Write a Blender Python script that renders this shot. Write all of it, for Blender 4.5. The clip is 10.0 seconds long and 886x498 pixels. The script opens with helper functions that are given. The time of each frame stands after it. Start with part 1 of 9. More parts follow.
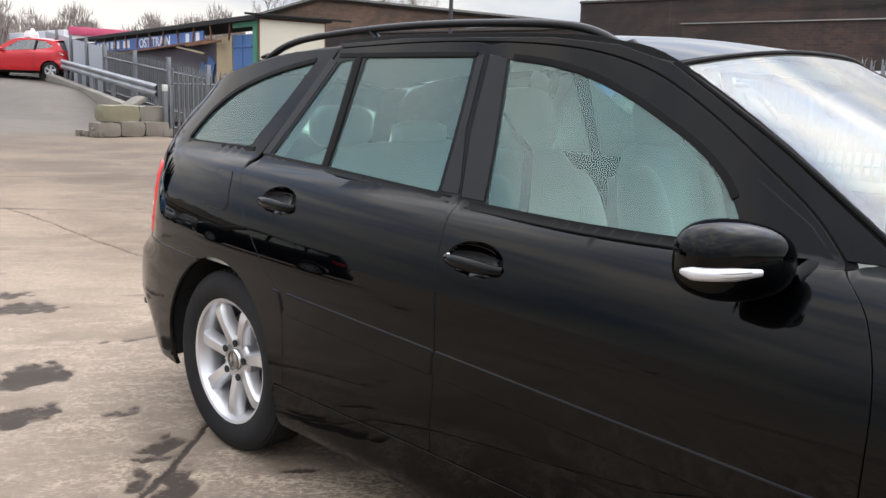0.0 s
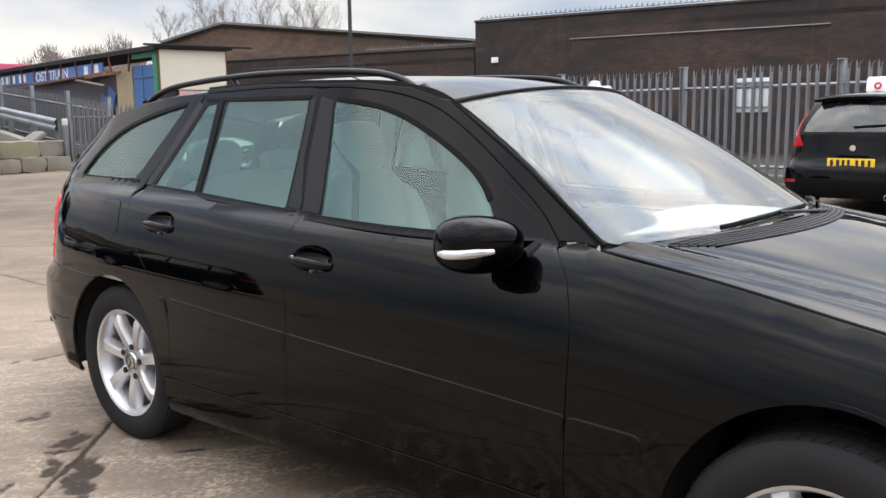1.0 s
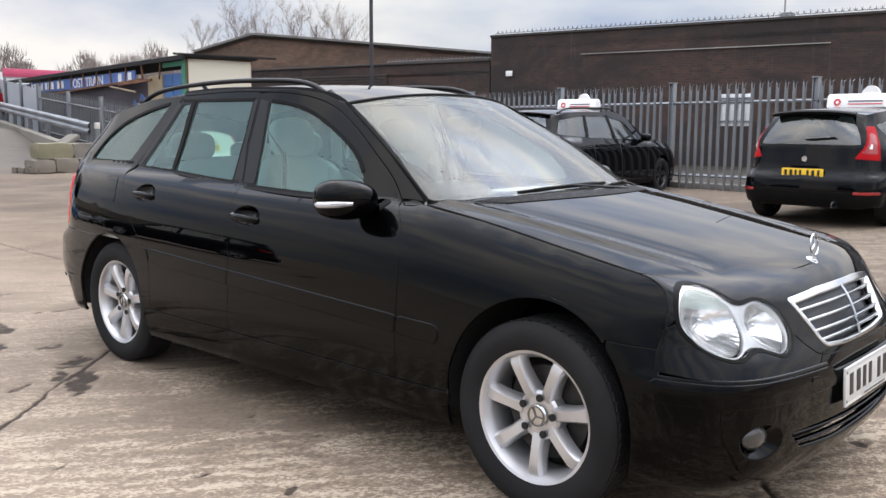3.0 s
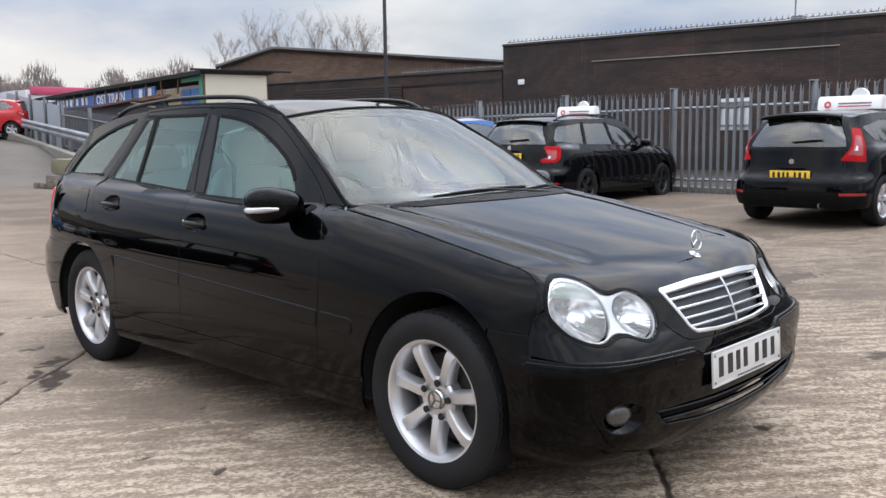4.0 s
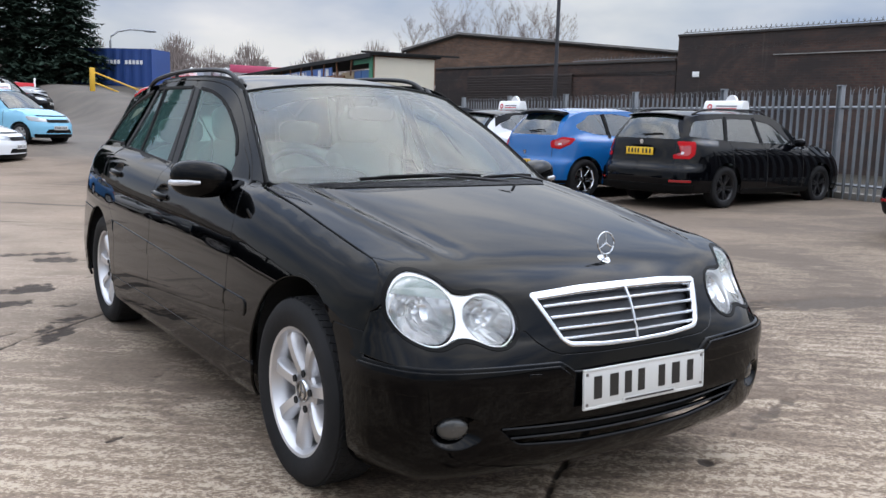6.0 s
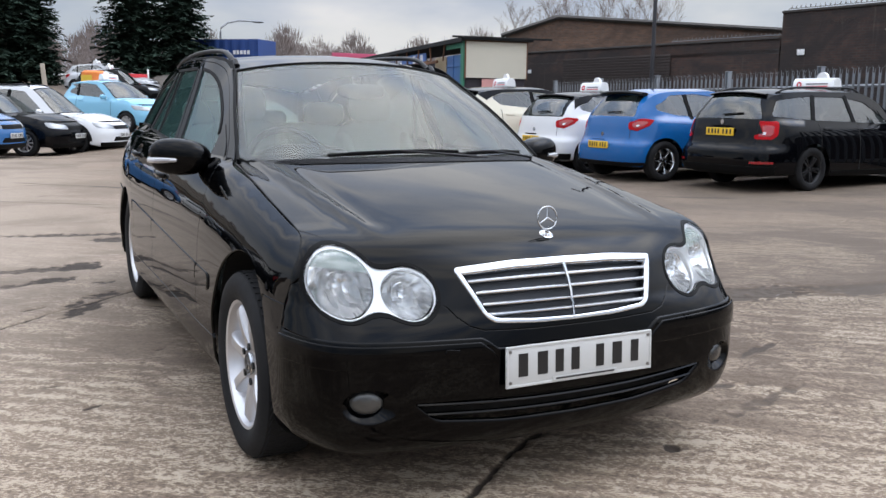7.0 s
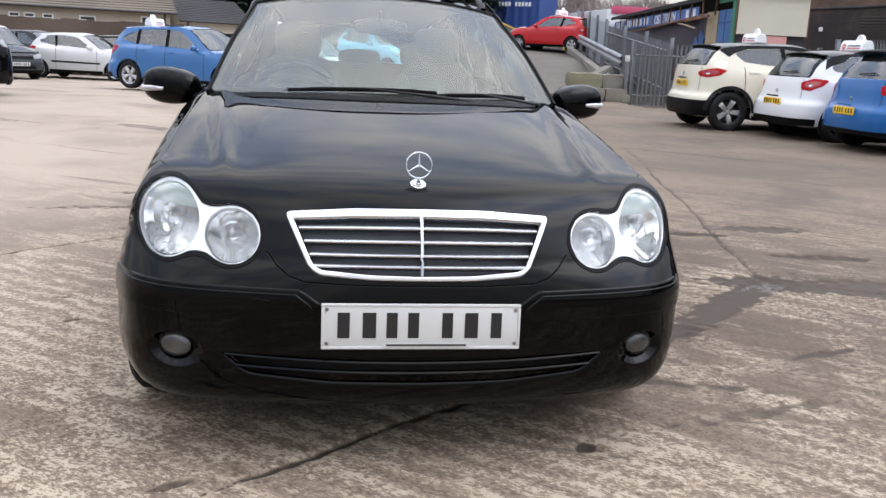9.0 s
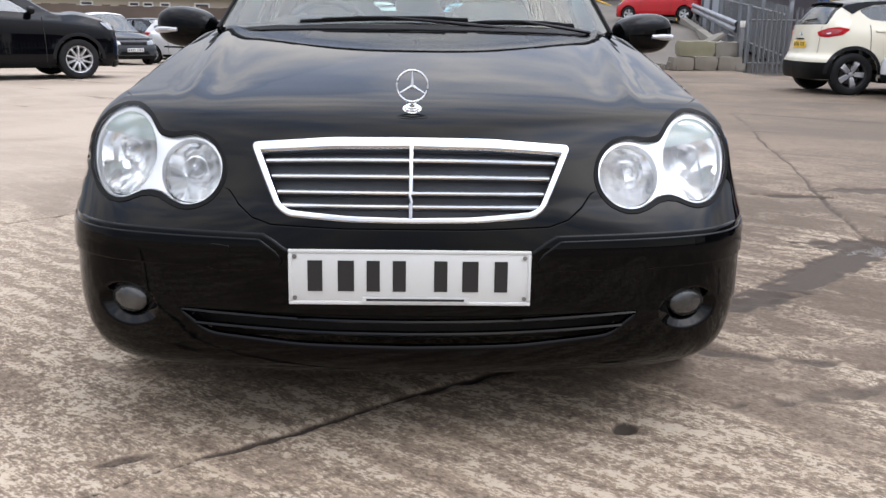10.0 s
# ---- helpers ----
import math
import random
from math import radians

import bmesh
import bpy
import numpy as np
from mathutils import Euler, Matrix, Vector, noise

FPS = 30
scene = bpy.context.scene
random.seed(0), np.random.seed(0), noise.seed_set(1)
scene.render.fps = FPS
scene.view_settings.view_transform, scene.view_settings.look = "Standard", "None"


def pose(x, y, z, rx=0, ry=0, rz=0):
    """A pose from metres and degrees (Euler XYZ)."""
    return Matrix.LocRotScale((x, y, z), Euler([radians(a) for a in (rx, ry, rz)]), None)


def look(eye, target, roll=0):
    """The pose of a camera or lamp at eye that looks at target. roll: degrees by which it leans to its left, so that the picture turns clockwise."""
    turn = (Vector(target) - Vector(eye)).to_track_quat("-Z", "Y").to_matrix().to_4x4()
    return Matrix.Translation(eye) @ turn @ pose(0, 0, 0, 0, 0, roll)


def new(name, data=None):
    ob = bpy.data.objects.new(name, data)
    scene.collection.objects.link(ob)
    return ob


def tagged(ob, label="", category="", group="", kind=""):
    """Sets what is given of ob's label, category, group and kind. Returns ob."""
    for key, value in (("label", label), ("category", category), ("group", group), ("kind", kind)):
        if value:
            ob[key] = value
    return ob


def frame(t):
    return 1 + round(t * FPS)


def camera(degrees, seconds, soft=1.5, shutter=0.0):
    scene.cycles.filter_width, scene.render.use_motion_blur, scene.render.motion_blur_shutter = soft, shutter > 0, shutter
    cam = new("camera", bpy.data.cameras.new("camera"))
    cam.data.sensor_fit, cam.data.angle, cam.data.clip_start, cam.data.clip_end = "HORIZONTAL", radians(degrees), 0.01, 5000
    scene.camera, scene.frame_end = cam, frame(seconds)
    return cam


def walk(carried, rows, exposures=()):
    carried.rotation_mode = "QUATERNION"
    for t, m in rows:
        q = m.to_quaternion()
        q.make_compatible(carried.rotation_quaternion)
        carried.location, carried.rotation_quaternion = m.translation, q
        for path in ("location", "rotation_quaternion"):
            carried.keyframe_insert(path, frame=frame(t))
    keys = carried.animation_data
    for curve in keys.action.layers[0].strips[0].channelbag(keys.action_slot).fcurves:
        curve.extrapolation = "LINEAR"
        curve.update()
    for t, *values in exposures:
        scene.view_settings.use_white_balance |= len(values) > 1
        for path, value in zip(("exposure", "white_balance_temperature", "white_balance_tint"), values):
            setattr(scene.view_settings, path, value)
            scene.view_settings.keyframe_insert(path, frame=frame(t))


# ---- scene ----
cam = camera(52.9, 10.0)
PATH = [
    (0, (-2.36, 0.098, 1.244), (-0.975, 1.5, 0.901), 1.8),
    (0.5, (-2.521, -0.19, 1.285), (-1.03, 1.104, 0.966), 0.1),
    (1, (-2.638, -0.515, 1.296), (-1.126, 0.759, 0.993), -0.7),
    (1.5, (-2.791, -0.788, 1.281), (-1.267, 0.476, 0.998), 0.2),
    (2, (-2.916, -1.09, 1.256), (-1.394, 0.175, 0.964), 0.0),
    (3.3, (-3.084, -1.777, 1.24), (-1.626, -0.434, 0.97), -0.0),
    (3.5, (-3.075, -1.888, 1.243), (-1.622, -0.54, 0.978), -0.4),
    (4, (-2.987, -2.126, 1.241), (-1.557, -0.752, 0.985), -0.8),
    (4.5, (-2.802, -2.237, 1.224), (-1.438, -0.799, 0.961), 0.6),
    (5, (-2.567, -2.295, 1.227), (-1.29, -0.782, 0.947), 1.0),
    (5.5, (-2.345, -2.473, 1.216), (-1.154, -0.891, 0.938), 1.2),
    (5.7, (-2.226, -2.55, 1.22), (-1.066, -0.944, 0.944), 1.5),
    (6.8, (-1.659, -2.816, 1.204), (-0.712, -1.084, 0.885), 1.0),
    (7, (-1.565, -2.886, 1.19), (-0.666, -1.129, 0.87), 0.9),
    (7.5, (-1.254, -3.039, 1.192), (-0.503, -1.217, 0.849), 1.4),
    (8, (-0.927, -3.035, 1.17), (-0.335, -1.166, 0.773), 2.5),
    (8.5, (-0.615, -3.05, 1.166), (-0.163, -1.149, 0.742), 2.8),
    (9, (-0.308, -3.001, 1.158), (-0.004, -1.073, 0.723), 2.8),
    (9.5, (-0.081, -2.798, 1.09), (0.1, -0.863, 0.619), 2.0),
    (10, (0.021, -2.643, 0.974), (0.073, -0.703, 0.492), 0.9),
]
EXPOSURE = ((0, 0.06, 7430, 11), (1, 0.05, 7500, 11), (2, 0.06, 7470, 12), (3.5, -0.14, 7170, 12), (4.5, -0.25, 6970, 10), (5.5, -0.30, 6770, 10), (7, -0.42, 6820, 10), (7.5, -0.42, 6870, 10), (8.5, -0.32, 6970, 12), (10, -0.22, 7070, 12))
walk(cam, [(t, look(eye, target, roll)) for t, eye, target, roll in PATH], EXPOSURE)

# ---- light ----
world = bpy.data.worlds.new("world")
scene.world = world
world.use_nodes = True
wn, wl = world.node_tree.nodes, world.node_tree.links
for n in list(wn):
    wn.remove(n)


def wnode(kind, **props):
    n = wn.new(kind)
    for k, v in props.items():
        n.inputs[k].default_value = v
    return n


SUN_HEIGHT, SUN_TURN = radians(52), radians(104)
sky = wn.new("ShaderNodeTexSky")
sky.sky_type, sky.sun_disc, sky.sun_elevation, sky.sun_rotation = "NISHITA", False, SUN_HEIGHT, SUN_TURN
sky.air_density, sky.dust_density = 1.0, 0.5
coord = wn.new("ShaderNodeTexCoord")
flat = wn.new("ShaderNodeMapping")
flat.inputs["Scale"].default_value = (1.0, 1.0, 2.6)
clouds = wnode("ShaderNodeTexNoise", Scale=2.3, Detail=6.0, Roughness=0.50, Distortion=0.1)
cover = wn.new("ShaderNodeValToRGB")
cover.color_ramp.elements[0].position, cover.color_ramp.elements[1].position = 0.30, 0.62
cover.color_ramp.elements[0].color, cover.color_ramp.elements[1].color = (0.60, 0.60, 0.60, 1), (1, 1, 1, 1)
tone = wnode("ShaderNodeTexNoise", Scale=3.3, Detail=5.0, Roughness=0.5)
grey = wn.new("ShaderNodeValToRGB")
grey.color_ramp.elements[0].position, grey.color_ramp.elements[1].position = 0.34, 0.66
grey.color_ramp.elements[0].color, grey.color_ramp.elements[1].color = (4.0, 5.2, 7.7, 1), (9.8, 10.1, 10.7, 1)
mixed = wn.new("ShaderNodeMix")
mixed.data_type = "RGBA"
back = wnode("ShaderNodeBackground", Strength=0.068)
out = wn.new("ShaderNodeOutputWorld")
wl.new(coord.outputs["Generated"], flat.inputs["Vector"])
wl.new(flat.outputs["Vector"], clouds.inputs["Vector"])
wl.new(flat.outputs["Vector"], tone.inputs["Vector"])
wl.new(clouds.outputs["Fac"], cover.inputs["Fac"])
wl.new(tone.outputs["Fac"], grey.inputs["Fac"])
wl.new(cover.outputs["Color"], mixed.inputs[0])
wl.new(sky.outputs["Color"], mixed.inputs[6])
wl.new(grey.outputs["Color"], mixed.inputs[7])
# thin cloud glows round the hidden sun
toward = wn.new("ShaderNodeVectorMath")
toward.operation = "DOT_PRODUCT"
toward.inputs[1].default_value = (math.sin(SUN_TURN) * math.cos(SUN_HEIGHT), math.cos(SUN_TURN) * math.cos(SUN_HEIGHT), math.sin(SUN_HEIGHT))
glow = wn.new("ShaderNodeMapRange")
glow.interpolation_type = "SMOOTHERSTEP"
for key, v in (("From Min", 0.84), ("From Max", 1.0), ("To Min", 1.0), ("To Max", 2.4)):
    glow.inputs[key].default_value = v
bright = wn.new("ShaderNodeVectorMath")
bright.operation = "SCALE"
wl.new(coord.outputs["Generated"], toward.inputs[0])
wl.new(toward.outputs["Value"], glow.inputs["Value"])
wl.new(mixed.outputs[2], bright.inputs[0])
# an overcast sky brightens from the horizon to the zenith
part_xyz = wn.new("ShaderNodeSeparateXYZ")
wl.new(coord.outputs["Generated"], part_xyz.inputs[0])
lift = wnode("ShaderNodeMapRange")
for key, v in (("From Min", 0.12), ("From Max", 0.85), ("To Min", 1.55), ("To Max", 6.4)):
    lift.inputs[key].default_value = v
wl.new(part_xyz.outputs["Z"], lift.inputs["Value"])
total = wn.new("ShaderNodeMath")
total.operation = "MULTIPLY"
wl.new(lift.outputs["Result"], total.inputs[0])
wl.new(glow.outputs["Result"], total.inputs[1])
wl.new(total.outputs[0], bright.inputs["Scale"])
wl.new(bright.outputs[0], back.inputs["Color"])
wl.new(back.outputs["Background"], out.inputs["Surface"])

sun = new("sun", bpy.data.lights.new("sun", "SUN"))
sun.data.energy, sun.data.angle, sun.data.color = 0.5, radians(165), (1.0, 0.98, 0.95)
sun.matrix_world = look((math.sin(SUN_TURN) * math.cos(SUN_HEIGHT) * 60, math.cos(SUN_TURN) * math.cos(SUN_HEIGHT) * 60, math.sin(SUN_HEIGHT) * 60), (0, 0, 0))


# ---- materials ----
class Mat:
    """A node material: a Principled surface with helpers for grain, stains and relief."""

    def __init__(self, name, colour, rough=0.5, metal=0.0, **more):
        self.m = bpy.data.materials.new(name)
        self.m.use_nodes = True
        self.t = self.m.node_tree
        self.p = self.t.nodes["Principled BSDF"]
        self.p.inputs["Base Color"].default_value = (*colour, 1)
        self.p.inputs["Roughness"].default_value = rough
        self.p.inputs["Metallic"].default_value = metal
        for k, v in more.items():
            self.p.inputs[k.replace("_", " ")].default_value = v
        self.co = self.t.nodes.new("ShaderNodeTexCoord").outputs["Object"]
        self.height = None

    def node(self, kind, **ins):
        n = self.t.nodes.new(kind)
        for k, v in ins.items():
            n.inputs[k.replace("_", " ")].default_value = v
        return n

    def link(self, a, b):
        self.t.links.new(a, b)

    def world_space(self):
        self.co = self.t.nodes.new("ShaderNodeNewGeometry").outputs["Position"]
        return self

    def noise(self, scale, detail=4.0, rough=0.55, stretch=None, distort=0.0):
        n = self.node("ShaderNodeTexNoise", Scale=scale, Detail=detail, Roughness=rough, Distortion=distort)
        v = self.co
        if stretch:
            mp = self.node("ShaderNodeMapping", Scale=stretch)
            self.link(v, mp.inputs["Vector"])
            v = mp.outputs["Vector"]
        self.link(v, n.inputs["Vector"])
        return n.outputs["Fac"]

    def ramp(self, fac, lo, hi, c0=(0, 0, 0), c1=(1, 1, 1)):
        r = self.node("ShaderNodeValToRGB")
        e = r.color_ramp.elements
        e[0].position, e[1].position, e[0].color, e[1].color = lo, hi, (*c0, 1), (*c1, 1)
        self.link(fac, r.inputs["Fac"])
        return r.outputs["Color"]

    def mix(self, fac, a, b, blend="MIX"):
        n = self.t.nodes.new("ShaderNodeMix")
        n.data_type, n.blend_type = "RGBA", blend
        for sock, v in ((n.inputs[0], fac), (n.inputs[6], a), (n.inputs[7], b)):
            if hasattr(v, "is_output"):
                self.link(v, sock)
            else:
                sock.default_value = (*v, 1) if hasattr(v, "__len__") else v
        return n.outputs[2]

    def colour(self, sock):
        self.link(sock, self.p.inputs["Base Color"])
        return self

    def rough(self, fac, lo, hi):
        n = self.node("ShaderNodeMapRange")
        n.inputs["To Min"].default_value, n.inputs["To Max"].default_value = lo, hi
        self.link(fac, n.inputs["Value"])
        self.link(n.outputs["Result"], self.p.inputs["Roughness"])
        return self

    def bump(self, fac, strength=0.3, distance=0.01):
        b = self.node("ShaderNodeBump", Strength=strength, Distance=distance)
        self.link(fac, b.inputs["Height"])
        if self.height:
            self.link(self.height, b.inputs["Normal"])
        self.height = b.outputs["Normal"]
        self.link(self.height, self.p.inputs["Normal"])
        return self


def paint(name, colour, dirt=0.25, rough=0.22, coat=1.0, metal=0.0, index=1.32):
    m = Mat(name, colour, rough, metal, Coat_Weight=coat, Coat_Roughness=0.02, Coat_IOR=index, Specular_IOR_Level=0.0 if max(colour) < 0.05 else 0.2)
    film = m.noise(3.0, 6, 0.6)
    dust_veil = tuple(0.9 * c + 0.0005 for c in colour)
    m.colour(m.mix(m.ramp(film, 0.45, 0.75, (0, 0, 0), (dirt,) * 3), colour, dust_veil))
    m.rough(film, rough * 0.8, rough * 1.3)
    return m.m


def glass(name, tint, gloss=0.02, film=0.0, index=1.62, haze=(0.60, 0.79, 0.70)):
    """A thin pane: clear and tinted, glossy by its angle, with a diffuse film for dust and for the pale veil of
    reflected sky.
    """
    m = bpy.data.materials.new(name)
    m.use_nodes = True
    t = m.node_tree
    t.nodes.remove(t.nodes["Principled BSDF"])
    clear, shine, mix, fr, dust_veil, mix2 = (t.nodes.new("ShaderNode" + k) for k in ("BsdfTransparent", "BsdfGlossy", "MixShader", "Fresnel", "BsdfDiffuse", "MixShader"))
    clear.inputs["Color"].default_value = (*tint, 1)
    shine.inputs["Roughness"].default_value = gloss
    dust_veil.inputs["Color"].default_value = (*haze, 1)
    mix2.inputs[0].default_value = film
    fr.inputs["IOR"].default_value = index
    t.links.new(clear.outputs[0], mix2.inputs[1])
    t.links.new(dust_veil.outputs[0], mix2.inputs[2])
    t.links.new(fr.outputs[0], mix.inputs[0])
    t.links.new(mix2.outputs[0], mix.inputs[1])
    t.links.new(shine.outputs[0], mix.inputs[2])
    t.links.new(mix.outputs[0], t.nodes["Material Output"].inputs["Surface"])
    return m


def plain(name, colour, rough=0.5, metal=0.0, grain=40.0, vary=0.25, relief=0.1, **more):
    m = Mat(name, colour, rough, metal, **more)
    f = m.noise(grain, 5)
    big = m.noise(grain * 0.07, 4)
    m.colour(m.mix(m.ramp(big, 0.3, 0.7), m.mix(f, tuple(c * (1 - vary) for c in colour), colour), tuple(min(1, c * (1 + vary)) for c in colour)))
    m.rough(f, rough * 0.85, min(1, rough * 1.15))
    if relief:
        m.bump(f, relief, 0.002)
    return m.m


def facets(name, colour):
    """Bright plated plastic with soft facets."""
    m = Mat(name, colour, 0.16, 0.85)
    v = m.node("ShaderNodeTexVoronoi", Scale=26.0)
    mp = m.node("ShaderNodeMapping", Scale=(1.0, 0.4, 0.55))
    m.link(m.co, mp.inputs["Vector"])
    m.link(mp.outputs["Vector"], v.inputs["Vector"])
    m.bump(v.outputs["Distance"], 0.4, 0.014)
    return m.m


BLACK_PAINT = paint("black_paint", (0.0004, 0.0005, 0.0007), 0.3, 0.2, 1.0, 0.0, 1.255)
TRIM = plain("black_trim", (0.008, 0.008, 0.009), 0.36, grain=200, relief=0.05, Specular_IOR_Level=0.2)
SEAL = plain("rubber_seal", (0.006, 0.006, 0.006), 0.45, grain=120, relief=0.0, Specular_IOR_Level=0.06)
DARK = plain("dark_cavity", (0.006, 0.006, 0.006), 0.85, grain=30)
RUBBER = plain("tyre_rubber", (0.013, 0.013, 0.0135), 0.75, grain=60, vary=0.4, relief=0.25, Specular_IOR_Level=0.15)
ALLOY = plain("silver_alloy", (0.55, 0.55, 0.56), 0.33, 0.75, grain=25, vary=0.12, relief=0.0)
ALLOY_BLACK = plain("black_alloy", (0.012, 0.012, 0.013), 0.3, grain=25, relief=0)
CHROME = plain("chrome", (0.60, 0.61, 0.62), 0.14, 1.0, grain=60, vary=0.06, relief=0)
STEEL = plain("brake_steel", (0.18, 0.17, 0.16), 0.5, 0.8, grain=80, vary=0.4)
DISC = plain("dull_brake_disc", (0.045, 0.042, 0.04), 0.6, 0.5, grain=80, vary=0.4)
MESH = plain("grille_grey", (0.07, 0.075, 0.085), 0.5, grain=160, relief=0.2)
LAMP_CUP = facets("lamp_reflector", (0.78, 0.78, 0.77))
LAMP_SHELL = plain("lamp_housing", (0.78, 0.78, 0.77), 0.34, 0.75, grain=15, vary=0.08, relief=0)
AMBER = plain("amber_bulb", (0.6, 0.28, 0.12), 0.3, grain=20, relief=0)
CLEAR = glass("lamp_glass", (0.97, 0.98, 0.99), 0.01, 0.0, 1.4)
# film and haze paint a bright veil of reflected sky over the car's panes
SIDE_GLASS = glass("tinted_glass", (0.70, 0.97, 0.92), 0.01, 0.10, 1.6, (0.30, 0.66, 0.62))
SCREEN_GLASS = glass("windscreen_glass", (0.92, 0.98, 0.95), 0.01, 0.085, 1.52, (0.78, 0.79, 0.70))
FAR_GLASS = glass("car_glass", (0.42, 0.50, 0.48), 0.01, 0.02, 2.2)
PLATE_WHITE = plain("plate_white", (0.52, 0.52, 0.50), 0.35, grain=30, vary=0.06, relief=0)
PLATE_YELLOW = plain("plate_yellow", (0.80, 0.50, 0.03), 0.35, grain=30, vary=0.06, relief=0)
PLATE_INK = plain("plate_ink", (0.01, 0.01, 0.01), 0.4, grain=30, relief=0)
RED_LENS = plain("red_lens", (0.36, 0.004, 0.008), 0.3, grain=20, vary=0.2, relief=0, Specular_IOR_Level=0.12)
CLEAR_LENS = plain("clear_lens", (0.68, 0.70, 0.72), 0.15, 0.2, grain=25, vary=0.15, relief=0, Coat_Weight=1.0)
LAMP_RED = plain("bright_red_lens", (0.62, 0.04, 0.04), 0.2, grain=20, vary=0.2, relief=0, Coat_Weight=0.5)
HEAD_LENS = plain("head_lens", (0.20, 0.21, 0.22), 0.15, 0.4, grain=18, vary=0.35, relief=0, Coat_Weight=1.0)
DEEP_RED = plain("deep_red_lens", (0.30, 0.006, 0.010), 0.15, grain=20, vary=0.2, relief=0, Coat_Weight=1.0)
SEAT = plain("grey_leather", (0.40, 0.41, 0.38), 0.55, grain=90, vary=0.12, relief=0.3)
CABIN = plain("grey_cabin_plastic", (0.50, 0.53, 0.50), 0.6, grain=120, vary=0.1)
CABIN_DARK = plain("dark_cabin_plastic", (0.03, 0.032, 0.033), 0.6, grain=120, vary=0.15)
LINING = plain("headliner_cloth", (0.70, 0.71, 0.67), 0.9, grain=150, vary=0.08, relief=0.2)
# ---- smooth curves and car surfaces ----
def curve(pairs):
    """A smooth curve through (position, value) pairs that never overshoots."""
    xs = np.array([p[0] for p in pairs], float)
    ys = np.array([p[1] for p in pairs], float)
    h = np.diff(xs)
    d = np.diff(ys) / h
    m = np.zeros(len(xs))
    if len(xs) > 2:
        w1, w2 = 2 * h[1:] + h[:-1], h[1:] + 2 * h[:-1]
        same = d[:-1] * d[1:] > 0
        safe = np.where(same, d[:-1] * d[1:], 1)
        m[1:-1] = np.where(same, safe * (w1 + w2) / (w1 * d[1:] + w2 * d[:-1] + 1e-12), 0)
    m[0], m[-1] = d[0], d[-1]

    def at(v):
        v = np.asarray(v, float)
        i = np.clip(np.searchsorted(xs, v) - 1, 0, len(h) - 1)
        t = (v - xs[i]) / h[i]
        out = np.clip(t, 0, 1)
        t2, t3 = out * out, out ** 3
        r = (2 * t3 - 3 * t2 + 1) * ys[i] + (t3 - 2 * t2 + out) * h[i] * m[i] + (3 * t2 - 2 * t3) * ys[i + 1] + (t3 - t2) * h[i] * m[i + 1]
        return r + (t - out) * h[i] * np.where(t < 0, m[i], m[i + 1])
    return at


def path2(points, n=40, closed=False):
    """A Catmull-Rom line through 2D points."""
    p = np.array(points, float)
    k = len(p)
    out = []
    for i in range(k if closed else k - 1):
        a, b, c, d = ((p[(i + j) % k] for j in (-1, 0, 1, 2)) if closed else (p[min(max(i + j, 0), k - 1)] for j in (-1, 0, 1, 2)))
        for t in np.arange(n) / n:
            out.append(0.5 * (2 * b + (c - a) * t + (2 * a - 5 * b + 4 * c - d) * t * t + (3 * b - a - 3 * c + d) * t ** 3))
    if not closed:
        out.append(p[-1])
    return np.array(out)


class Wrap:
    """A car's skirt: its plan outline from nose to tail, drawn in by an amount that depends on place and height."""

    def __init__(self, outline, inset):
        p = path2(outline, 24)
        s = np.concatenate([[0], np.cumsum(np.hypot(*np.diff(p, axis=0).T))])
        self.s, self.p, self.inset, self.length = s, p, inset, s[-1]
        d = np.gradient(p, s, axis=0)
        d /= np.linalg.norm(d, axis=1)[:, None]
        n = np.stack([d[:, 1], -d[:, 0]], 1)
        for k, e in ((np.clip(s / 0.25, 0, 1), (0, -1)), (np.clip((s[-1] - s) / 0.25, 0, 1), (0, 1))):
            n = n * k[:, None] + np.array(e) * (1 - k)[:, None]
        self.n = n / np.linalg.norm(n, axis=1)[:, None]

    def of_y(self, y):
        return np.interp(y, self.p[:, 1], self.s)

    def __call__(self, q):
        side = np.where(q[:, 0] < 0, -1.0, 1.0)
        s, z = np.abs(q[:, 0]), q[:, 1]
        x, y = np.interp(s, self.s, self.p[:, 0]), np.interp(s, self.s, self.p[:, 1])
        nx, ny = np.interp(s, self.s, self.n[:, 0]), np.interp(s, self.s, self.n[:, 1])
        d = self.inset(x, y, z)
        return np.stack([-side * (x - nx * d), y - ny * d, z], 1)


class Strip:
    """A skin across the car between mirrored rails. Parameters: x as a share of the rail's x, and t along it."""

    def __init__(self, t, yc, zc, xe, ye, ze, bow, crown, ridge=None):
        self.yc, self.zc, self.xe, self.ye, self.ze = (curve(list(zip(t, v))) for v in (yc, zc, xe, ye, ze))
        self.bow, self.crown, self.ridge = bow, crown, ridge

    def __call__(self, q):
        a, t = q[:, 0], q[:, 1]
        u = np.abs(a)
        yc, zc, xe, ye, ze = (f(t) for f in (self.yc, self.zc, self.xe, self.ye, self.ze))
        z = zc + (ze - zc) * self.crown(u, t)
        return np.stack([-a * xe, yc + (ye - yc) * self.bow(u, t), z + self.ridge(u, t) if self.ridge else z], 1)


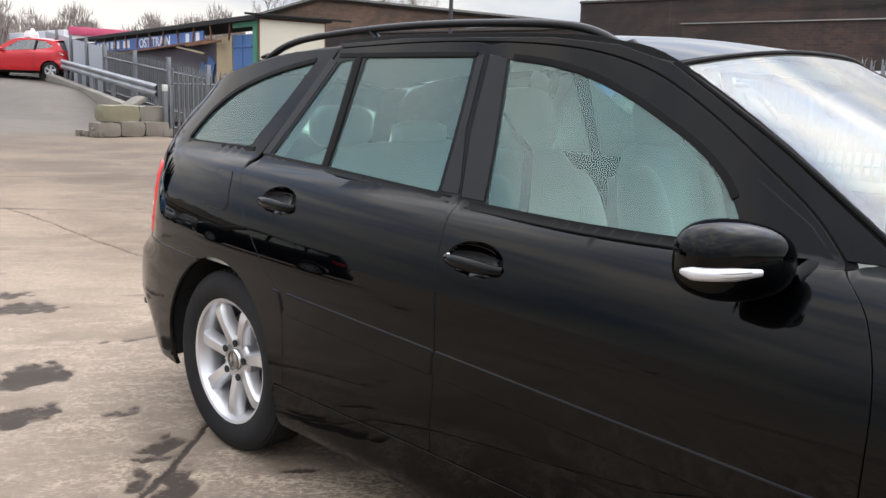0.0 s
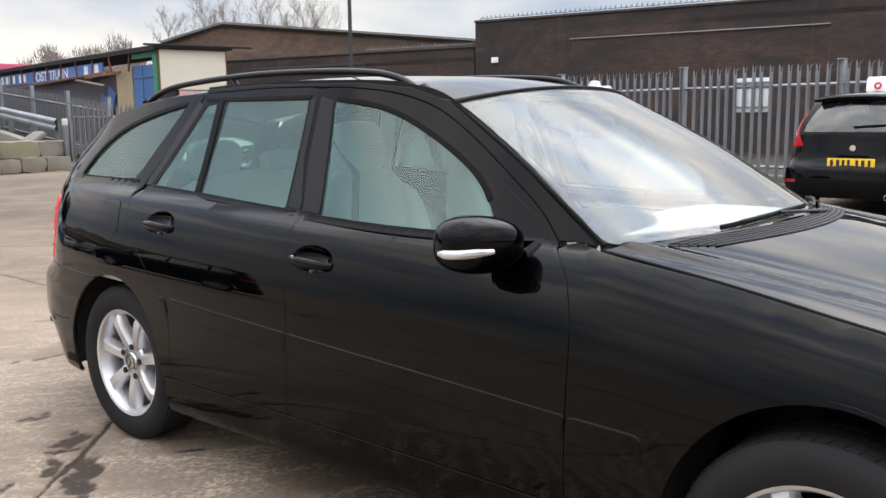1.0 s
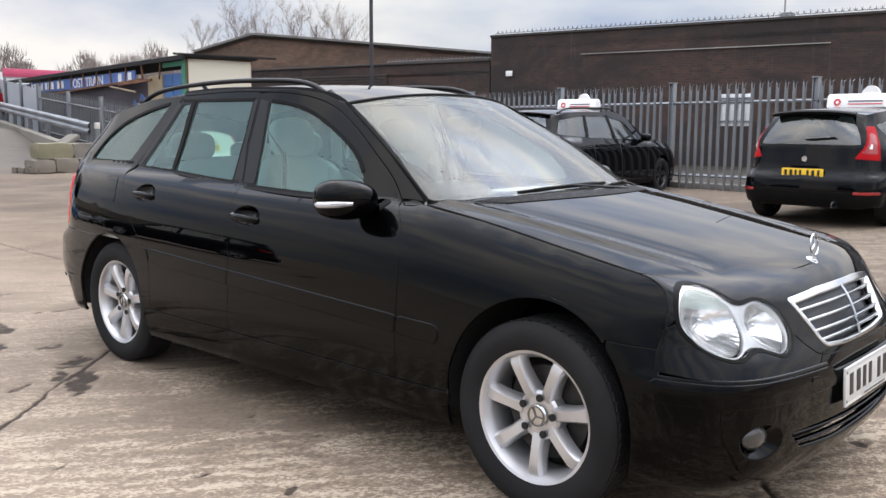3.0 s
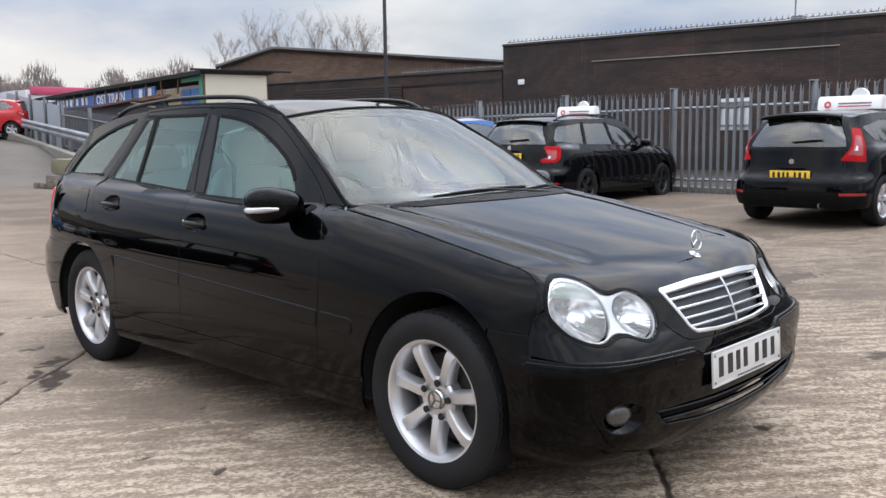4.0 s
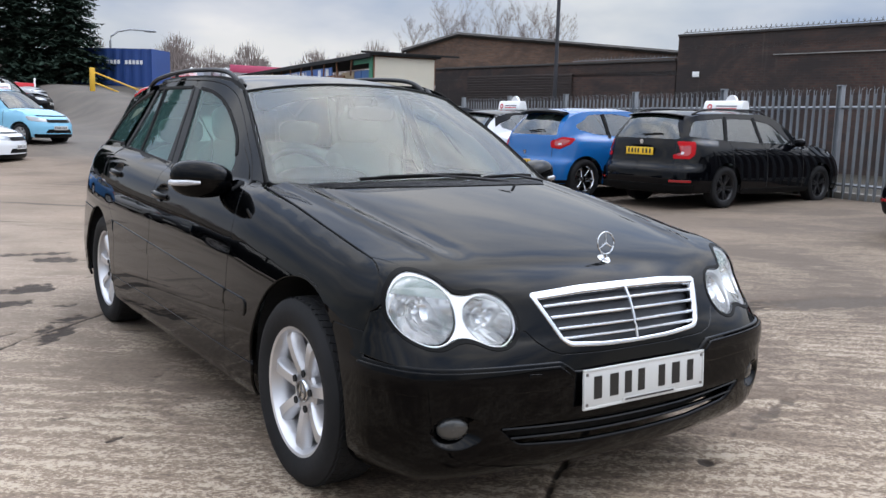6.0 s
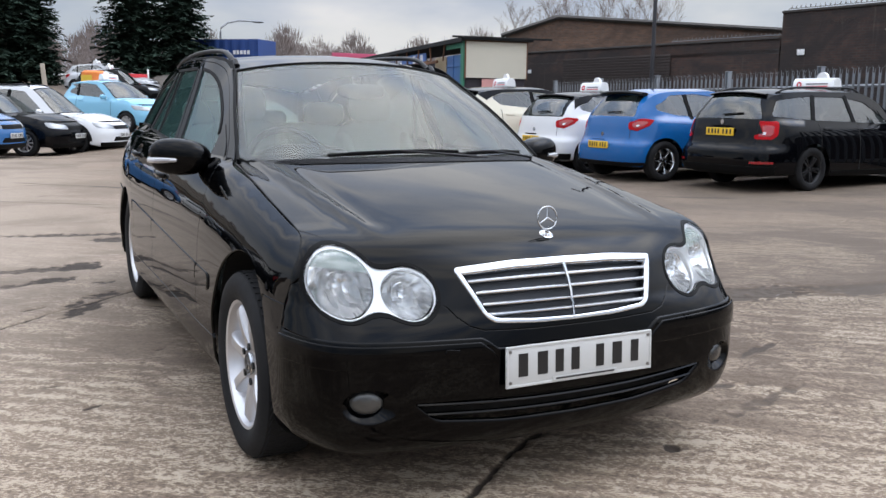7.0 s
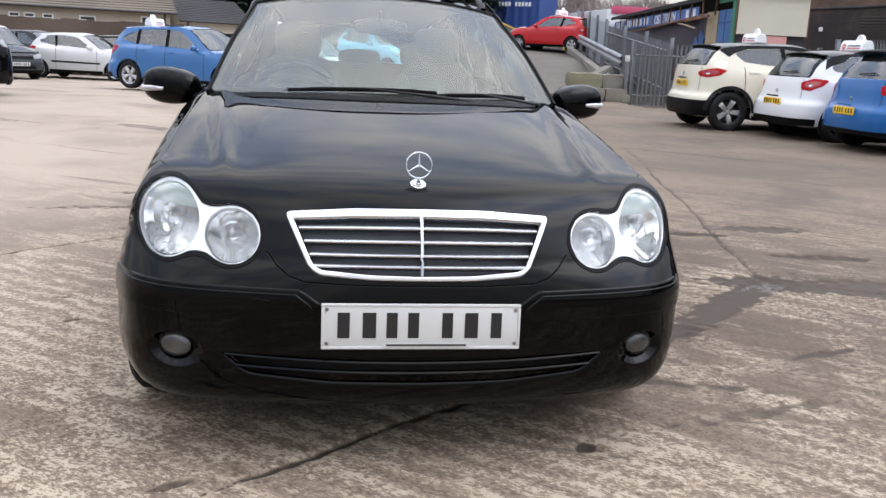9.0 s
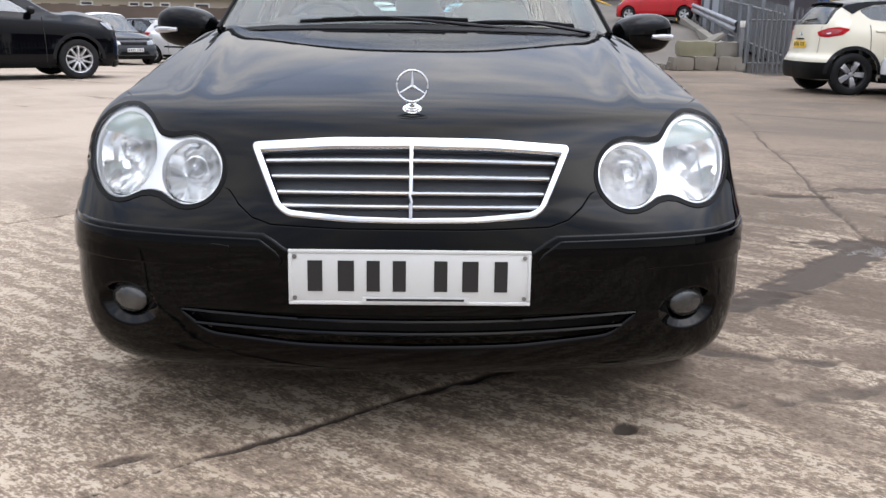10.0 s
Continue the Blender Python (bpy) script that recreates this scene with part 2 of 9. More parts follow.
# ---- the black estate's surfaces ----
belt_height = curve([(-0.5, 0.76), (-0.36, 0.797), (0.0, 0.86), (0.28, 0.91), (0.6, 0.956), (1.0, 0.96), (1.6, 0.966), (2.34, 1.0), (2.9, 1.022), (3.4, 1.035)])
belt_inset = curve([(-0.4, 0.13), (0.0, 0.133), (0.6, 0.156), (1.0, 0.137), (1.6, 0.13), (2.4, 0.15), (3.0, 0.16), (3.5, 0.15)])
shoulder = curve([(0, 1.0), (0.025, 0.70), (0.06, 0.50), (0.12, 0.30), (0.2, 0.14), (0.3, 0.04), (0.4, 0)])
skirt = curve([(0.14, 0.10), (0.19, 0.055), (0.25, 0.025), (0.33, 0.012), (0.45, 0), (0.6, 0)])
house_lean = curve([(0.5, 0.50), (1.2, 0.50), (1.7, 0.42), (2.6, 0.46), (3.5, 0.5)])
front_inset = curve([(0.15, 0.16), (0.18, 0.085), (0.22, 0.035), (0.28, 0.010), (0.36, 0.0), (0.49, 0.0), (0.515, 0.003), (0.54, 0.010), (0.58, 0.020), (0.63, 0.032), (0.70, 0.046), (0.77, 0.08)])
rear_inset = curve([(0.2, 0.17), (0.26, 0.11), (0.34, 0.05), (0.45, 0.008), (0.58, 0.012), (0.66, 0.06), (0.95, 0.10), (1.04, 0.14), (1.38, 0.42)])


def estate_inset(x, y, z):
    b = belt_height(y)
    side = np.where(z < b, belt_inset(y) * shoulder(np.maximum(b - z, 0)) + skirt(z), belt_inset(y) + house_lean(y) * (z - b) - 0.10 * (z - b) ** 2)
    f = np.clip((-0.22 - y) / 0.25, 0, 1)
    r = np.clip((y - 3.15) / 0.45, 0, 1)
    f, r = f * f * (3 - 2 * f), r * r * (3 - 2 * r)
    return side * (1 - f - r) + front_inset(z) * f + rear_inset(z) * r


estate_side = Wrap([(0, -0.748), (0.20, -0.743), (0.40, -0.722), (0.57, -0.694), (0.69, -0.655), (0.77, -0.592), (0.818, -0.50), (0.845, -0.40), (0.857, -0.2), (0.862, 0.3), (0.862, 1.4),
                    (0.856, 2.4), (0.832, 2.95), (0.775, 3.36), (0.66, 3.60), (0.43, 3.70), (0, 3.74)], estate_inset)
HOOD_T = (0, 0.2, 0.4, 0.55, 0.66, 0.72, 0.78, 0.85, 0.92, 0.96, 1.0)


def hood_rail(ys, zs):
    """The line on the side skin where the bonnet and the lamps end."""
    p = estate_side(np.stack([estate_side.of_y(np.array(ys)), np.array(zs)], 1))
    return -p[:, 0], p[:, 1], p[:, 2]


nose_p = curve([(0.5, 1.75), (0.72, 1.58), (0.85, 1.75), (0.93, 2.1), (0.965, 3.0), (1.0, 4.2)])
nose_q = curve([(0.5, 0.64), (0.72, 0.66), (0.85, 0.66), (0.93, 0.56), (1.0, 0.5)])


def hood_bow(u, t):
    k = np.clip((t - 0.5) / 0.3, 0, 1)
    return (u * u) * (1 - k) + (1 - np.maximum(1 - np.minimum(u, 1) ** nose_p(t), 0) ** nose_q(t)) * k


def hood_ridge(u, t):
    """A pressed ridge from the scuttle's corner to the notch of the lamp, with a trough inside it."""
    c = 0.90 - 0.165 * np.clip(t / 0.66, 0, 1)
    fade = np.clip((0.70 - t) / 0.16, 0, 1)
    fade = fade * fade * (3 - 2 * fade)
    d = u - c
    return fade * (0.0075 * np.exp(-(d / 0.035) ** 2) - 0.0045 * np.exp(-((d + 0.085) / 0.06) ** 2) - 0.003 * np.exp(-((d - 0.06) / 0.03) ** 2))


HOOD_Y = (0.60, 0.28, 0.0, -0.22, -0.35, -0.412, -0.428, -0.430, -0.420, -0.408, -0.40)
HOOD_Z = (0.956, 0.91, 0.86, 0.82, 0.797, 0.765, 0.735, 0.69, 0.64, 0.595, 0.536)
estate_hood = Strip(HOOD_T,
                    (0.40, 0.10, -0.20, -0.40, -0.52, -0.585, -0.625, -0.667, -0.698, -0.712, -0.727),
                    (0.985, 0.935, 0.88, 0.835, 0.80, 0.768, 0.735, 0.68, 0.61, 0.56, 0.488),
                    *hood_rail(HOOD_Y, HOOD_Z), hood_bow, lambda u, t: 0.35 * u ** 2 + 0.65 * u ** 5, hood_ridge)
estate_screen = Strip((0, 0.5, 1), (0.36, 0.73, 1.10), (0.975, 1.195, 1.375), (0.700, 0.632, 0.548), (0.60, 0.90, 1.205), (0.958, 1.157, 1.325),
                      lambda u, t: u ** 2.4, lambda u, t: u ** 2.4)
estate_roof = Strip((0, 0.2, 0.45, 0.7, 0.88, 1.0), (1.10, 1.5, 2.1, 2.75, 3.2, 3.48), (1.378, 1.424, 1.442, 1.422, 1.378, 1.333),
                    (0.548, 0.545, 0.54, 0.52, 0.485, 0.45), (1.205, 1.55, 2.1, 2.7, 3.1, 3.34), (1.327, 1.372, 1.388, 1.366, 1.315, 1.262),
                    lambda u, t: u ** 2.4, lambda u, t: 0.85 * u ** 2 + 0.15 * u ** 6)
# ---- building blocks ----
def obj(name, mesh, parent=None, label="", mat=None):
    ob = new(name, mesh)
    if mat and not mesh.materials:
        mesh.materials.append(mat)
    if parent:
        ob.parent = parent
    if label:
        ob["label"] = label
    return ob


def part(name, bm, mat, parent=None, label="", smooth=40):
    """Links a bmesh as one mesh object under a thing or a part."""
    me = bpy.data.meshes.new(name)
    bm.to_mesh(me)
    bm.free()
    if smooth:
        me.shade_smooth()
        me.set_sharp_from_angle(angle=radians(smooth))
    return obj(name, me, parent, label, mat)


def thing(name, label, category, m=None, group="", kind=""):
    ob = tagged(new(name), label, category, group, kind)
    if m:
        ob.matrix_basis = m
    return ob


def mesh_of(verts, faces, normals=None, name="m"):
    me = bpy.data.meshes.new(name)
    me.from_pydata([tuple(v) for v in verts], [], [tuple(f) for f in faces])
    me.shade_smooth()
    if normals is not None:
        me.normals_split_custom_set_from_vertices([tuple(n) for n in normals])
    return me


def inside(pts, loops):
    """Even-odd test of many points against closed loops."""
    hit = np.zeros(len(pts), bool)
    x, y = pts[:, 0], pts[:, 1]
    for l in loops:
        a, b = l, np.roll(l, -1, axis=0)
        for (x0, y0), (x1, y1) in zip(a, b):
            if y0 != y1:
                c = (y0 > y) != (y1 > y)
                hit ^= c & (x < (x1 - x0) * (y - y0) / (y1 - y0) + x0)
    return hit


def resample(loop, step):
    l = np.array(loop, float)
    out = []
    for a, b in zip(l, np.roll(l, -1, axis=0)):
        n = max(1, int(math.ceil(np.hypot(*(b - a)) / step)))
        out += [a + (b - a) * i / n for i in range(n)]
    return np.array(out)


from mathutils.geometry import delaunay_2d_cdt


def skin(surf, loops, step=0.03, thick=0.012, lift=0.0, scale=(1, 1), edge=0.0015):
    """A panel cut out of a surface by closed loops in its parameters, with rolled edges and a rim of some thickness."""
    sc = np.array(scale, float)
    loops = [resample(np.array(l, float) * sc, step * 0.7) for l in loops]
    allp = np.concatenate(loops)
    lo, hi = allp.min(0), allp.max(0)
    gx, gy = np.meshgrid(np.arange(lo[0] + step / 2, hi[0], step), np.arange(lo[1] + step / 2, hi[1], step))
    g = np.stack([gx.ravel(), gy.ravel()], 1)
    g = g[inside(g, loops)]
    if len(g):
        near = np.full(len(g), 1e9)
        for i in range(0, len(allp), 200):
            near = np.minimum(near, np.min(np.hypot(g[:, None, 0] - allp[None, i:i + 200, 0], g[:, None, 1] - allp[None, i:i + 200, 1]), axis=1))
        g = g[near > step * 0.45]
    pts = np.concatenate([allp, g])
    edges, k = [], 0
    for l in loops:
        edges += [(k + i, k + (i + 1) % len(l)) for i in range(len(l))]
        k += len(l)
    v2, _, f2, _, _, _ = delaunay_2d_cdt([Vector(p) for p in pts], edges, [], 0, 1e-7)
    v2 = np.array([tuple(v) for v in v2])
    tri = np.array([f for f in f2 if len(f) == 3])
    tri = tri[inside(v2[tri].mean(1), loops)]
    q = v2 / sc
    e = 1e-4
    p = surf(q)
    du = surf(q + [e / sc[0], 0]) - surf(q - [e / sc[0], 0])
    dv = surf(q + [0, e / sc[1]]) - surf(q - [0, e / sc[1]])
    n = np.cross(du, dv)
    n /= np.linalg.norm(n, axis=1)[:, None] + 1e-12
    p0, p1, p2 = (p[tri[:, i]] for i in range(3))
    fn = np.cross(p1 - p0, p2 - p0)
    if np.sum(fn * n[tri[:, 0]]) < 0:
        tri = tri[:, ::-1]
    # outward: away from the car's middle line
    mid = np.array([0, 1.5, 0.5])
    if np.sum(n * (p - mid)) < 0:
        n, tri = -n, tri[:, ::-1]
    p = p + n * lift
    verts, norms, faces = list(p), list(n), [tuple(t) for t in tri]
    if thick:
        count = {}
        for t in tri:
            for a, b in ((t[0], t[1]), (t[1], t[2]), (t[2], t[0])):
                count[(a, b)] = 1
        rim = [(a, b) for a, b in count if (b, a) not in count]
        outw = {}
        for a, b in rim:
            d = p[b] - p[a]
            for k in (a, b):
                o = np.cross(d, n[k])
                outw[k] = outw.get(k, 0) + o / (np.linalg.norm(o) + 1e-12)
        ring1, ring2 = {}, {}
        for k, o in outw.items():
            o = o / (np.linalg.norm(o) + 1e-12)
            ring1[k] = len(verts)
            verts.append(p[k] + o * edge - n[k] * edge)
            norms.append((n[k] + o) / 1.4142)
            ring2[k] = len(verts)
            verts.append(p[k] + o * edge - n[k] * thick)
            norms.append(o)
        for a, b in rim:
            faces.append((b, a, ring1[a], ring1[b]))
            faces.append((ring1[b], ring1[a], ring2[a], ring2[b]))
    return mesh_of(verts, faces, norms)


def mirrored(surf):
    return lambda q: surf(q) * np.array([-1, 1, 1])


def box(bm, size, m=None, bevel=0.0, seg=2):
    g = bmesh.ops.create_cube(bm, size=1, matrix=(m or Matrix()) @ Matrix.Diagonal((*size, 1)))
    if bevel:
        es = list({e for v in g["verts"] for e in v.link_edges})
        bmesh.ops.bevel(bm, geom=es, offset=bevel, segments=seg, profile=0.5, affect="EDGES")
    return bm


def cyl(bm, r, h, m=None, seg=24, r2=None):
    bmesh.ops.create_cone(bm, cap_ends=True, segments=seg, radius1=r, radius2=r if r2 is None else r2, depth=h, matrix=m or Matrix())
    return bm


def tube(bm, pts, r, seg=10, flat=1.0, caps=True):
    """A bar of round or flattened section along a line of 3D points; r may be a list."""
    pts = [Vector(p) for p in pts]
    rs = r if hasattr(r, "__len__") else [r] * len(pts)
    rings = []
    up = Vector((0, 0, 1))
    for i, p in enumerate(pts):
        d = (pts[min(i + 1, len(pts) - 1)] - pts[max(i - 1, 0)]).normalized()
        ref = up if abs(d.z) < 0.95 else Vector((1, 0, 0))
        a = d.cross(ref).normalized()
        b = a.cross(d)
        rings.append([bm.verts.new(p + (a * math.cos(k) + b * math.sin(k) * flat) * rs[i]) for k in (2 * math.pi * j / seg for j in range(seg))])
    for u, w in zip(rings, rings[1:]):
        for j in range(seg):
            bm.faces.new((u[j], u[(j + 1) % seg], w[(j + 1) % seg], w[j]))
    if caps:
        bm.faces.new(rings[0][::-1])
        bm.faces.new(rings[-1])
    bmesh.ops.recalc_face_normals(bm, faces=bm.faces[:])
    return bm


def lathe(bm, profile, seg=48, axis="X"):
    """Turns a profile of (radius, offset) pairs round an axis."""
    rings = []
    for r, o in profile:
        ring = []
        for j in range(seg):
            k = 2 * math.pi * j / seg
            c = {"X": (o, r * math.cos(k), r * math.sin(k)), "Z": (r * math.cos(k), r * math.sin(k), o), "Y": (r * math.cos(k), o, r * math.sin(k))}[axis]
            ring.append(bm.verts.new(c))
        rings.append(ring)
    for u, w in zip(rings, rings[1:]):
        for j in range(seg):
            bm.faces.new((u[j], u[(j + 1) % seg], w[(j + 1) % seg], w[j]))
    bmesh.ops.recalc_face_normals(bm, faces=bm.faces[:])
    return bm


def blob(bm, size, m=None, power=2.6, seg=24, rings=14):
    """A rounded box-like lump (a superellipsoid)."""
    def sp(v):
        return math.copysign(abs(v) ** (2 / power), v)
    m = m or Matrix()
    rows = []
    for i in range(rings + 1):
        a = -math.pi / 2 + math.pi * i / rings
        rows.append([bm.verts.new(m @ Vector((size[0] / 2 * sp(math.cos(a)) * sp(math.cos(b)), size[1] / 2 * sp(math.cos(a)) * sp(math.sin(b)), size[2] / 2 * sp(math.sin(a)))))
                     for b in (2 * math.pi * j / seg for j in range(seg))])
    for u, w in zip(rows, rows[1:]):
        for j in range(seg):
            bm.faces.new((u[j], u[(j + 1) % seg], w[(j + 1) % seg], w[j]))
    bmesh.ops.remove_doubles(bm, verts=bm.verts[:], dist=1e-5)
    bmesh.ops.recalc_face_normals(bm, faces=bm.faces[:])
    return bm


def arc(cy, cz, ry, rz, a0, a1, n=24):
    return [(cy + ry * math.cos(radians(a0 + (a1 - a0) * i / n)), cz + rz * math.sin(radians(a0 + (a1 - a0) * i / n))) for i in range(n + 1)]


def oval(cx, cy, rx, ry, n=32):
    return arc(cx, cy, rx, ry, 0, 360, n)[:-1]


def round_poly(pts, r, n=5):
    """A closed polygon with rounded corners."""
    p = np.array(pts, float)
    out = []
    for i in range(len(p)):
        a, b, c = p[i - 1], p[i], p[(i + 1) % len(p)]
        u, v = (a - b), (c - b)
        k = min(r, np.hypot(*u) * 0.45, np.hypot(*v) * 0.45)
        s, e = b + u / np.hypot(*u) * k, b + v / np.hypot(*v) * k
        out += [(1 - t) ** 2 * s + 2 * t * (1 - t) * b + t * t * e for t in np.linspace(0, 1, n)]
    return np.array(out)


# ---- wheels ----
def wheel(style, radius, rim_r, width, mat, parent, m, seg=56, simple=False):
    """A wheel whose outer face looks to +X: tyre, rim, spokes, cap and bolts."""
    w = thing("wheel", "", "")
    w.parent = parent
    w.matrix_basis = m
    h = width / 2
    bm = bmesh.new()
    prof = [(rim_r - 0.012, -h * 0.8), (rim_r + 0.01, -h * 0.92), (rim_r + (radius - rim_r) * 0.5, -h), (radius - 0.02, -h * 0.93), (radius - 0.004, -h * 0.78), (radius, -h * 0.5), (radius, h * 0.5),
            (radius - 0.004, h * 0.78), (radius - 0.02, h * 0.93), (rim_r + (radius - rim_r) * 0.5, h), (rim_r + 0.012, h * 0.93), (rim_r - 0.008, h * 0.80), (rim_r - 0.012, h * 0.6)]
    lathe(bm, prof, seg)
    tyre = part("tyre", bm, RUBBER, w, smooth=35)
    if not simple:
        bm = bmesh.new()
        n = 64
        for j in range(n):
            for k, (o, tilt) in enumerate(((-0.27, 0.3), (-0.09, -0.25), (0.09, 0.25), (0.27, -0.3))):
                a = 2 * math.pi * (j + 0.5 * (k % 2)) / n
                mm = Matrix.Rotation(a, 4, "X") @ Matrix.Translation((o * width * 1.02, 0, radius - 0.0015)) @ Matrix.Rotation(tilt, 4, "Z")
                box(bm, (width * 0.15, 2 * math.pi * radius / n * 0.86, 0.006), mm)
        part("tread", bm, RUBBER, tyre, smooth=0)
    bm = bmesh.new()
    lathe(bm, [(rim_r - 0.01, -h * 0.8), (rim_r - 0.03, -h * 0.5), (rim_r - 0.035, h * 0.3), (rim_r - 0.022, h * 0.62), (rim_r - 0.012, h * 0.80), (rim_r + 0.004, h * 0.86), (rim_r + 0.006, h * 0.80)], seg)
    rim = part("rim", bm, ALLOY_BLACK if style[3] else mat, w)
    bm = bmesh.new()
    cyl(bm, rim_r * 0.70, 0.02, Matrix.Translation((-h * 0.15, 0, 0)) @ Matrix.Rotation(math.pi / 2, 4, "Y"), 32)
    cyl(bm, rim_r * 0.28, 0.06, Matrix.Translation((h * 0.05, 0, 0)) @ Matrix.Rotation(math.pi / 2, 4, "Y"), 24)
    part("brake_disc", bm, DISC, w)
    bm = bmesh.new()
    cyl(bm, rim_r - 0.01, 0.01, Matrix.Translation((-h * 0.7, 0, 0)) @ Matrix.Rotation(math.pi / 2, 4, "Y"), 32)
    part("wheel_back", bm, DARK, w)
    n, wide0, wide1, pair = style
    face = h * 0.72
    hub = rim_r * (0.30 if simple else 0.37)
    for j in range(n):
        bm = bmesh.new()
        offs = (-1, 1) if pair else (0,)
        for sgn in offs:
            rr = np.linspace(hub * 0.75, rim_r - 0.012, 7)
            secs = []
            for i, r in enumerate(rr):
                k = i / 6
                half = (wide0 * (1 - k) + wide1 * k + 0.010 * (2 * k - 1) ** 2 * (0 if pair else 1)) / 2
                off = sgn * pair * (0.35 + 0.65 * k)
                f = face - 0.018 * (1 - k) ** 1.5 + 0.004 * math.sin(k * math.pi) - 0.012 * max(0, k - 0.85) / 0.15
                d = 0.034 + 0.02 * (1 - k)
                secs.append([bm.verts.new(c) for c in ((f - d, off - half * 1.15, r), (f - 0.012, off - half, r), (f, off - half * 0.68, r), (f, off + half * 0.68, r), (f - 0.012, off + half, r), (f - d, off + half * 1.15, r))])
            for u, v in zip(secs, secs[1:]):
                for q in range(6):
                    bm.faces.new((u[q], u[(q + 1) % 6], v[(q + 1) % 6], v[q]))
            bm.faces.new(secs[0])
            bm.faces.new(secs[-1])
        bmesh.ops.recalc_face_normals(bm, faces=bm.faces[:])
        bmesh.ops.rotate(bm, verts=bm.verts[:], cent=(0, 0, 0), matrix=Matrix.Rotation(2 * math.pi * j / n, 3, "X"))
        part("spoke", bm, mat, w, smooth=50)
    bm = bmesh.new()
    lathe(bm, [(0.001, face - 0.014), (hub * 0.38, face - 0.015), (hub * 0.42, face - 0.022), (hub * 0.9, face - 0.022), (hub, face - 0.03), (hub * 1.02, face - 0.07)], 32)
    part("hub", bm, mat, w)
    if not simple:
        bm = bmesh.new()
        lathe(bm, [(0.001, face - 0.010), (0.034, face - 0.011), (0.038, face - 0.016)], 28)
        cap = part("centre_cap", bm, CHROME, w, "round silver centre cap")
        bm = bmesh.new()
        lathe(bm, [(0.029, face - 0.010), (0.0295, face - 0.007), (0.0325, face - 0.007), (0.033, face - 0.011)], 28)
        for j in range(3):
            box(bm, (0.004, 0.005, 0.029), Matrix.Rotation(2 * math.pi * j / 3, 4, "X") @ Matrix.Translation((face - 0.009, 0, 0.0145)))
        part("cap_emblem", bm, STEEL, cap)
    for j in range(5):
        bm = bmesh.new()
        mm = Matrix.Rotation(2 * math.pi * (j + 0.5) / 5, 4, "X") @ Matrix.Translation((face - (0.021 if simple else 0.0115), 0, hub * 0.76)) @ Matrix.Rotation(math.pi / 2, 4, "Y")
        cyl(bm, 0.0125, 0.006, mm, 12)
        part("wheel_bolt", bm, DARK, w)
    return w
# ---- the black estate car ----
estate = thing("estate_car", "black estate car with silver alloy wheels parked on concrete", "car")
SIDE = estate_side
GAP = 0.0025


def yz(points):
    """Points of (y, height) on the car's side, as parameters of the side skin."""
    p = np.array(points, float)
    return np.stack([SIDE.of_y(p[:, 0]), p[:, 1]], 1)


def both(name, loops, mat, parent=None, label="", **k):
    """A panel on the right-hand side and its mirror image."""
    made = []
    for surf in (SIDE, mirrored(SIDE)):
        made.append(obj(name, skin(surf, loops, **k), parent or estate, label, mat))
    return made


def nose(q):
    """The front skin by x and height."""
    x, z = q[:, 0], q[:, 1]
    lo, hi = np.full(len(x), 0.5), np.full(len(x), 1.06)
    for _ in range(34):
        t = (lo + hi) / 2
        zz = estate_hood(np.stack([x / estate_hood.xe(t), t], 1))[:, 2]
        lo, hi = np.where(zz > z, t, lo), np.where(zz > z, hi, t)
    return estate_hood(np.stack([x / estate_hood.xe(lo), lo], 1)) * np.array([1, 1, 1])


def nose_t(points):
    """Points of (x, height) on the nose as parameters of the bonnet skin."""
    p = np.array(points, float)
    w = nose(p)
    lo, hi = np.full(len(p), 0.5), np.full(len(p), 1.06)
    for _ in range(34):
        t = (lo + hi) / 2
        zz = estate_hood(np.stack([p[:, 0] / estate_hood.xe(t), t], 1))[:, 2]
        lo, hi = np.where(zz > p[:, 1], t, lo), np.where(zz > p[:, 1], hi, t)
    return np.stack([p[:, 0] / estate_hood.xe(lo), lo], 1)


# door shut lines, window openings and arches, as (y from the front axle, height)
FRONT_SHUT = path2([(0.60, 0.335), (0.602, 0.55), (0.606, 0.76), (0.645, 0.885), (0.715, 0.952)], 6)
MID_SHUT = path2([(1.640, 0.345), (1.638, 0.62), (1.668, 0.82), (1.690, 0.95), (1.735, 1.15), (1.748, 1.376)], 6)
REAR_SHUT = path2([(2.292, 0.345), (2.295, 0.52), (2.335, 0.63), (2.44, 0.718), (2.588, 0.856), (2.69, 0.976)], 6)
DOOR_TOP = path2([(0.715, 0.952), (0.80, 1.035), (0.93, 1.125), (1.07, 1.215), (1.22, 1.295), (1.36, 1.342), (1.52, 1.369), (1.748, 1.382), (2.05, 1.386), (2.43, 1.376)], 6)
FRONT_GLASS = path2([(0.94, 1.015), (0.985, 1.075), (1.05, 1.128), (1.138, 1.178), (1.277, 1.244), (1.411, 1.295), (1.537, 1.324), (1.672, 1.339)], 5)
QUARTER_TOP = path2([(2.55, 1.337), (2.799, 1.295), (3.028, 1.232), (3.19, 1.142), (3.275, 1.047)], 6)


front_glass = np.concatenate([FRONT_GLASS, [(1.605, 0.975), (1.27, 0.963), (0.945, 0.965)]])
rear_glass = round_poly([(1.783, 0.988), (1.80, 1.347), (2.283, 1.350), (2.287, 1.013)], 0.012)
vent_glass = round_poly([(2.322, 1.016), (2.345, 1.344), (2.415, 1.334), (2.615, 1.028)], 0.012)
quarter_glass = np.concatenate([QUARTER_TOP, [(3.24, 1.043), (2.78, 1.047)]])

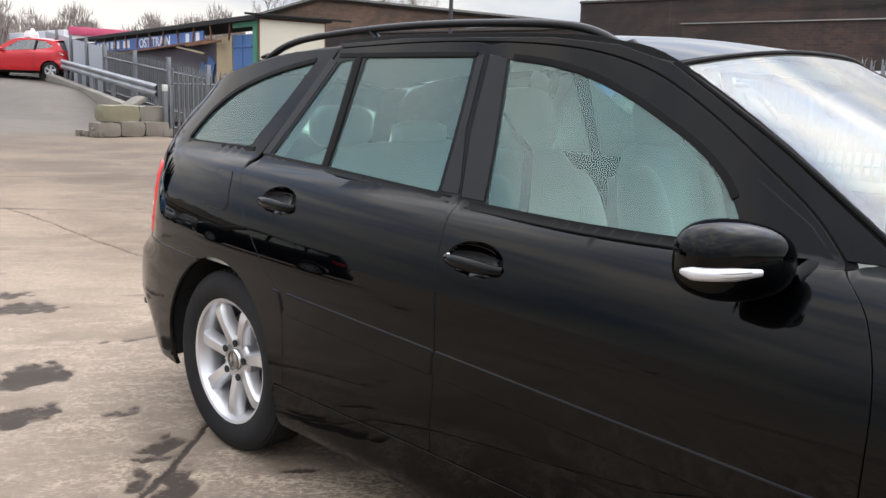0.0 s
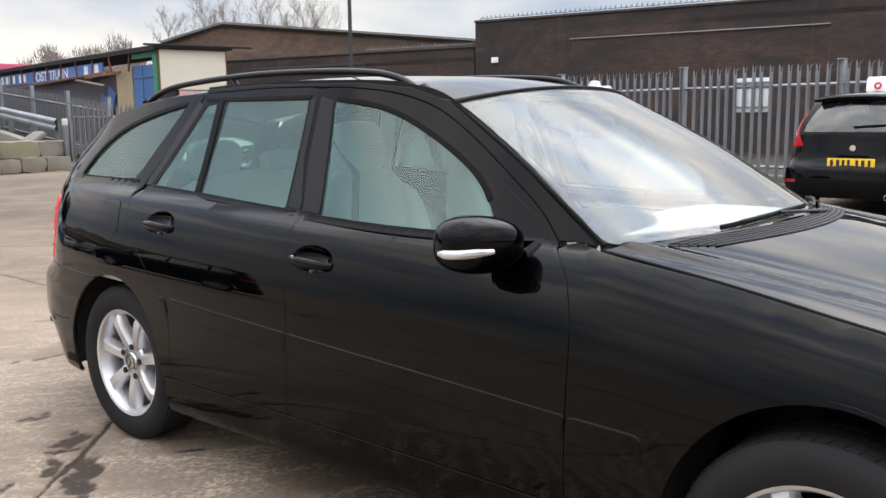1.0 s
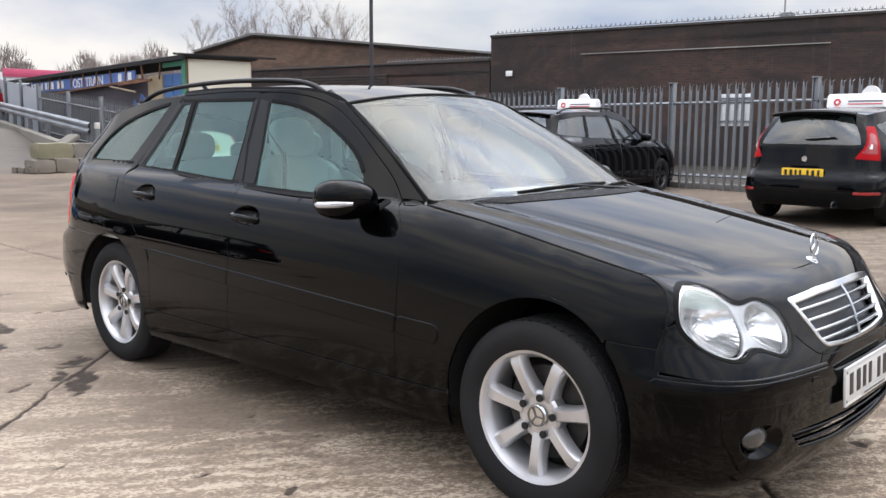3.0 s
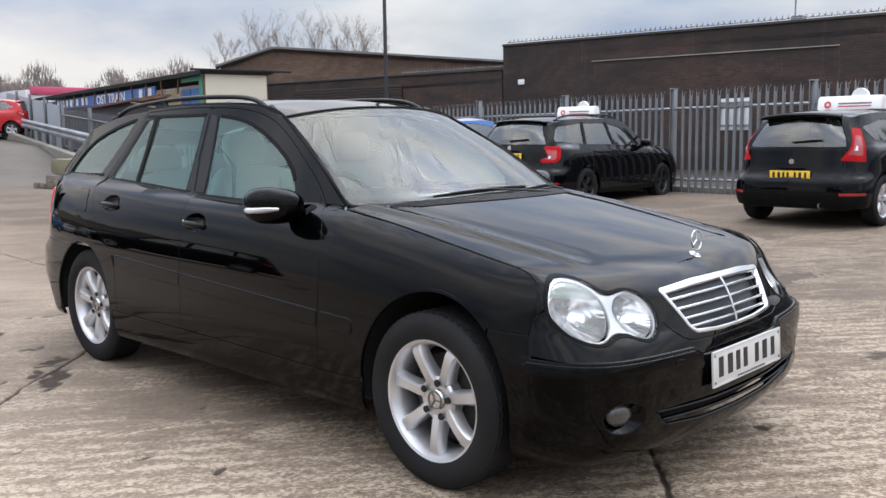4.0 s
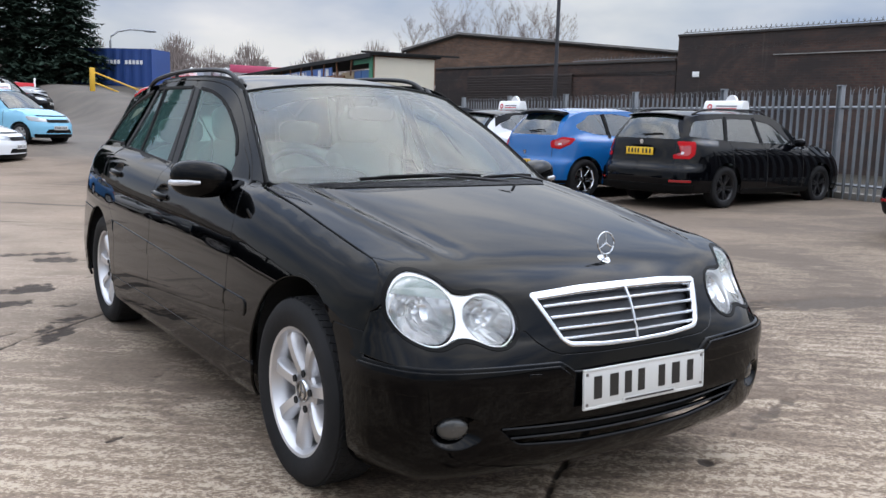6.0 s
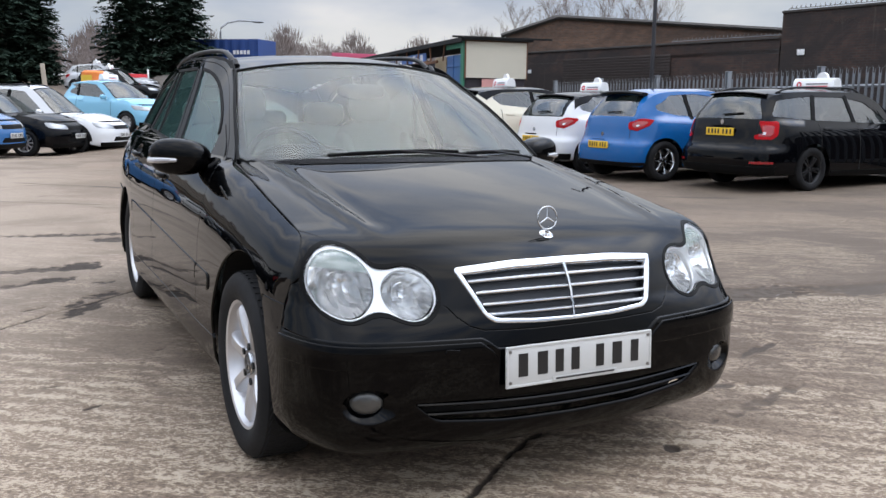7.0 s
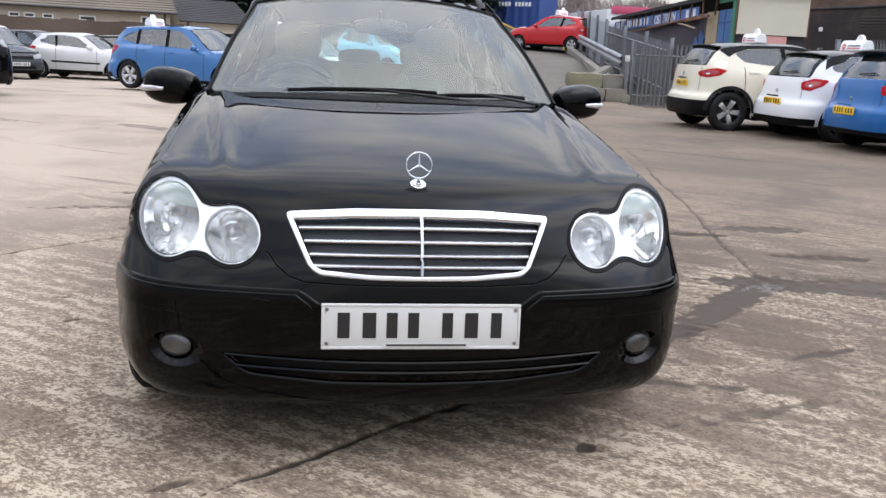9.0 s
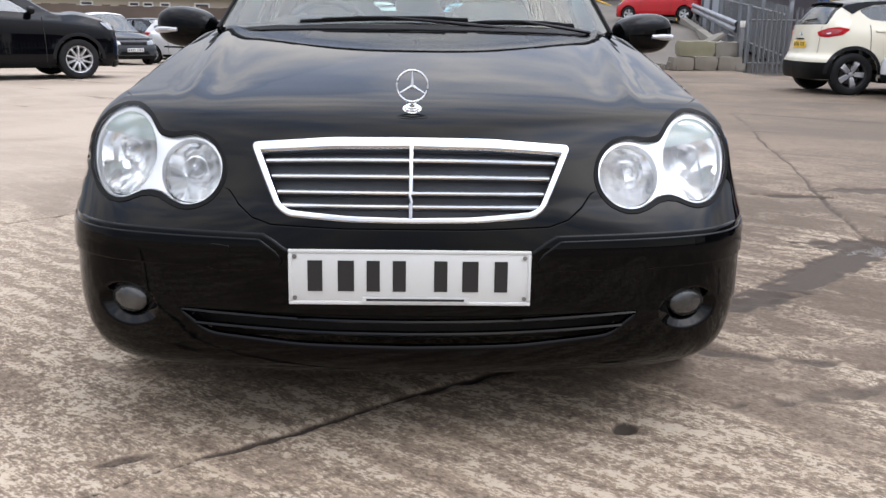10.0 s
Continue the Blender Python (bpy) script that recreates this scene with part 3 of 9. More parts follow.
front_door_line = np.concatenate([FRONT_SHUT + [GAP, 0], DOOR_TOP[1:][DOOR_TOP[1:, 0] < 1.74], (MID_SHUT + [-GAP, 0])[::-1]])
rear_door_line = np.concatenate([MID_SHUT + [GAP, 0], DOOR_TOP[DOOR_TOP[:, 0] > 1.76], (REAR_SHUT + [-GAP, 0])[::-1]])
HANDLES = ((1.548, 0.852), (2.408, 0.903))
HANDLE_R, HANDLE_H = 0.092, 0.043
holes = [np.array(oval(float(SIDE.of_y(cy)), cz, HANDLE_R, HANDLE_H, 40)) for cy, cz in HANDLES]
f_doors = both("front_door", [yz(front_door_line), yz(front_glass), holes[0]], BLACK_PAINT)
r_doors = both("rear_door", [yz(rear_door_line), yz(rear_glass), yz(vent_glass), holes[1]], BLACK_PAINT)
for doors, loops, name in ((f_doors, [front_glass], "door_window"), (r_doors, [rear_glass], "door_window"), (r_doors, [vent_glass], "vent_window")):
    for d, surf in zip(doors, (SIDE, mirrored(SIDE))):
        obj(name, skin(surf, [yz(l) for l in loops], thick=0, lift=-0.004, step=0.05), d, "green-tinted side window", SIDE_GLASS)


def frame_strip(line, w, lift=0.002):
    """A band of width w along an open line in (y, height)."""
    p = np.array(line, float)
    d = np.gradient(p, axis=0)
    d /= np.linalg.norm(d, axis=1)[:, None]
    n = np.stack([-d[:, 1], d[:, 0]], 1)
    return np.concatenate([p - n * w / 2, (p + n * w / 2)[::-1]])


# black seals and window surrounds
for doors, line, w in ((f_doors, [(0.90, 0.957), (1.27, 0.955), (1.66, 0.967)], 0.018), (r_doors, [(1.725, 0.973), (2.28, 1.004), (2.66, 1.017)], 0.018),
                       (r_doors, [(2.303, 1.012), (2.315, 1.35)], 0.030), (f_doors, FRONT_GLASS[3:-1] + [0, 0.006], 0.014),
                       (r_doors, [(1.79, 1.352), (2.42, 1.355)], 0.012)):
    for d, surf in zip(doors, (SIDE, mirrored(SIDE))):
        obj("window_seal", skin(surf, [yz(frame_strip(path2(line, 6) if len(line) < 6 else line, w))], thick=0.006, lift=0.004, step=0.02), d, "", SEAL)
for d, surf in zip(f_doors, (SIDE, mirrored(SIDE))):
    obj("pillar_cover", skin(surf, [yz([(1.612, 0.982), (1.677, 1.338), (1.738, 1.35), (1.728, 1.15), (1.690, 0.985)])], thick=0.004, lift=0.003), d, "satin black pillar cover", TRIM)
for d, surf in zip(r_doors, (SIDE, mirrored(SIDE))):
    obj("pillar_cover", skin(surf, [yz([(1.705, 0.99), (1.752, 1.15), (1.762, 1.35), (1.785, 1.345), (1.768, 0.993)])], thick=0.004, lift=0.003), d, "satin black pillar cover", TRIM)
    obj("pillar_cover", skin(surf, [yz([(2.63, 1.03), (2.43, 1.335), (2.47, 1.345), (2.675, 1.03)])], thick=0.004, lift=0.002), d, "", TRIM)

# front wing, sill, rear quarter
arch_f = arc(0.0, 0.335, 0.355, 0.368, -8, 134, 40)
arch_r = arc(2.712, 0.335, 0.350, 0.345, 68, 186, 40)
rail_y = np.array(HOOD_Y[:9] + (-0.412,))
rail_z = np.array(HOOD_Z[:9] + (0.613,))
rail_line = path2(np.stack([rail_y, rail_z], 1), 5)
wing_line = np.concatenate([[(0.355, 0.335), (0.598, 0.335)], FRONT_SHUT[1:] - [GAP, 0], [(0.66, 0.965)], rail_line + [0.002, -0.004], [(-0.33, 0.609), (-0.25, 0.611)],
                            np.array(arch_f)[::-1]])
both("front_wing", [yz(wing_line)], BLACK_PAINT, step=0.025)
quarter_line = np.concatenate([[(2.345, 0.345)], (REAR_SHUT + [GAP, 0]), [(2.71, 1.0), (2.44, 1.378), (2.7, 1.370), (2.9, 1.345), (3.1, 1.312), (3.30, 1.265), (3.42, 1.19), (3.50, 1.10), (3.545, 1.02),
                               (3.56, 0.95), (3.46, 0.94), (3.47, 0.8), (3.50, 0.665), (3.2, 0.668), (2.85, 0.659)], np.array(arch_r)[1:]])
quarters = both("rear_quarter_panel", [yz(quarter_line), yz(quarter_glass)], BLACK_PAINT)
for d, surf in zip(quarters, (SIDE, mirrored(SIDE))):
    obj("quarter_window", skin(surf, [yz(quarter_glass)], thick=0, lift=-0.006, step=0.05), d, "green-tinted side window", SIDE_GLASS)
    obj("window_seal", skin(surf, [yz(frame_strip(path2([(2.74, 1.038), (3.0, 1.036), (3.27, 1.038)], 6), 0.014))], thick=0.006, lift=0.003, step=0.02), d, "", SEAL)
    obj("window_seal", skin(surf, [yz(frame_strip(QUARTER_TOP + [0.004, 0.005], 0.014))], thick=0.006, lift=0.003, step=0.02), d, "", SEAL)
right_quarter = quarters[0]
obj("fuel_flap", skin(SIDE, [yz(round_poly([(2.855, 0.845), (2.865, 0.962), (2.735, 0.966), (2.68, 0.845)], 0.035, 7))], thick=0.003, lift=0.0025, step=0.02), right_quarter, "", BLACK_PAINT)
obj("flap_gap", skin(SIDE, [yz(round_poly([(2.859, 0.841), (2.869, 0.966), (2.732, 0.970), (2.676, 0.841)], 0.037, 7))], thick=0, lift=0.0008, step=0.02), right_quarter, "", DARK)
both("sill", [yz([(0.36, 0.20), (0.358, 0.328), (0.60, 0.328), (1.64, 0.338), (2.29, 0.338), (2.345, 0.338), (2.35, 0.20)])], BLACK_PAINT)
both("a_pillar", [yz(np.concatenate([[(0.665, 0.968)], DOOR_TOP[1:][DOOR_TOP[1:, 0] < 2.44] + [-0.004, 0.006],
                                       [(2.44, 1.392), (2.1, 1.402), (1.55, 1.392), (1.36, 1.372), (1.205, 1.327), (0.90, 1.157), (0.615, 0.962)]]))], BLACK_PAINT, step=0.018, thick=0.006)
# rubber seals behind the shut lines
PILLAR_TOP = path2([(2.44, 1.392), (2.1, 1.402), (1.55, 1.392), (1.36, 1.372), (1.205, 1.327), (0.90, 1.157), (0.615, 0.962)], 5)
for line, w in ((DOOR_TOP, 0.034), (FRONT_SHUT, 0.03), (MID_SHUT, 0.03), (REAR_SHUT, 0.03), (PILLAR_TOP, 0.026)):
    both("door_seal", [yz(frame_strip(line, w))], SEAL, step=0.012, thick=0.004, lift=-0.007)
# side mouldings
for doors, a, b, y0, y1 in ((f_doors, 0.609, 1.633, 0, 0), (r_doors, 1.644, 2.285, 0, 0)):
    for d, surf in zip(doors, (SIDE, mirrored(SIDE))):
        obj("side_moulding", skin(surf, [yz(round_poly([(a, 0.506 + 0.043 * (a - 0.6)), (a, 0.560 + 0.045 * (a - 0.6)), (b, 0.560 + 0.045 * (b - 0.6)), (b, 0.506 + 0.043 * (b - 0.6))], 0.008))], thick=0.010, lift=0.007, step=0.02, edge=0.006), d, "", BLACK_PAINT)
both("side_moulding", [yz(round_poly([(0.40, 0.495), (0.40, 0.552), (0.595, 0.560), (0.595, 0.505)], 0.025))], BLACK_PAINT, thick=0.010, lift=0.007, step=0.02, edge=0.006)
both("side_moulding", [yz(round_poly([(2.302, 0.580), (2.325, 0.634), (2.36, 0.634), (2.345, 0.582)], 0.008))], BLACK_PAINT, thick=0.010, lift=0.007, step=0.02, edge=0.008)


# door handles: a dished recess with a grip across it
def handle(door, cy, cz, sgn, lock):
    s0 = SIDE.of_y(cy)
    surf = SIDE if sgn < 0 else mirrored(SIDE)
    def dish(q):
        r2 = ((q[:, 0] - s0) / HANDLE_R) ** 2 + ((q[:, 1] - cz) / HANDLE_H) ** 2
        p = surf(q)
        p[:, 0] -= sgn * 0.030 * np.clip(1.0 - r2, 0, 1) ** 0.8
        return p
    obj("handle_recess", skin(dish, [oval(s0, cz, HANDLE_R + 0.001, HANDLE_H + 0.001, 40)], thick=0, step=0.008), door, "dished recess behind the handle", BLACK_PAINT)
    c = surf(np.array([[s0, cz]]))[0]
    bm = bmesh.new()
    line = []
    for k in np.linspace(-1, 1, 13):
        y = cy + 0.090 * k
        x = surf(np.array([[SIDE.of_y(y), cz]]))[0][0]
        line.append((x + sgn * (0.002 + 0.020 * (1 - k ** 4) ** 0.6), y, cz - 0.010 + 0.004 * k))
    tube(bm, line, [0.009 + 0.006 * (1 - k * k) for k in np.linspace(-1, 1, 13)], 12, 1.2)
    grip = part("door_handle", bm, BLACK_PAINT, door, "glossy black door handle")
    if lock:
        bm = bmesh.new()
        lathe(bm, [(0.001, 0.004), (0.010, 0.003), (0.012, -0.002)], 20)
        bmesh.ops.transform(bm, matrix=Matrix.Translation((c[0] + sgn * 0.016, cy + 0.076, cz - 0.004)) @ Matrix.Rotation(math.pi if sgn < 0 else 0, 4, "Z"), verts=bm.verts[:])
        part("key_lock", bm, CHROME, door, "chrome key lock")


for k, sgn in ((0, -1), (1, 1)):
    handle(f_doors[k], *HANDLES[0], sgn, True)
    handle(r_doors[k], *HANDLES[1], sgn, False)

# ---- bonnet, lamps, grille ----
BIG, SMALL, BRIDGE = (0.682, 0.680, 0.093, 0.099), (0.507, 0.651, 0.080, 0.073), (0.586, 0.660, 0.082, 0.055)


def lamp_line(grow=0.0, n=72):
    """The outline of a twin lamp: two ovals run together, as (x, height), anticlockwise from the outer side."""
    pts = []
    cx, cz = 0.598, 0.665
    for i in range(n):
        a = 2 * math.pi * i / n
        best = 0
        for r in np.linspace(0.03, 0.24, 120):
            x, z = cx + r * math.cos(a), cz + r * math.sin(a)
            f = sum(math.exp(-3.2 * (((x - c[0]) / (c[2] + grow)) ** 2 + ((z - c[1]) / (c[3] + grow)) ** 2 - 1)) for c in (BIG, SMALL, BRIDGE))
            if f >= 1:
                best = r
        pts.append((cx + best * math.cos(a), cz + best * math.sin(a)))
    return np.array(pts)


lamp, lamp_hole = lamp_line(0.0), lamp_line(0.006)
top_i = int(np.argmax(lamp_hole[:, 1]))
low_i = int(np.argmin(lamp_hole[:, 0])) + 2
out_i = 2
along = [lamp_hole[i] for i in range(top_i, low_i + 1)]
hood_half = np.concatenate([nose_t(along), nose_t([(0.408, 0.615), (0.385, 0.588), (0.352, 0.562), (0.31, 0.548), (0.15, 0.541)])])
hood_half[:, 1] = np.minimum(hood_half[:, 1], 0.995)
hood_right = np.concatenate([[(0.996, 0.006), (0.997, 0.3), (0.998, 0.62)], hood_half])
hood_line = np.concatenate([hood_right, (hood_right * [-1, 1])[::-1]])
GRILLE = round_poly([(-0.362, 0.712), (-0.18, 0.727), (0, 0.731), (0.18, 0.727), (0.362, 0.712), (0.352, 0.69), (0.30, 0.585), (0.275, 0.567), (0.14, 0.556), (0, 0.553), (-0.14, 0.556), (-0.275, 0.567), (-0.30, 0.585), (-0.352, 0.69)], 0.028, 6)


def grow(loop, d):
    c = loop.mean(0)
    k = loop - c
    return c + k * (1 + d / np.maximum(np.linalg.norm(k, axis=1), 1e-6))[:, None]


hood = obj("bonnet", skin(estate_hood, [hood_line, nose_t(GRILLE)], step=0.025, scale=(0.73, 1.35), thick=0.01), estate, "", BLACK_PAINT)
below = [lamp_hole[i % len(lamp_hole)] for i in range(low_i, len(lamp_hole) + out_i)]
apron_half = np.concatenate([nose_t([(0.15, 0.5355), (0.31, 0.5425), (0.355, 0.557), (0.388, 0.583), (0.413, 0.612)]), nose_t(below), [(0.9999, 0.89), (0.9999, 0.92), (0.9999, 0.955), (0.9995, 0.992), (0.97, 0.994), (0.90, 0.995), (0.75, 0.996), (0.5, 0.996), (0.25, 0.996)]])
apron_half[:, 1] = np.minimum(apron_half[:, 1], 0.996)
apron_line = np.concatenate([apron_half, (apron_half * [-1, 1])[::-1]])
upper = [lamp_hole[i] for i in range(out_i, top_i + 1)]
rim_up = np.concatenate([nose_t(upper), [(0.999, 0.63), (0.9995, 0.72), (0.9998, 0.80), (0.9998, 0.882)]])
for sgn in (1, -1):
    obj("lamp_panel", skin(estate_hood, [rim_up * [sgn, 1]], step=0.015, scale=(0.80, 1.0), thick=0.01), estate, "", BLACK_PAINT)


STRIP_LENS = plain("clear_strip_lens", (0.46, 0.46, 0.47), 0.25, 0.35, grain=40, vary=0.25, relief=0, Coat_Weight=1.0)
INDICATOR = glass("indicator_glass", (0.80, 0.76, 0.75), 0.06, 0.30, 1.35)


def headlamp(sgn):
    lens_line = lamp * [sgn, 1]
    unit = obj("headlamp", skin(nose, [lens_line], step=0.02, thick=0, lift=0.002), estate, "clear twin-oval headlamp", CLEAR)
    inner = lamp_line(-0.001) * [sgn, 1]

    def deep(d):
        def f(q):
            p = nose(q)
            p[:, 1] += d
            return p
        return f
    cups = []
    for c in (BIG, SMALL):
        k = 0.93
        cups.append(oval(sgn * c[0], c[1] - 0.004, c[2] * k, c[3] * k, 40))
    obj("lamp_bezel", skin(deep(0.009), [inner] + cups, step=0.015, thick=0.02), unit, "silver lamp bezel", LAMP_SHELL)
    for (cx, cz, rx, rz) in (BIG, SMALL):
        c0 = nose(np.array([[sgn * cx, cz - 0.004]]))[0]

        def bowl(q, cx=cx, cz=cz, rx=rx, rz=rz):
            p = nose(q)
            r2 = ((q[:, 0] - sgn * cx) / (rx * 0.93)) ** 2 + ((q[:, 1] - cz + 0.004) / (rz * 0.93)) ** 2
            p[:, 1] = (1 - np.clip(1 - r2, 0, 1)) * (p[:, 1] + 0.024) + np.clip(1 - r2, 0, 1) * (c0[1] + 0.085)
            return p
        obj("reflector", skin(bowl, [oval(sgn * cx, cz - 0.004, rx * 0.93, rz * 0.93, 40)], step=0.012, thick=0), unit, "bright lamp reflector", LAMP_CUP)
        bm = bmesh.new()
        blob(bm, (0.020, 0.04, 0.020), Matrix.Translation((c0[0], c0[1] + 0.062, c0[2] + 0.002)), 2.0, 16, 10)
        part("bulb", bm, CHROME, unit)
        bm = bmesh.new()
        tube(bm, [(c0[0] + 0.024 * math.cos(a), c0[1] + 0.066, c0[2] + 0.024 * math.sin(a)) for a in np.linspace(0, 2 * math.pi, 25)], 0.0025, 6, caps=False)
        for a in (0.5, 2.6, 4.71):
            tube(bm, [(c0[0] + r * math.cos(a), c0[1] + 0.066 - 0.2 * (r - 0.02), c0[2] + r * math.sin(a)) for r in (0.024, 0.036)], 0.002, 5)
        part("bulb_holder", bm, LAMP_CUP, unit)
    cx, cz, rx, rz = BIG
    cap = [(sgn * (cx + 0.925 * rx * math.cos(a)), cz - 0.004 + 0.925 * rz * math.sin(a)) for a in np.linspace(0.52, math.pi - 0.30, 24)]
    obj("indicator_lens", skin(deep(0.016), [cap], step=0.012, thick=0), unit, "ribbed grey indicator lens", INDICATOR)
    bm = bmesh.new()
    p = nose(np.array([[sgn * 0.70, 0.742]]))[0]
    blob(bm, (0.10, 0.05, 0.03), Matrix.Translation((p[0], p[1] + 0.06, p[2] - 0.005)), 2.4, 16, 10)
    part("indicator_bulb", bm, AMBER, unit, "pale amber indicator bulb")
    bm = bmesh.new()
    line = []
    for x in np.linspace(0.61, 0.775, 12):
        w = nose(np.array([[sgn * x, 0.722 + 0.01 * math.sin((x - 0.6) * 12)]]))[0]
        line.append((w[0], w[1] + 0.022, w[2]))
    tube(bm, line, 0.0035, 6)
    part("lamp_divider", bm, LAMP_SHELL, unit)
    def behind(q):
        p = nose(q)
        p[:, 1] += 0.10
        return p
    obj("lamp_back", skin(behind, [lamp_line(0.01) * [sgn, 1]], step=0.03, thick=0), unit, "", LAMP_SHELL)
    obj("lamp_rim", skin(nose, [lamp_line(0.0085) * [sgn, 1], lamp_line(0.001) * [sgn, 1]], step=0.008, thick=0.02, lift=0.0025), unit, "", SEAL)


headlamp(1)
headlamp(-1)


# grille: chrome surround, four bars, a centre bar, dark mesh behind
def pushed(d):
    def f(q):
        p = nose(q)
        p[:, 1] += d
        return p
    return f


grille = thing("grille", "", "")
grille.parent = estate
grille["label"] = "chrome grille with four bars"
obj("grille_mesh", skin(pushed(0.045), [grow(GRILLE, 0.01)], step=0.03, thick=0), grille, "dark grey grille backing", MESH)
GI = round_poly([(-0.349, 0.700), (-0.18, 0.712), (0, 0.716), (0.18, 0.712), (0.349, 0.700), (0.342, 0.687), (0.294, 0.587), (0.271, 0.573), (0.14, 0.562), (0, 0.559), (-0.14, 0.562), (-0.271, 0.573), (-0.294, 0.587), (-0.342, 0.687)], 0.02, 6)
obj("grille_surround", skin(nose, [grow(GRILLE, -0.002), GI], step=0.012, thick=0.03, lift=0.006, edge=0.004), grille, "chrome grille surround", CHROME)
for z, half in ((0.676, 0.327), (0.644, 0.312), (0.612, 0.298), (0.585, 0.286)):
    bm = bmesh.new()
    rings = []
    for x in np.linspace(-half, half, 25):
        zz = z + 0.010 * (1 - (x / 0.33) ** 2) * (z - 0.55) / 0.15
        p = nose(np.array([[x, zz]]))[0]
        rings.append([bm.verts.new((p[0], p[1] + a, p[2] + b)) for a, b in ((0.006, 0.005), (0.004, 0.001), (0.006, -0.004), (0.034, -0.017), (0.034, -0.011))])
    for u, w in zip(rings, rings[1:]):
        for j in range(5):
            bm.faces.new((u[j], u[(j + 1) % 5], w[(j + 1) % 5], w[j]))
    bmesh.ops.recalc_face_normals(bm, faces=bm.faces[:])
    bar = part("grille_bar", bm, MESH, grille, smooth=25)
    bm = bmesh.new()
    line = []
    for x in np.linspace(-half, half, 25):
        zz = z + 0.010 * (1 - (x / 0.33) ** 2) * (z - 0.55) / 0.15
        p = nose(np.array([[x, zz]]))[0]
        line.append((p[0], p[1] + 0.004, p[2]))
    tube(bm, line, 0.0042, 8, 1.1)
    part("chrome_strip", bm, CHROME, bar, "bright chrome strip")
bm = bmesh.new()
tube(bm, [tuple(nose(np.array([[0.0, z]]))[0] + [0, 0.0, 0]) for z in np.linspace(0.562, 0.716, 10)], 0.0052, 8)
part("centre_bar", bm, CHROME, grille, "chrome centre bar")

# ornament on the bonnet
bm = bmesh.new()
oc = Vector((0.0, -0.548, 0.842))
lean = Matrix.Translation(oc) @ Matrix.Rotation(radians(-6), 4, "X")
tube(bm, [lean @ Vector((0.036 * math.cos(a), 0, 0.036 * math.sin(a))) for a in np.linspace(0, 2 * math.pi, 41)], 0.0026, 8, caps=False)
for j in range(3):
    a = math.pi / 2 + 2 * math.pi * j / 3
    tube(bm, [lean @ Vector((r * math.cos(a), 0, r * math.sin(a))) for r in np.linspace(0, 0.036, 5)], [0.0040, 0.0034, 0.0026, 0.0020, 0.0014], 8)
orn = part("bonnet_ornament", bm, CHROME, estate, "chrome ring ornament on the bonnet")
bm = bmesh.new()
tube(bm, [oc + Vector((0, 0.001, -0.036)), oc + Vector((0, 0.002, -0.05))], [0.004, 0.006], 10)
lathe(bm, [(0.001, 0.010), (0.006, 0.009), (0.007, 0.004), (0.012, 0.003), (0.013, 0.001), (0.017, 0.001), (0.018, -0.002), (0.022, -0.003), (0.023, -0.009)], 24, "Z")
for v in bm.verts:
    if v.co.z < 0.5:
        v.co = Matrix.Translation((0, -0.545, 0.793)) @ Matrix.Rotation(radians(26), 4, "X") @ v.co
part("ornament_base", bm, CHROME, orn)

# cowl vents, wipers
vent_line = round_poly([(-0.84, 0.034), (-0.70, 0.082), (0.70, 0.082), (0.84, 0.034), (0.70, 0.030), (-0.70, 0.030)], 0.03)
vent = obj("air_vent", skin(estate_hood, [vent_line], step=0.03, scale=(0.73, 1.35), thick=0, lift=0.001), hood, "black slatted air vent", DARK)
for k in range(6):
    t0 = 0.034 + 0.0088 * k
    wide = 0.81 - 0.018 * k
    line = [tuple(estate_hood(np.array([[a, t0]]))[0] + [0, 0, 0.0025]) for a in np.linspace(-wide, wide, 32)]
    bm = bmesh.new()
    tube(bm, line, 0.0036, 6, 0.6)
    part("vent_slat", bm, TRIM, vent)


def cowl(q):
    """The black scuttle between bonnet and glass."""
    a, k = q[:, 0], q[:, 1]
    p0, p1 = estate_hood(np.stack([a, np.zeros(len(a)) + 0.004], 1)), estate_screen(np.stack([a, np.zeros(len(a)) + 0.03], 1))
    return p0 * (1 - k[:, None]) + p1 * k[:, None] + np.stack([0 * a, 0 * a, -0.03 * np.sin(np.pi * np.clip(k, 0, 1))], 1)


obj("scuttle", skin(cowl, [[(-0.99, 0.0), (0.99, 0.0), (0.99, 1.0), (-0.99, 1.0)]], step=0.05, thick=0, lift=0), estate, "black plastic scuttle", TRIM)
screen_line = round_poly([(-0.985, 0.005), (0.985, 0.005), (0.985, 0.99), (-0.985, 0.99)], 0.06)
screen_in = round_poly([(-0.94, 0.05), (0.94, 0.05), (0.94, 0.955), (-0.94, 0.955)], 0.05)
screen = obj("windscreen", skin(estate_screen, [screen_line], step=0.05, scale=(0.65, 0.75), thick=0), estate, "clear windscreen reflecting the sky", SCREEN_GLASS)
obj("windscreen_border", skin(estate_screen, [screen_line, screen_in], step=0.02, scale=(0.65, 0.75), thick=0, lift=-0.002), screen, "", SEAL)
bm = bmesh.new()
for sgn in (1, -1):
    tube(bm, [tuple(estate_screen(np.array([[sgn * 0.99, t]]))[0] + [0, 0, 0.003]) for t in np.linspace(0.0, 0.99, 16)], 0.007, 8)
tube(bm, [tuple(estate_screen(np.array([[a, 0.992]]))[0] + [0, 0, 0.002]) for a in np.linspace(-0.98, 0.98, 24)], 0.006, 8)
part("windscreen_seal", bm, SEAL, screen)


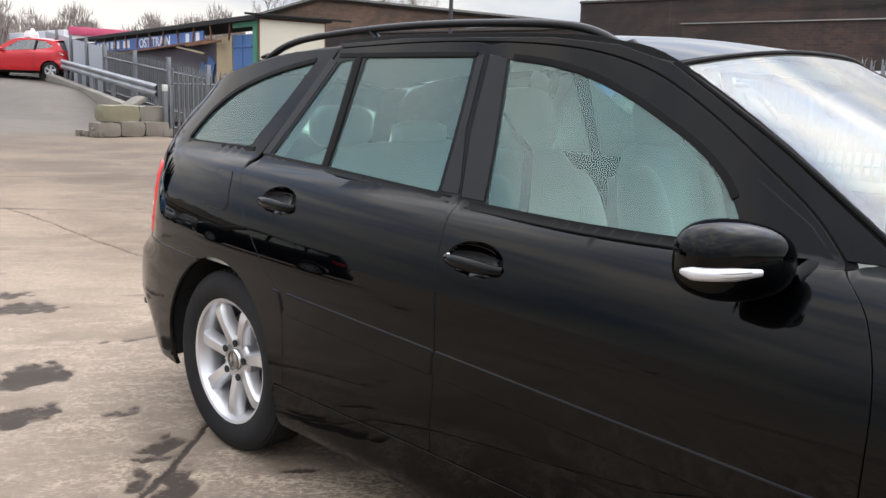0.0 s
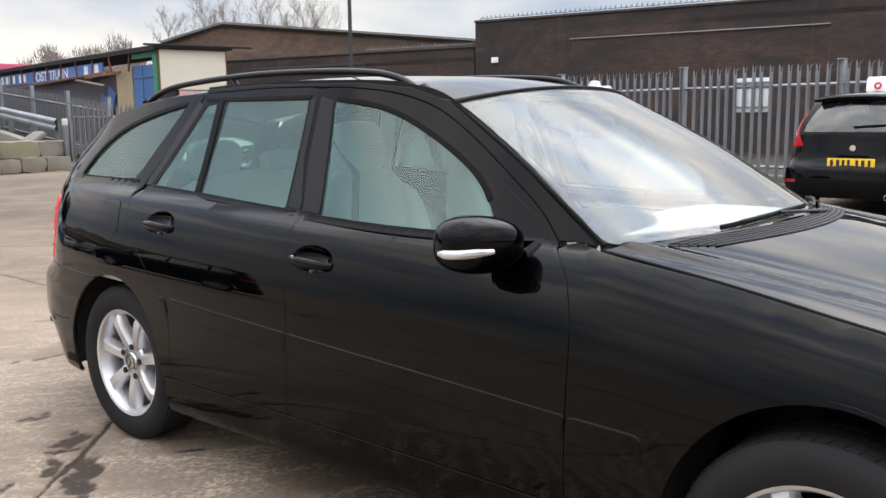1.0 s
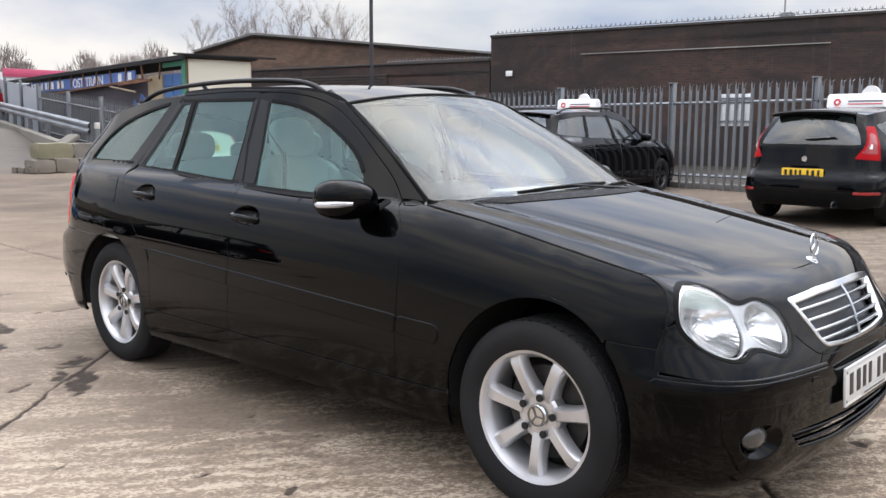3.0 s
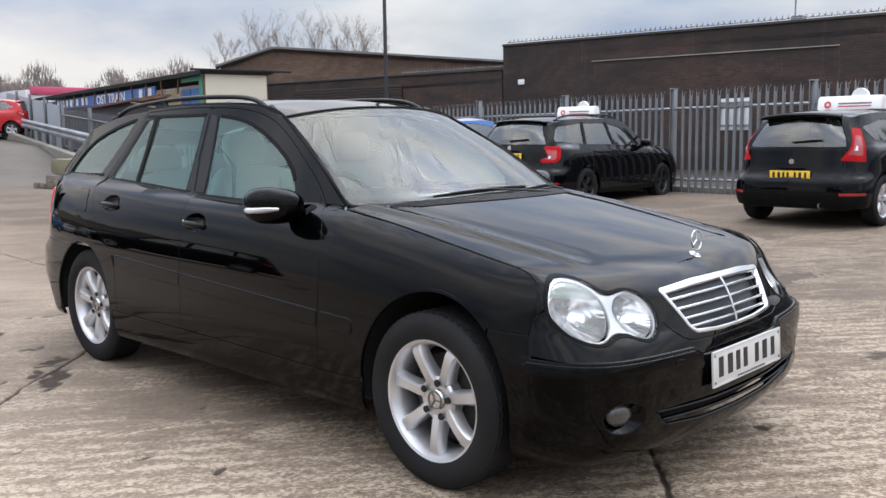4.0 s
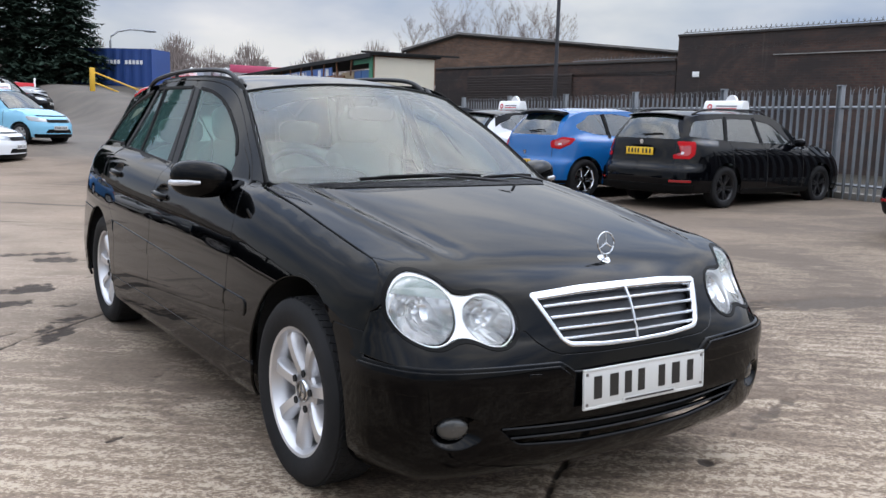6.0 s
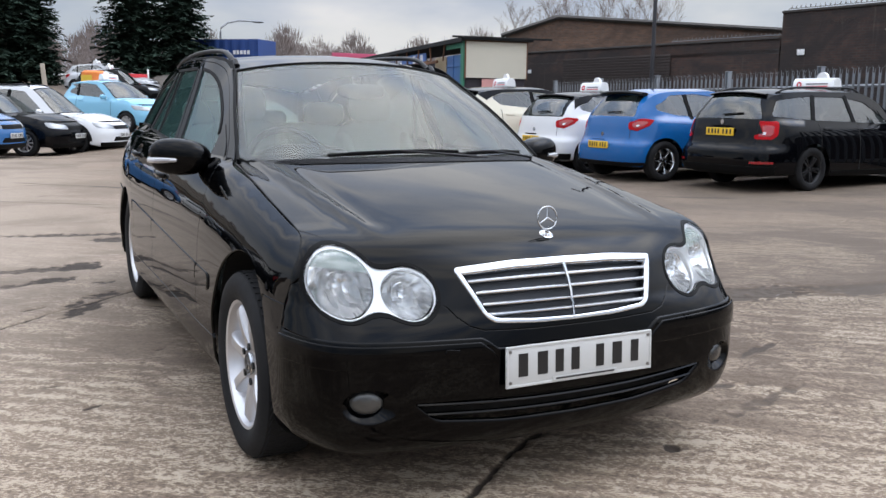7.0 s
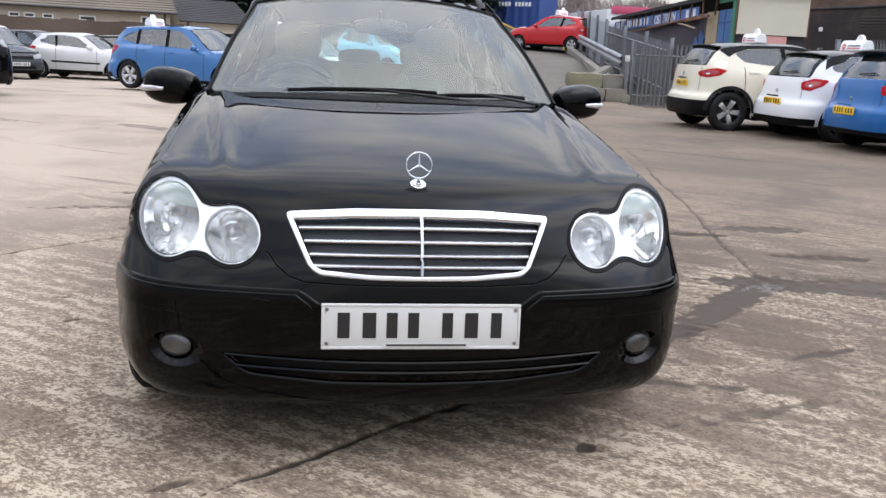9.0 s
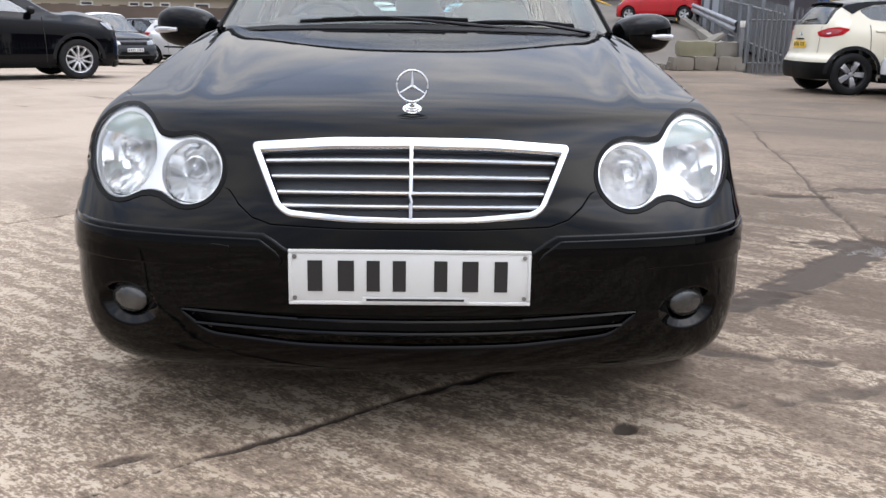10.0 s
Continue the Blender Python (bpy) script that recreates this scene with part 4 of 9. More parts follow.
def wiper(a0, a1, t0, pivot):
    w = thing("wiper", "", "")
    w.parent = estate
    w["label"] = "black windscreen wiper"
    line = [estate_screen(np.array([[a, t0 + 0.008 * math.sin((a - a0) / (a1 - a0) * math.pi) + 0.02 * (a - a0) / (a1 - a0)]]))[0] for a in np.linspace(a0, a1, 16)]
    bm = bmesh.new()
    tube(bm, [(p[0], p[1] - 0.008, p[2] + 0.007) for p in line], 0.005, 6, 1.5)
    part("wiper_blade", bm, SEAL, w)
    bm = bmesh.new()
    c = estate_screen(np.array([[pivot, 0.0]]))[0]
    m = line[8]
    tube(bm, [(c[0], c[1] - 0.03, c[2] + 0.002), ((c[0] + m[0]) / 2, (c[1] + m[1]) / 2 - 0.03, (c[2] + m[2]) / 2 + 0.008), (m[0], m[1] - 0.014, m[2] + 0.012)], [0.010, 0.008, 0.005], 8, 0.7)
    part("wiper_arm", bm, TRIM, w)
    bm = bmesh.new()
    tube(bm, [(p[0], p[1] - 0.011, p[2] + 0.013) for p in line[2:14]], 0.004, 6)
    part("wiper_bridge", bm, TRIM, w)


wiper(0.55, -0.25, 0.022, -0.42)
wiper(-0.22, -0.78, 0.015, -0.85)

# ---- roof, tailgate ----
roof = obj("roof", skin(estate_roof, [[(-0.985, 0.012), (0.985, 0.012), (0.985, 0.995), (-0.985, 0.995)]], step=0.06, scale=(0.54, 2.4), thick=0.01), estate, "", BLACK_PAINT)
for sgn in (1, -1):
    bm = bmesh.new()
    tube(bm, [tuple(estate_roof(np.array([[sgn * 0.995, t]]))[0] + [0, 0, -0.002]) for t in np.linspace(0.0, 0.97, 30)], 0.012, 8, 0.7)
    part("roof_gutter", bm, TRIM, roof)
    line, rad = [], []
    foot = [estate_roof(np.array([[sgn * 0.93, t]]))[0] for t in np.linspace(0.10, 0.82, 40)]
    for i, p in enumerate(foot):
        k = i / 39
        rise = 0.055 * (1 - (2 * abs(k - 0.5)) ** 7) * (1.0 - 0.15 * k) - 0.004
        line.append((p[0], p[1], p[2] + rise))
        rad.append(0.0145)
    bm = bmesh.new()
    tube(bm, line, rad, 12, 0.8)
    rail = part("roof_rail", bm, TRIM, estate, "satin black roof rail")
    for k in (0, 0.62, 1.0):
        i = int(k * 39)
        i0, i1 = max(0, i - 2), min(39, i + 3)
        bm = bmesh.new()
        tube(bm, [(foot[i][0], foot[i][1] - 0.05, foot[i][2] - 0.006), (foot[i][0], foot[i][1] - 0.015, foot[i][2] + 0.02), (line[i][0], foot[i][1] + 0.02, max(line[i][2], foot[i][2] + 0.012))], [0.015, 0.013, 0.012], 10, 0.6)
        part("rail_foot", bm, TRIM, rail)

tail_rail = SIDE(yz([(3.32, 1.262), (3.47, 1.13), (3.57, 0.98)]))
tail_strip = Strip((0, 0.5, 1), (3.48, 3.60, 3.68), (1.33, 1.17, 1.0), -tail_rail[:, 0], tail_rail[:, 1], tail_rail[:, 2], lambda u, t: u ** 2.6, lambda u, t: u ** 2.2)
tail_line, tail_in = [(-0.99, 0.01), (0.99, 0.01), (0.99, 0.99), (-0.99, 0.99)], round_poly([(-0.86, 0.12), (0.86, 0.12), (0.86, 0.92), (-0.86, 0.92)], 0.06)
gate = obj("tailgate", skin(tail_strip, [tail_line, tail_in], step=0.05, scale=(0.5, 0.4), thick=0.01), estate, "", BLACK_PAINT)
obj("rear_window", skin(tail_strip, [tail_in], step=0.06, scale=(0.5, 0.4), thick=0, lift=-0.004), gate, "", SIDE_GLASS)
obj("tailgate_lower", skin(SIDE, [[(SIDE.of_y(3.64), 0.64), (SIDE.length, 0.64), (SIDE.length, 1.0), (SIDE.of_y(3.64), 1.0)]], thick=0.01), gate, "", BLACK_PAINT)
obj("tailgate_lower", skin(mirrored(SIDE), [[(SIDE.of_y(3.64), 0.64), (SIDE.length, 0.64), (SIDE.length, 1.0), (SIDE.of_y(3.64), 1.0)]], thick=0.01), gate, "", BLACK_PAINT)
for surf in (SIDE, mirrored(SIDE)):
    tl = obj("tail_lamp", skin(surf, [yz(round_poly([(3.395, 0.945), (3.40, 0.80), (3.435, 0.668), (3.63, 0.668), (3.635, 0.95), (3.55, 0.945)], 0.02))], thick=0.02, lift=0.009, step=0.02, edge=0.006), estate, "ribbed red tail lamp", LAMP_RED)
    for z in (0.72, 0.775, 0.83, 0.885):
        obj("lamp_rib", skin(surf, [yz([(3.42, z), (3.63, z), (3.63, z + 0.012), (3.42, z + 0.012)])], thick=0.004, lift=0.012, step=0.02), tl, "pale ribbed lens", CLEAR_LENS if z == 0.775 else LAMP_RED)

# ---- bumpers ----
def bumper_top(s):
    k = np.clip((np.abs(s) - 0.27) / 0.06, 0, 1)
    return 0.484 + 0.036 * k * k * (3 - 2 * k) + 0.014 * np.clip(np.abs(s) / SIDE.of_y(-0.40), 0, 1)


s_arch = SIDE.of_y(-0.258)
half_line = [(s, float(bumper_top(s))) for s in np.linspace(0, SIDE.of_y(-0.424), 40)] + [(SIDE.of_y(-0.424), 0.604), (SIDE.of_y(-0.33), 0.603), (s_arch, 0.605)]
half_line += [(SIDE.of_y(y), z) for y, z in arc(0.0, 0.335, 0.355, 0.368, 137, 205, 16)]
half_line += [(SIDE.of_y(-0.36), 0.165), (SIDE.of_y(-0.52), 0.165), (SIDE.of_y(-0.66), 0.168), (0.30, 0.172), (0, 0.174)]
half_line = np.array(half_line)
bumper_line = np.concatenate([half_line[1:], (half_line[1:-1] * [-1, 1])[::-1]])
intake = round_poly([(-0.545, 0.355), (-0.30, 0.352), (0, 0.350), (0.30, 0.352), (0.545, 0.355), (0.47, 0.285), (0.25, 0.262), (0, 0.257), (-0.25, 0.262), (-0.47, 0.285)], 0.03)
FOG_GLASS = plain("fog_lamp_glass", (0.045, 0.045, 0.043), 0.16, 0.4, grain=70, vary=0.8, relief=0.3, Coat_Weight=0.5)
FOG_GREY = plain("fog_reflector_grey", (0.035, 0.035, 0.037), 0.35, 0.2, grain=30, vary=0.4, relief=0)
FOG_S = float(np.interp(0.655, SIDE.p[:200, 0], SIDE.s[:200]))
fogs = [np.array(oval(sg * FOG_S, 0.347, 0.085, 0.056)) for sg in (1, -1)]
bumper = obj("front_bumper", skin(SIDE, [bumper_line, intake] + fogs, step=0.02, thick=0.02, edge=0.006), estate, "glossy black front bumper", BLACK_PAINT)
obj("upper_bumper", skin(estate_hood, [apron_line], step=0.018, scale=(0.80, 1.2), thick=0.01, edge=0.003), bumper, "", BLACK_PAINT)
obj("intake_backing", skin(SIDE, [grow(intake, 0.02)], step=0.04, thick=0, lift=-0.06), bumper, "", DARK)
for z0, half in ((0.330, 0.52), (0.300, 0.49)):
    bm = bmesh.new()
    tube(bm, [tuple(SIDE(np.array([[s, z0 + 0.014 * (s / 0.5) ** 2]]))[0] + [0, 0.012, 0]) for s in np.linspace(-half, half, 33)], 0.010, 8, 0.55)
    part("intake_slat", bm, BLACK_PAINT, bumper)
for sg, fl in zip((1, -1), fogs):
    def cup(q, sg=sg):
        p = SIDE(q)
        r = np.sqrt(((q[:, 0] - sg * FOG_S) / 0.085) ** 2 + ((q[:, 1] - 0.347) / 0.056) ** 2)
        p[:, 1] += 0.055 * np.clip(1.25 * (1 - r), 0, 1)
        return p
    pocket = obj("fog_lamp_pocket", skin(cup, [fl], step=0.012, thick=0.002), bumper, "", BLACK_PAINT)
    c = SIDE(np.array([[sg * FOG_S, 0.352]]))[0]
    bm = bmesh.new()
    lathe(bm, [(0.001, -0.012), (0.02, -0.010), (0.034, -0.002), (0.038, 0.008)], 28, "Y")
    bmesh.ops.transform(bm, matrix=Matrix.Translation((c[0], c[1] + 0.024, c[2] + 0.002)) @ Matrix.Rotation(radians(-sg * 22), 4, "Z") @ Matrix.Diagonal((1.25, 0.7, 0.92, 1)), verts=bm.verts[:])
    fog = part("fog_lamp", bm, FOG_GLASS, bumper, "round clear fog lamp")
    bm = bmesh.new()
    lathe(bm, [(0.001, 0.02), (0.02, 0.012), (0.036, 0.004)], 28, "Y")
    bmesh.ops.transform(bm, matrix=Matrix.Translation((c[0], c[1] + 0.024, c[2] + 0.002)) @ Matrix.Rotation(radians(-sg * 22), 4, "Z") @ Matrix.Diagonal((1.25, 0.7, 0.92, 1)), verts=bm.verts[:])
    part("fog_reflector", bm, FOG_GREY, fog)
    s1 = float(SIDE.of_y(-0.40))
    strip = [(sg * v, float(bumper_top(v)) - 0.011) for v in np.linspace(0.335, s1 - 0.02, 24)] + [(sg * (s1 - 0.004), 0.512), (sg * (s1 - 0.004), 0.478), (sg * (s1 - 0.03), 0.462), (sg * 0.6, 0.455), (sg * 0.36, 0.452), (sg * 0.292, 0.456), (sg * 0.285, 0.470), (sg * 0.300, 0.488)]
    obj("bumper_moulding", skin(SIDE, [strip], step=0.02, thick=0.008, lift=0.005, edge=0.004), bumper, "", BLACK_PAINT)
obj("tow_cover", skin(SIDE, [round_poly([(0.40, 0.499), (0.44, 0.503), (0.445, 0.490), (0.40, 0.487)], 0.003)], step=0.01, thick=0.002, lift=0.0075), bumper, "", BLACK_PAINT)
rear_half = [(SIDE.of_y(y), z) for y, z in arc(2.712, 0.335, 0.350, 0.345, -18, 68, 14)] + [(SIDE.of_y(2.86), 0.655), (SIDE.of_y(3.2), 0.662), (SIDE.of_y(3.5), 0.66), (SIDE.of_y(3.64), 0.655), (SIDE.length, 0.635),
             (SIDE.length, 0.22), (SIDE.of_y(3.6), 0.22), (SIDE.of_y(3.3), 0.24)]
for surf in (SIDE, mirrored(SIDE)):
    obj("rear_bumper", skin(surf, [rear_half], thick=0.015, lift=0.004, edge=0.004), estate, "", BLACK_PAINT)


# ---- number plate: plain bars in place of its characters ----
def number_plate(parent, m, mat, wide=0.52, high=0.111):
    bm = bmesh.new()
    box(bm, (wide, 0.006, high), None, 0.0025)
    pl = part("number_plate", bm, mat, parent, "")
    pl.matrix_basis = m
    for k, w in ((-0.40, 0.10), (-0.27, 0.11), (-0.155, 0.09), (-0.045, 0.09), (0.13, 0.09), (0.255, 0.11), (0.385, 0.09)):
        bm = bmesh.new()
        box(bm, (wide * w * 0.62, 0.002, high * 0.62), Matrix.Translation((wide * k, -0.0035, high * 0.03)))
        part("plate_bar", bm, PLATE_INK, pl)
    return pl


pl = number_plate(estate, Matrix.Translation((0.0, -0.757, 0.440)) @ Matrix.Rotation(radians(-3), 4, "X"), PLATE_WHITE)
pl["label"] = "white number plate with plain black bars"
bm = bmesh.new()
for sx, sz, cx, cz in ((0.532, 0.008, 0, 0.0575), (0.532, 0.008, 0, -0.0575), (0.008, 0.107, 0.262, 0), (0.008, 0.107, -0.262, 0)):
    box(bm, (sx, 0.008, sz), Matrix.Translation((cx, -0.001, cz)), 0.002)
part("plate_frame", bm, PLATE_WHITE, pl)
bm = bmesh.new()
box(bm, (0.235, 0.002, 0.0125), Matrix.Translation((0.012, -0.0062, -0.0495)))
part("plate_footer", bm, PLATE_WHITE, pl)
bm = bmesh.new()
box(bm, (0.215, 0.001, 0.005), Matrix.Translation((0.012, -0.0076, -0.0495)))
part("footer_bar", bm, PLATE_INK, pl)
for x in (-0.252, 0.252):
    for z in (0.046, -0.046):
        bm = bmesh.new()
        cyl(bm, 0.005, 0.003, Matrix.Translation((x, -0.004, z)) @ Matrix.Rotation(math.pi / 2, 4, "X"), 12)
        part("plate_screw", bm, STEEL, pl)


# ---- door mirrors ----
def door_mirror(sgn):
    mi = thing("door_mirror", "", "")
    mi.parent = estate
    mi["label"] = "glossy black door mirror with clear indicator"
    c = Vector((sgn * 0.862, 0.862, 0.957))
    bm = bmesh.new()
    blob(bm, (0.245, 0.145, 0.150), None, 2.7, 40, 24)
    for v in bm.verts:
        k = v.co.x * -sgn / 0.1225
        v.co.z *= 1 - 0.12 * max(0, k)
        v.co.z += 0.012 * (1 - k) * 0.5
        if v.co.y > 0.02:
            v.co.y = 0.02 + (v.co.y - 0.02) * 0.35
        v.co.y += 0.018 * max(0, -k) * 0
    bmesh.ops.transform(bm, matrix=Matrix.Translation(c) @ Matrix.Rotation(radians(sgn * 22), 4, "Z"), verts=bm.verts[:])
    part("mirror_housing", bm, BLACK_PAINT, mi, smooth=180)
    mw = Matrix.Translation(c) @ Matrix.Rotation(radians(sgn * 22), 4, "Z")
    bm = bmesh.new()
    pts, rr = [], []
    for k in np.linspace(0.0, 1.0, 26):
        ang = radians(4 + 88 * (1 - k))
        x = sgn * 0.1225 * max(0.0, math.cos(ang)) ** (2 / 2.7)
        y = -0.0725 * abs(math.sin(ang)) ** (2 / 2.7)
        pts.append(mw @ Vector((x * 0.985, y * 0.97 - 0.002, -0.004 - 0.003 * math.cos(ang))))
        rr.append(0.007 + 0.0055 * min(1.0, 4 * k, 6 * (1 - k)))
    tube(bm, pts, rr, 10, 1.0)
    lens = part("indicator_strip", bm, STRIP_LENS, mi, "clear ribbed indicator strip")
    for dz in (-0.0035, 0.0035):
        bm = bmesh.new()
        tube(bm, [Vector(p) * 1.0 + Vector((sgn * 0.0095 * max(0.0, math.cos(i / 12)), -0.0095 * min(1.0, math.sin(i / 14 + 0.5)), dz)) for i, p in enumerate(pts)][2:-3], 0.0012, 5)
        part("lens_rib", bm, STEEL, lens)
    bm = bmesh.new()
    blob(bm, (0.17, 0.006, 0.11), Matrix.Translation(c + Vector((0, 0.045, 0.006))) @ Matrix.Rotation(radians(sgn * 22), 4, "Z"), 3.2)
    part("mirror_glass", bm, CHROME, mi, "mirror glass")
    bm = bmesh.new()
    a = Vector((sgn * 0.735, 0.80, 0.945))
    tube(bm, [c + Vector((-sgn * 0.085, 0.0, -0.03)), c + Vector((-sgn * 0.115, -0.005, -0.045)), a + Vector((0, -0.01, -0.03)), a + Vector((-sgn * 0.02, 0, -0.01))], [0.034, 0.036, 0.042, 0.05], 14, 0.8)
    part("mirror_foot", bm, BLACK_PAINT, mi)


door_mirror(-1)
door_mirror(1)
for d, surf in zip(f_doors, (SIDE, mirrored(SIDE))):
    obj("mirror_triangle", skin(surf, [yz([(0.735, 0.958), (0.80, 1.018), (0.93, 1.095), (0.935, 0.962)])], thick=0.004, lift=0.004), d, "", BLACK_PAINT)

# ---- wheels, arches, underbody ----
TYRE, RIM = 0.314, 0.221
for y, half in ((0.006, 0.757), (2.712, 0.718)):
    for sgn in (-1, 1):
        mm = Matrix.Translation((sgn * half, y, TYRE)) @ Matrix.Rotation(0 if sgn > 0 else math.pi, 4, "Z") @ Matrix.Rotation(radians(180 / 7), 4, "X")
        wheel((7, 0.040, 0.050, 0), TYRE, RIM, 0.205, ALLOY, estate, mm)
        bm = bmesh.new()
        rr = 0.365 if y > 1 else 0.372
        for j in range(24):
            a0, a1 = radians(-12 + 204 * j / 24), radians(-12 + 204 * (j + 1) / 24)
            q = [(sgn * x, y + rr * math.cos(a) * (0.99), 0.335 + rr * math.sin(a) * 1.02) for x, a in ((0.50, a0), (0.83, a0), (0.83, a1), (0.50, a1))]
            bm.faces.new([bm.verts.new(p) for p in q])
        bmesh.ops.remove_doubles(bm, verts=bm.verts[:], dist=1e-4)
        part("arch_liner", bm, DARK, estate)
bm = bmesh.new()
box(bm, (1.0, 4.1, 0.10), Matrix.Translation((0, 1.5, 0.27)), 0.03)
box(bm, (1.5, 1.85, 0.12), Matrix.Translation((0, 1.36, 0.26)), 0.03)
box(bm, (1.46, 0.10, 0.50), Matrix.Translation((0, 0.50, 0.55)), 0.01)
box(bm, (0.95, 0.5, 0.40), Matrix.Translation((0, -0.12, 0.45)), 0.05)
part("underbody", bm, DARK, estate, "dark underbody")

# ---- cabin ----
def seat(x, y, wide=0.50):
    s = thing("front_seat", "", "")
    s.parent = estate
    s["label"] = "grey leather seat"
    bm = bmesh.new()
    blob(bm, (wide, 0.52, 0.16), Matrix.Translation((x, y, 0.52)), 3.4)
    part("seat_cushion", bm, SEAT, s, smooth=180)
    back = Matrix.Translation((x, y + 0.30, 0.80)) @ Matrix.Rotation(radians(-16), 4, "X")
    bm = bmesh.new()
    blob(bm, (wide, 0.15, 0.62), back, 3.6)
    for sg in (-1, 1):
        blob(bm, (0.10, 0.19, 0.50), back @ Matrix.Translation((sg * wide * 0.40, -0.025, -0.02)), 2.8)
    part("seat_back", bm, SEAT, s, smooth=180)
    bm = bmesh.new()
    blob(bm, (wide * 0.54, 0.10, 0.19), Matrix.Translation((x, y + 0.375, 1.175)) @ Matrix.Rotation(radians(-10), 4, "X"), 3.2)
    part("headrest", bm, SEAT, s, smooth=180)
    for sg in (-1, 1):
        bm = bmesh.new()
        tube(bm, [(x + sg * 0.06, y + 0.365, 1.05), (x + sg * 0.06, y + 0.375, 1.13)], 0.006, 6)
        part("headrest_post", bm, CHROME, s)


for x in (-0.36, 0.36):
    seat(x, 1.43, 0.45)
bench = thing("rear_bench", "", "")
bench.parent = estate
bench["label"] = "grey leather rear bench"
bm = bmesh.new()
blob(bm, (1.26, 0.55, 0.18), Matrix.Translation((0, 2.25, 0.52)), 4)
part("bench_cushion", bm, SEAT, bench, smooth=180)
bm = bmesh.new()
blob(bm, (1.28, 0.16, 0.58), Matrix.Translation((0, 2.55, 0.78)) @ Matrix.Rotation(radians(-18), 4, "X"), 4)
part("bench_back", bm, SEAT, bench, smooth=180)
for x in (-0.38, 0.0, 0.38):
    bm = bmesh.new()
    blob(bm, (0.26, 0.09, 0.15 if x else 0.10), Matrix.Translation((x, 2.635, 1.12 if x else 1.09)), 3.2)
    part("headrest", bm, SEAT, bench, smooth=180)
bm = bmesh.new()
blob(bm, (1.36, 0.56, 0.24), Matrix.Translation((0, 0.66, 0.85)), 3.2, 40, 18)
dash = part("dashboard", bm, CABIN, estate, "pale grey dashboard", smooth=180)
bm = bmesh.new()
blob(bm, (0.40, 0.26, 0.12), Matrix.Translation((-0.36, 0.79, 0.955)), 2.6)
part("instrument_hood", bm, CABIN_DARK, dash, smooth=180)
bm = bmesh.new()
lean = Matrix.Translation((-0.36, 1.0, 0.90)) @ Matrix.Rotation(radians(-24), 4, "X")
tube(bm, [lean @ Vector((0.185 * math.cos(a), 0, 0.185 * math.sin(a))) for a in np.linspace(0, 2 * math.pi, 49)], 0.015, 10, caps=False)
blob(bm, (0.16, 0.05, 0.13), lean, 2.6)
for a in (0.15, math.pi - 0.15, -math.pi / 2):
    tube(bm, [lean @ Vector((0.06 * math.cos(a), 0, 0.06 * math.sin(a))), lean @ Vector((0.18 * math.cos(a), 0, 0.18 * math.sin(a)))], 0.017, 8, 0.5)
part("steering_wheel", bm, CABIN_DARK, estate, "dark steering wheel")
bm = bmesh.new()
box(bm, (0.24, 1.0, 0.25), Matrix.Translation((0, 1.3, 0.50)), 0.04)
part("centre_console", bm, CABIN, estate)
bm = bmesh.new()
box(bm, (1.40, 3.0, 0.03), Matrix.Translation((0, 2.05, 0.36)), 0.01)
box(bm, (1.24, 0.95, 0.03), Matrix.Translation((0, 3.12, 0.62)), 0.01)
part("cabin_floor", bm, CABIN_DARK, estate)
lining_line = [(-0.95, 0.03), (0.95, 0.03), (0.95, 0.97), (-0.95, 0.97)]
obj("headliner", skin(estate_roof, [lining_line], step=0.08, scale=(0.54, 2.4), thick=0, lift=-0.035), estate, "pale cloth headliner", LINING)
for surf in (SIDE, mirrored(SIDE)):
    obj("door_card", skin(surf, [yz([(0.65, 0.40), (0.70, 0.93), (1.0, 0.945), (2.25, 0.985), (2.30, 0.75), (2.26, 0.40)])], step=0.06, thick=0, lift=-0.065), estate, "grey door card", CABIN)
    obj("boot_lining", skin(surf, [yz([(2.35, 0.72), (2.60, 1.00), (3.42, 1.02), (3.45, 0.65), (2.45, 0.65)])], step=0.06, thick=0, lift=-0.05), estate, "", CABIN)
    for line in ([(1.68, 0.97), (1.745, 1.36)], [(2.66, 1.02), (2.48, 1.35)]):
        obj("inner_pillar", skin(surf, [yz(frame_strip(path2(line, 6), 0.09))], step=0.04, thick=0, lift=-0.035), estate, "", CABIN)
bm = bmesh.new()
blob(bm, (0.24, 0.03, 0.07), Matrix.Translation((0.0, 1.03, 1.245)), 3)
tube(bm, [(0, 1.03, 1.27), (0, 1.01, 1.312)], 0.008, 8)
part("rear_view_mirror", bm, CABIN_DARK, estate, "dark rear-view mirror", smooth=60)
for sgn in (-1, 1):
    bm = bmesh.new()
    tube(bm, [(sgn * 0.60, 1.72, 1.25), (sgn * 0.55, 1.62, 1.10), (sgn * 0.56, 1.64, 0.60)], 0.018, 6, 0.2)
    part("seat_belt", bm, CABIN_DARK, estate)
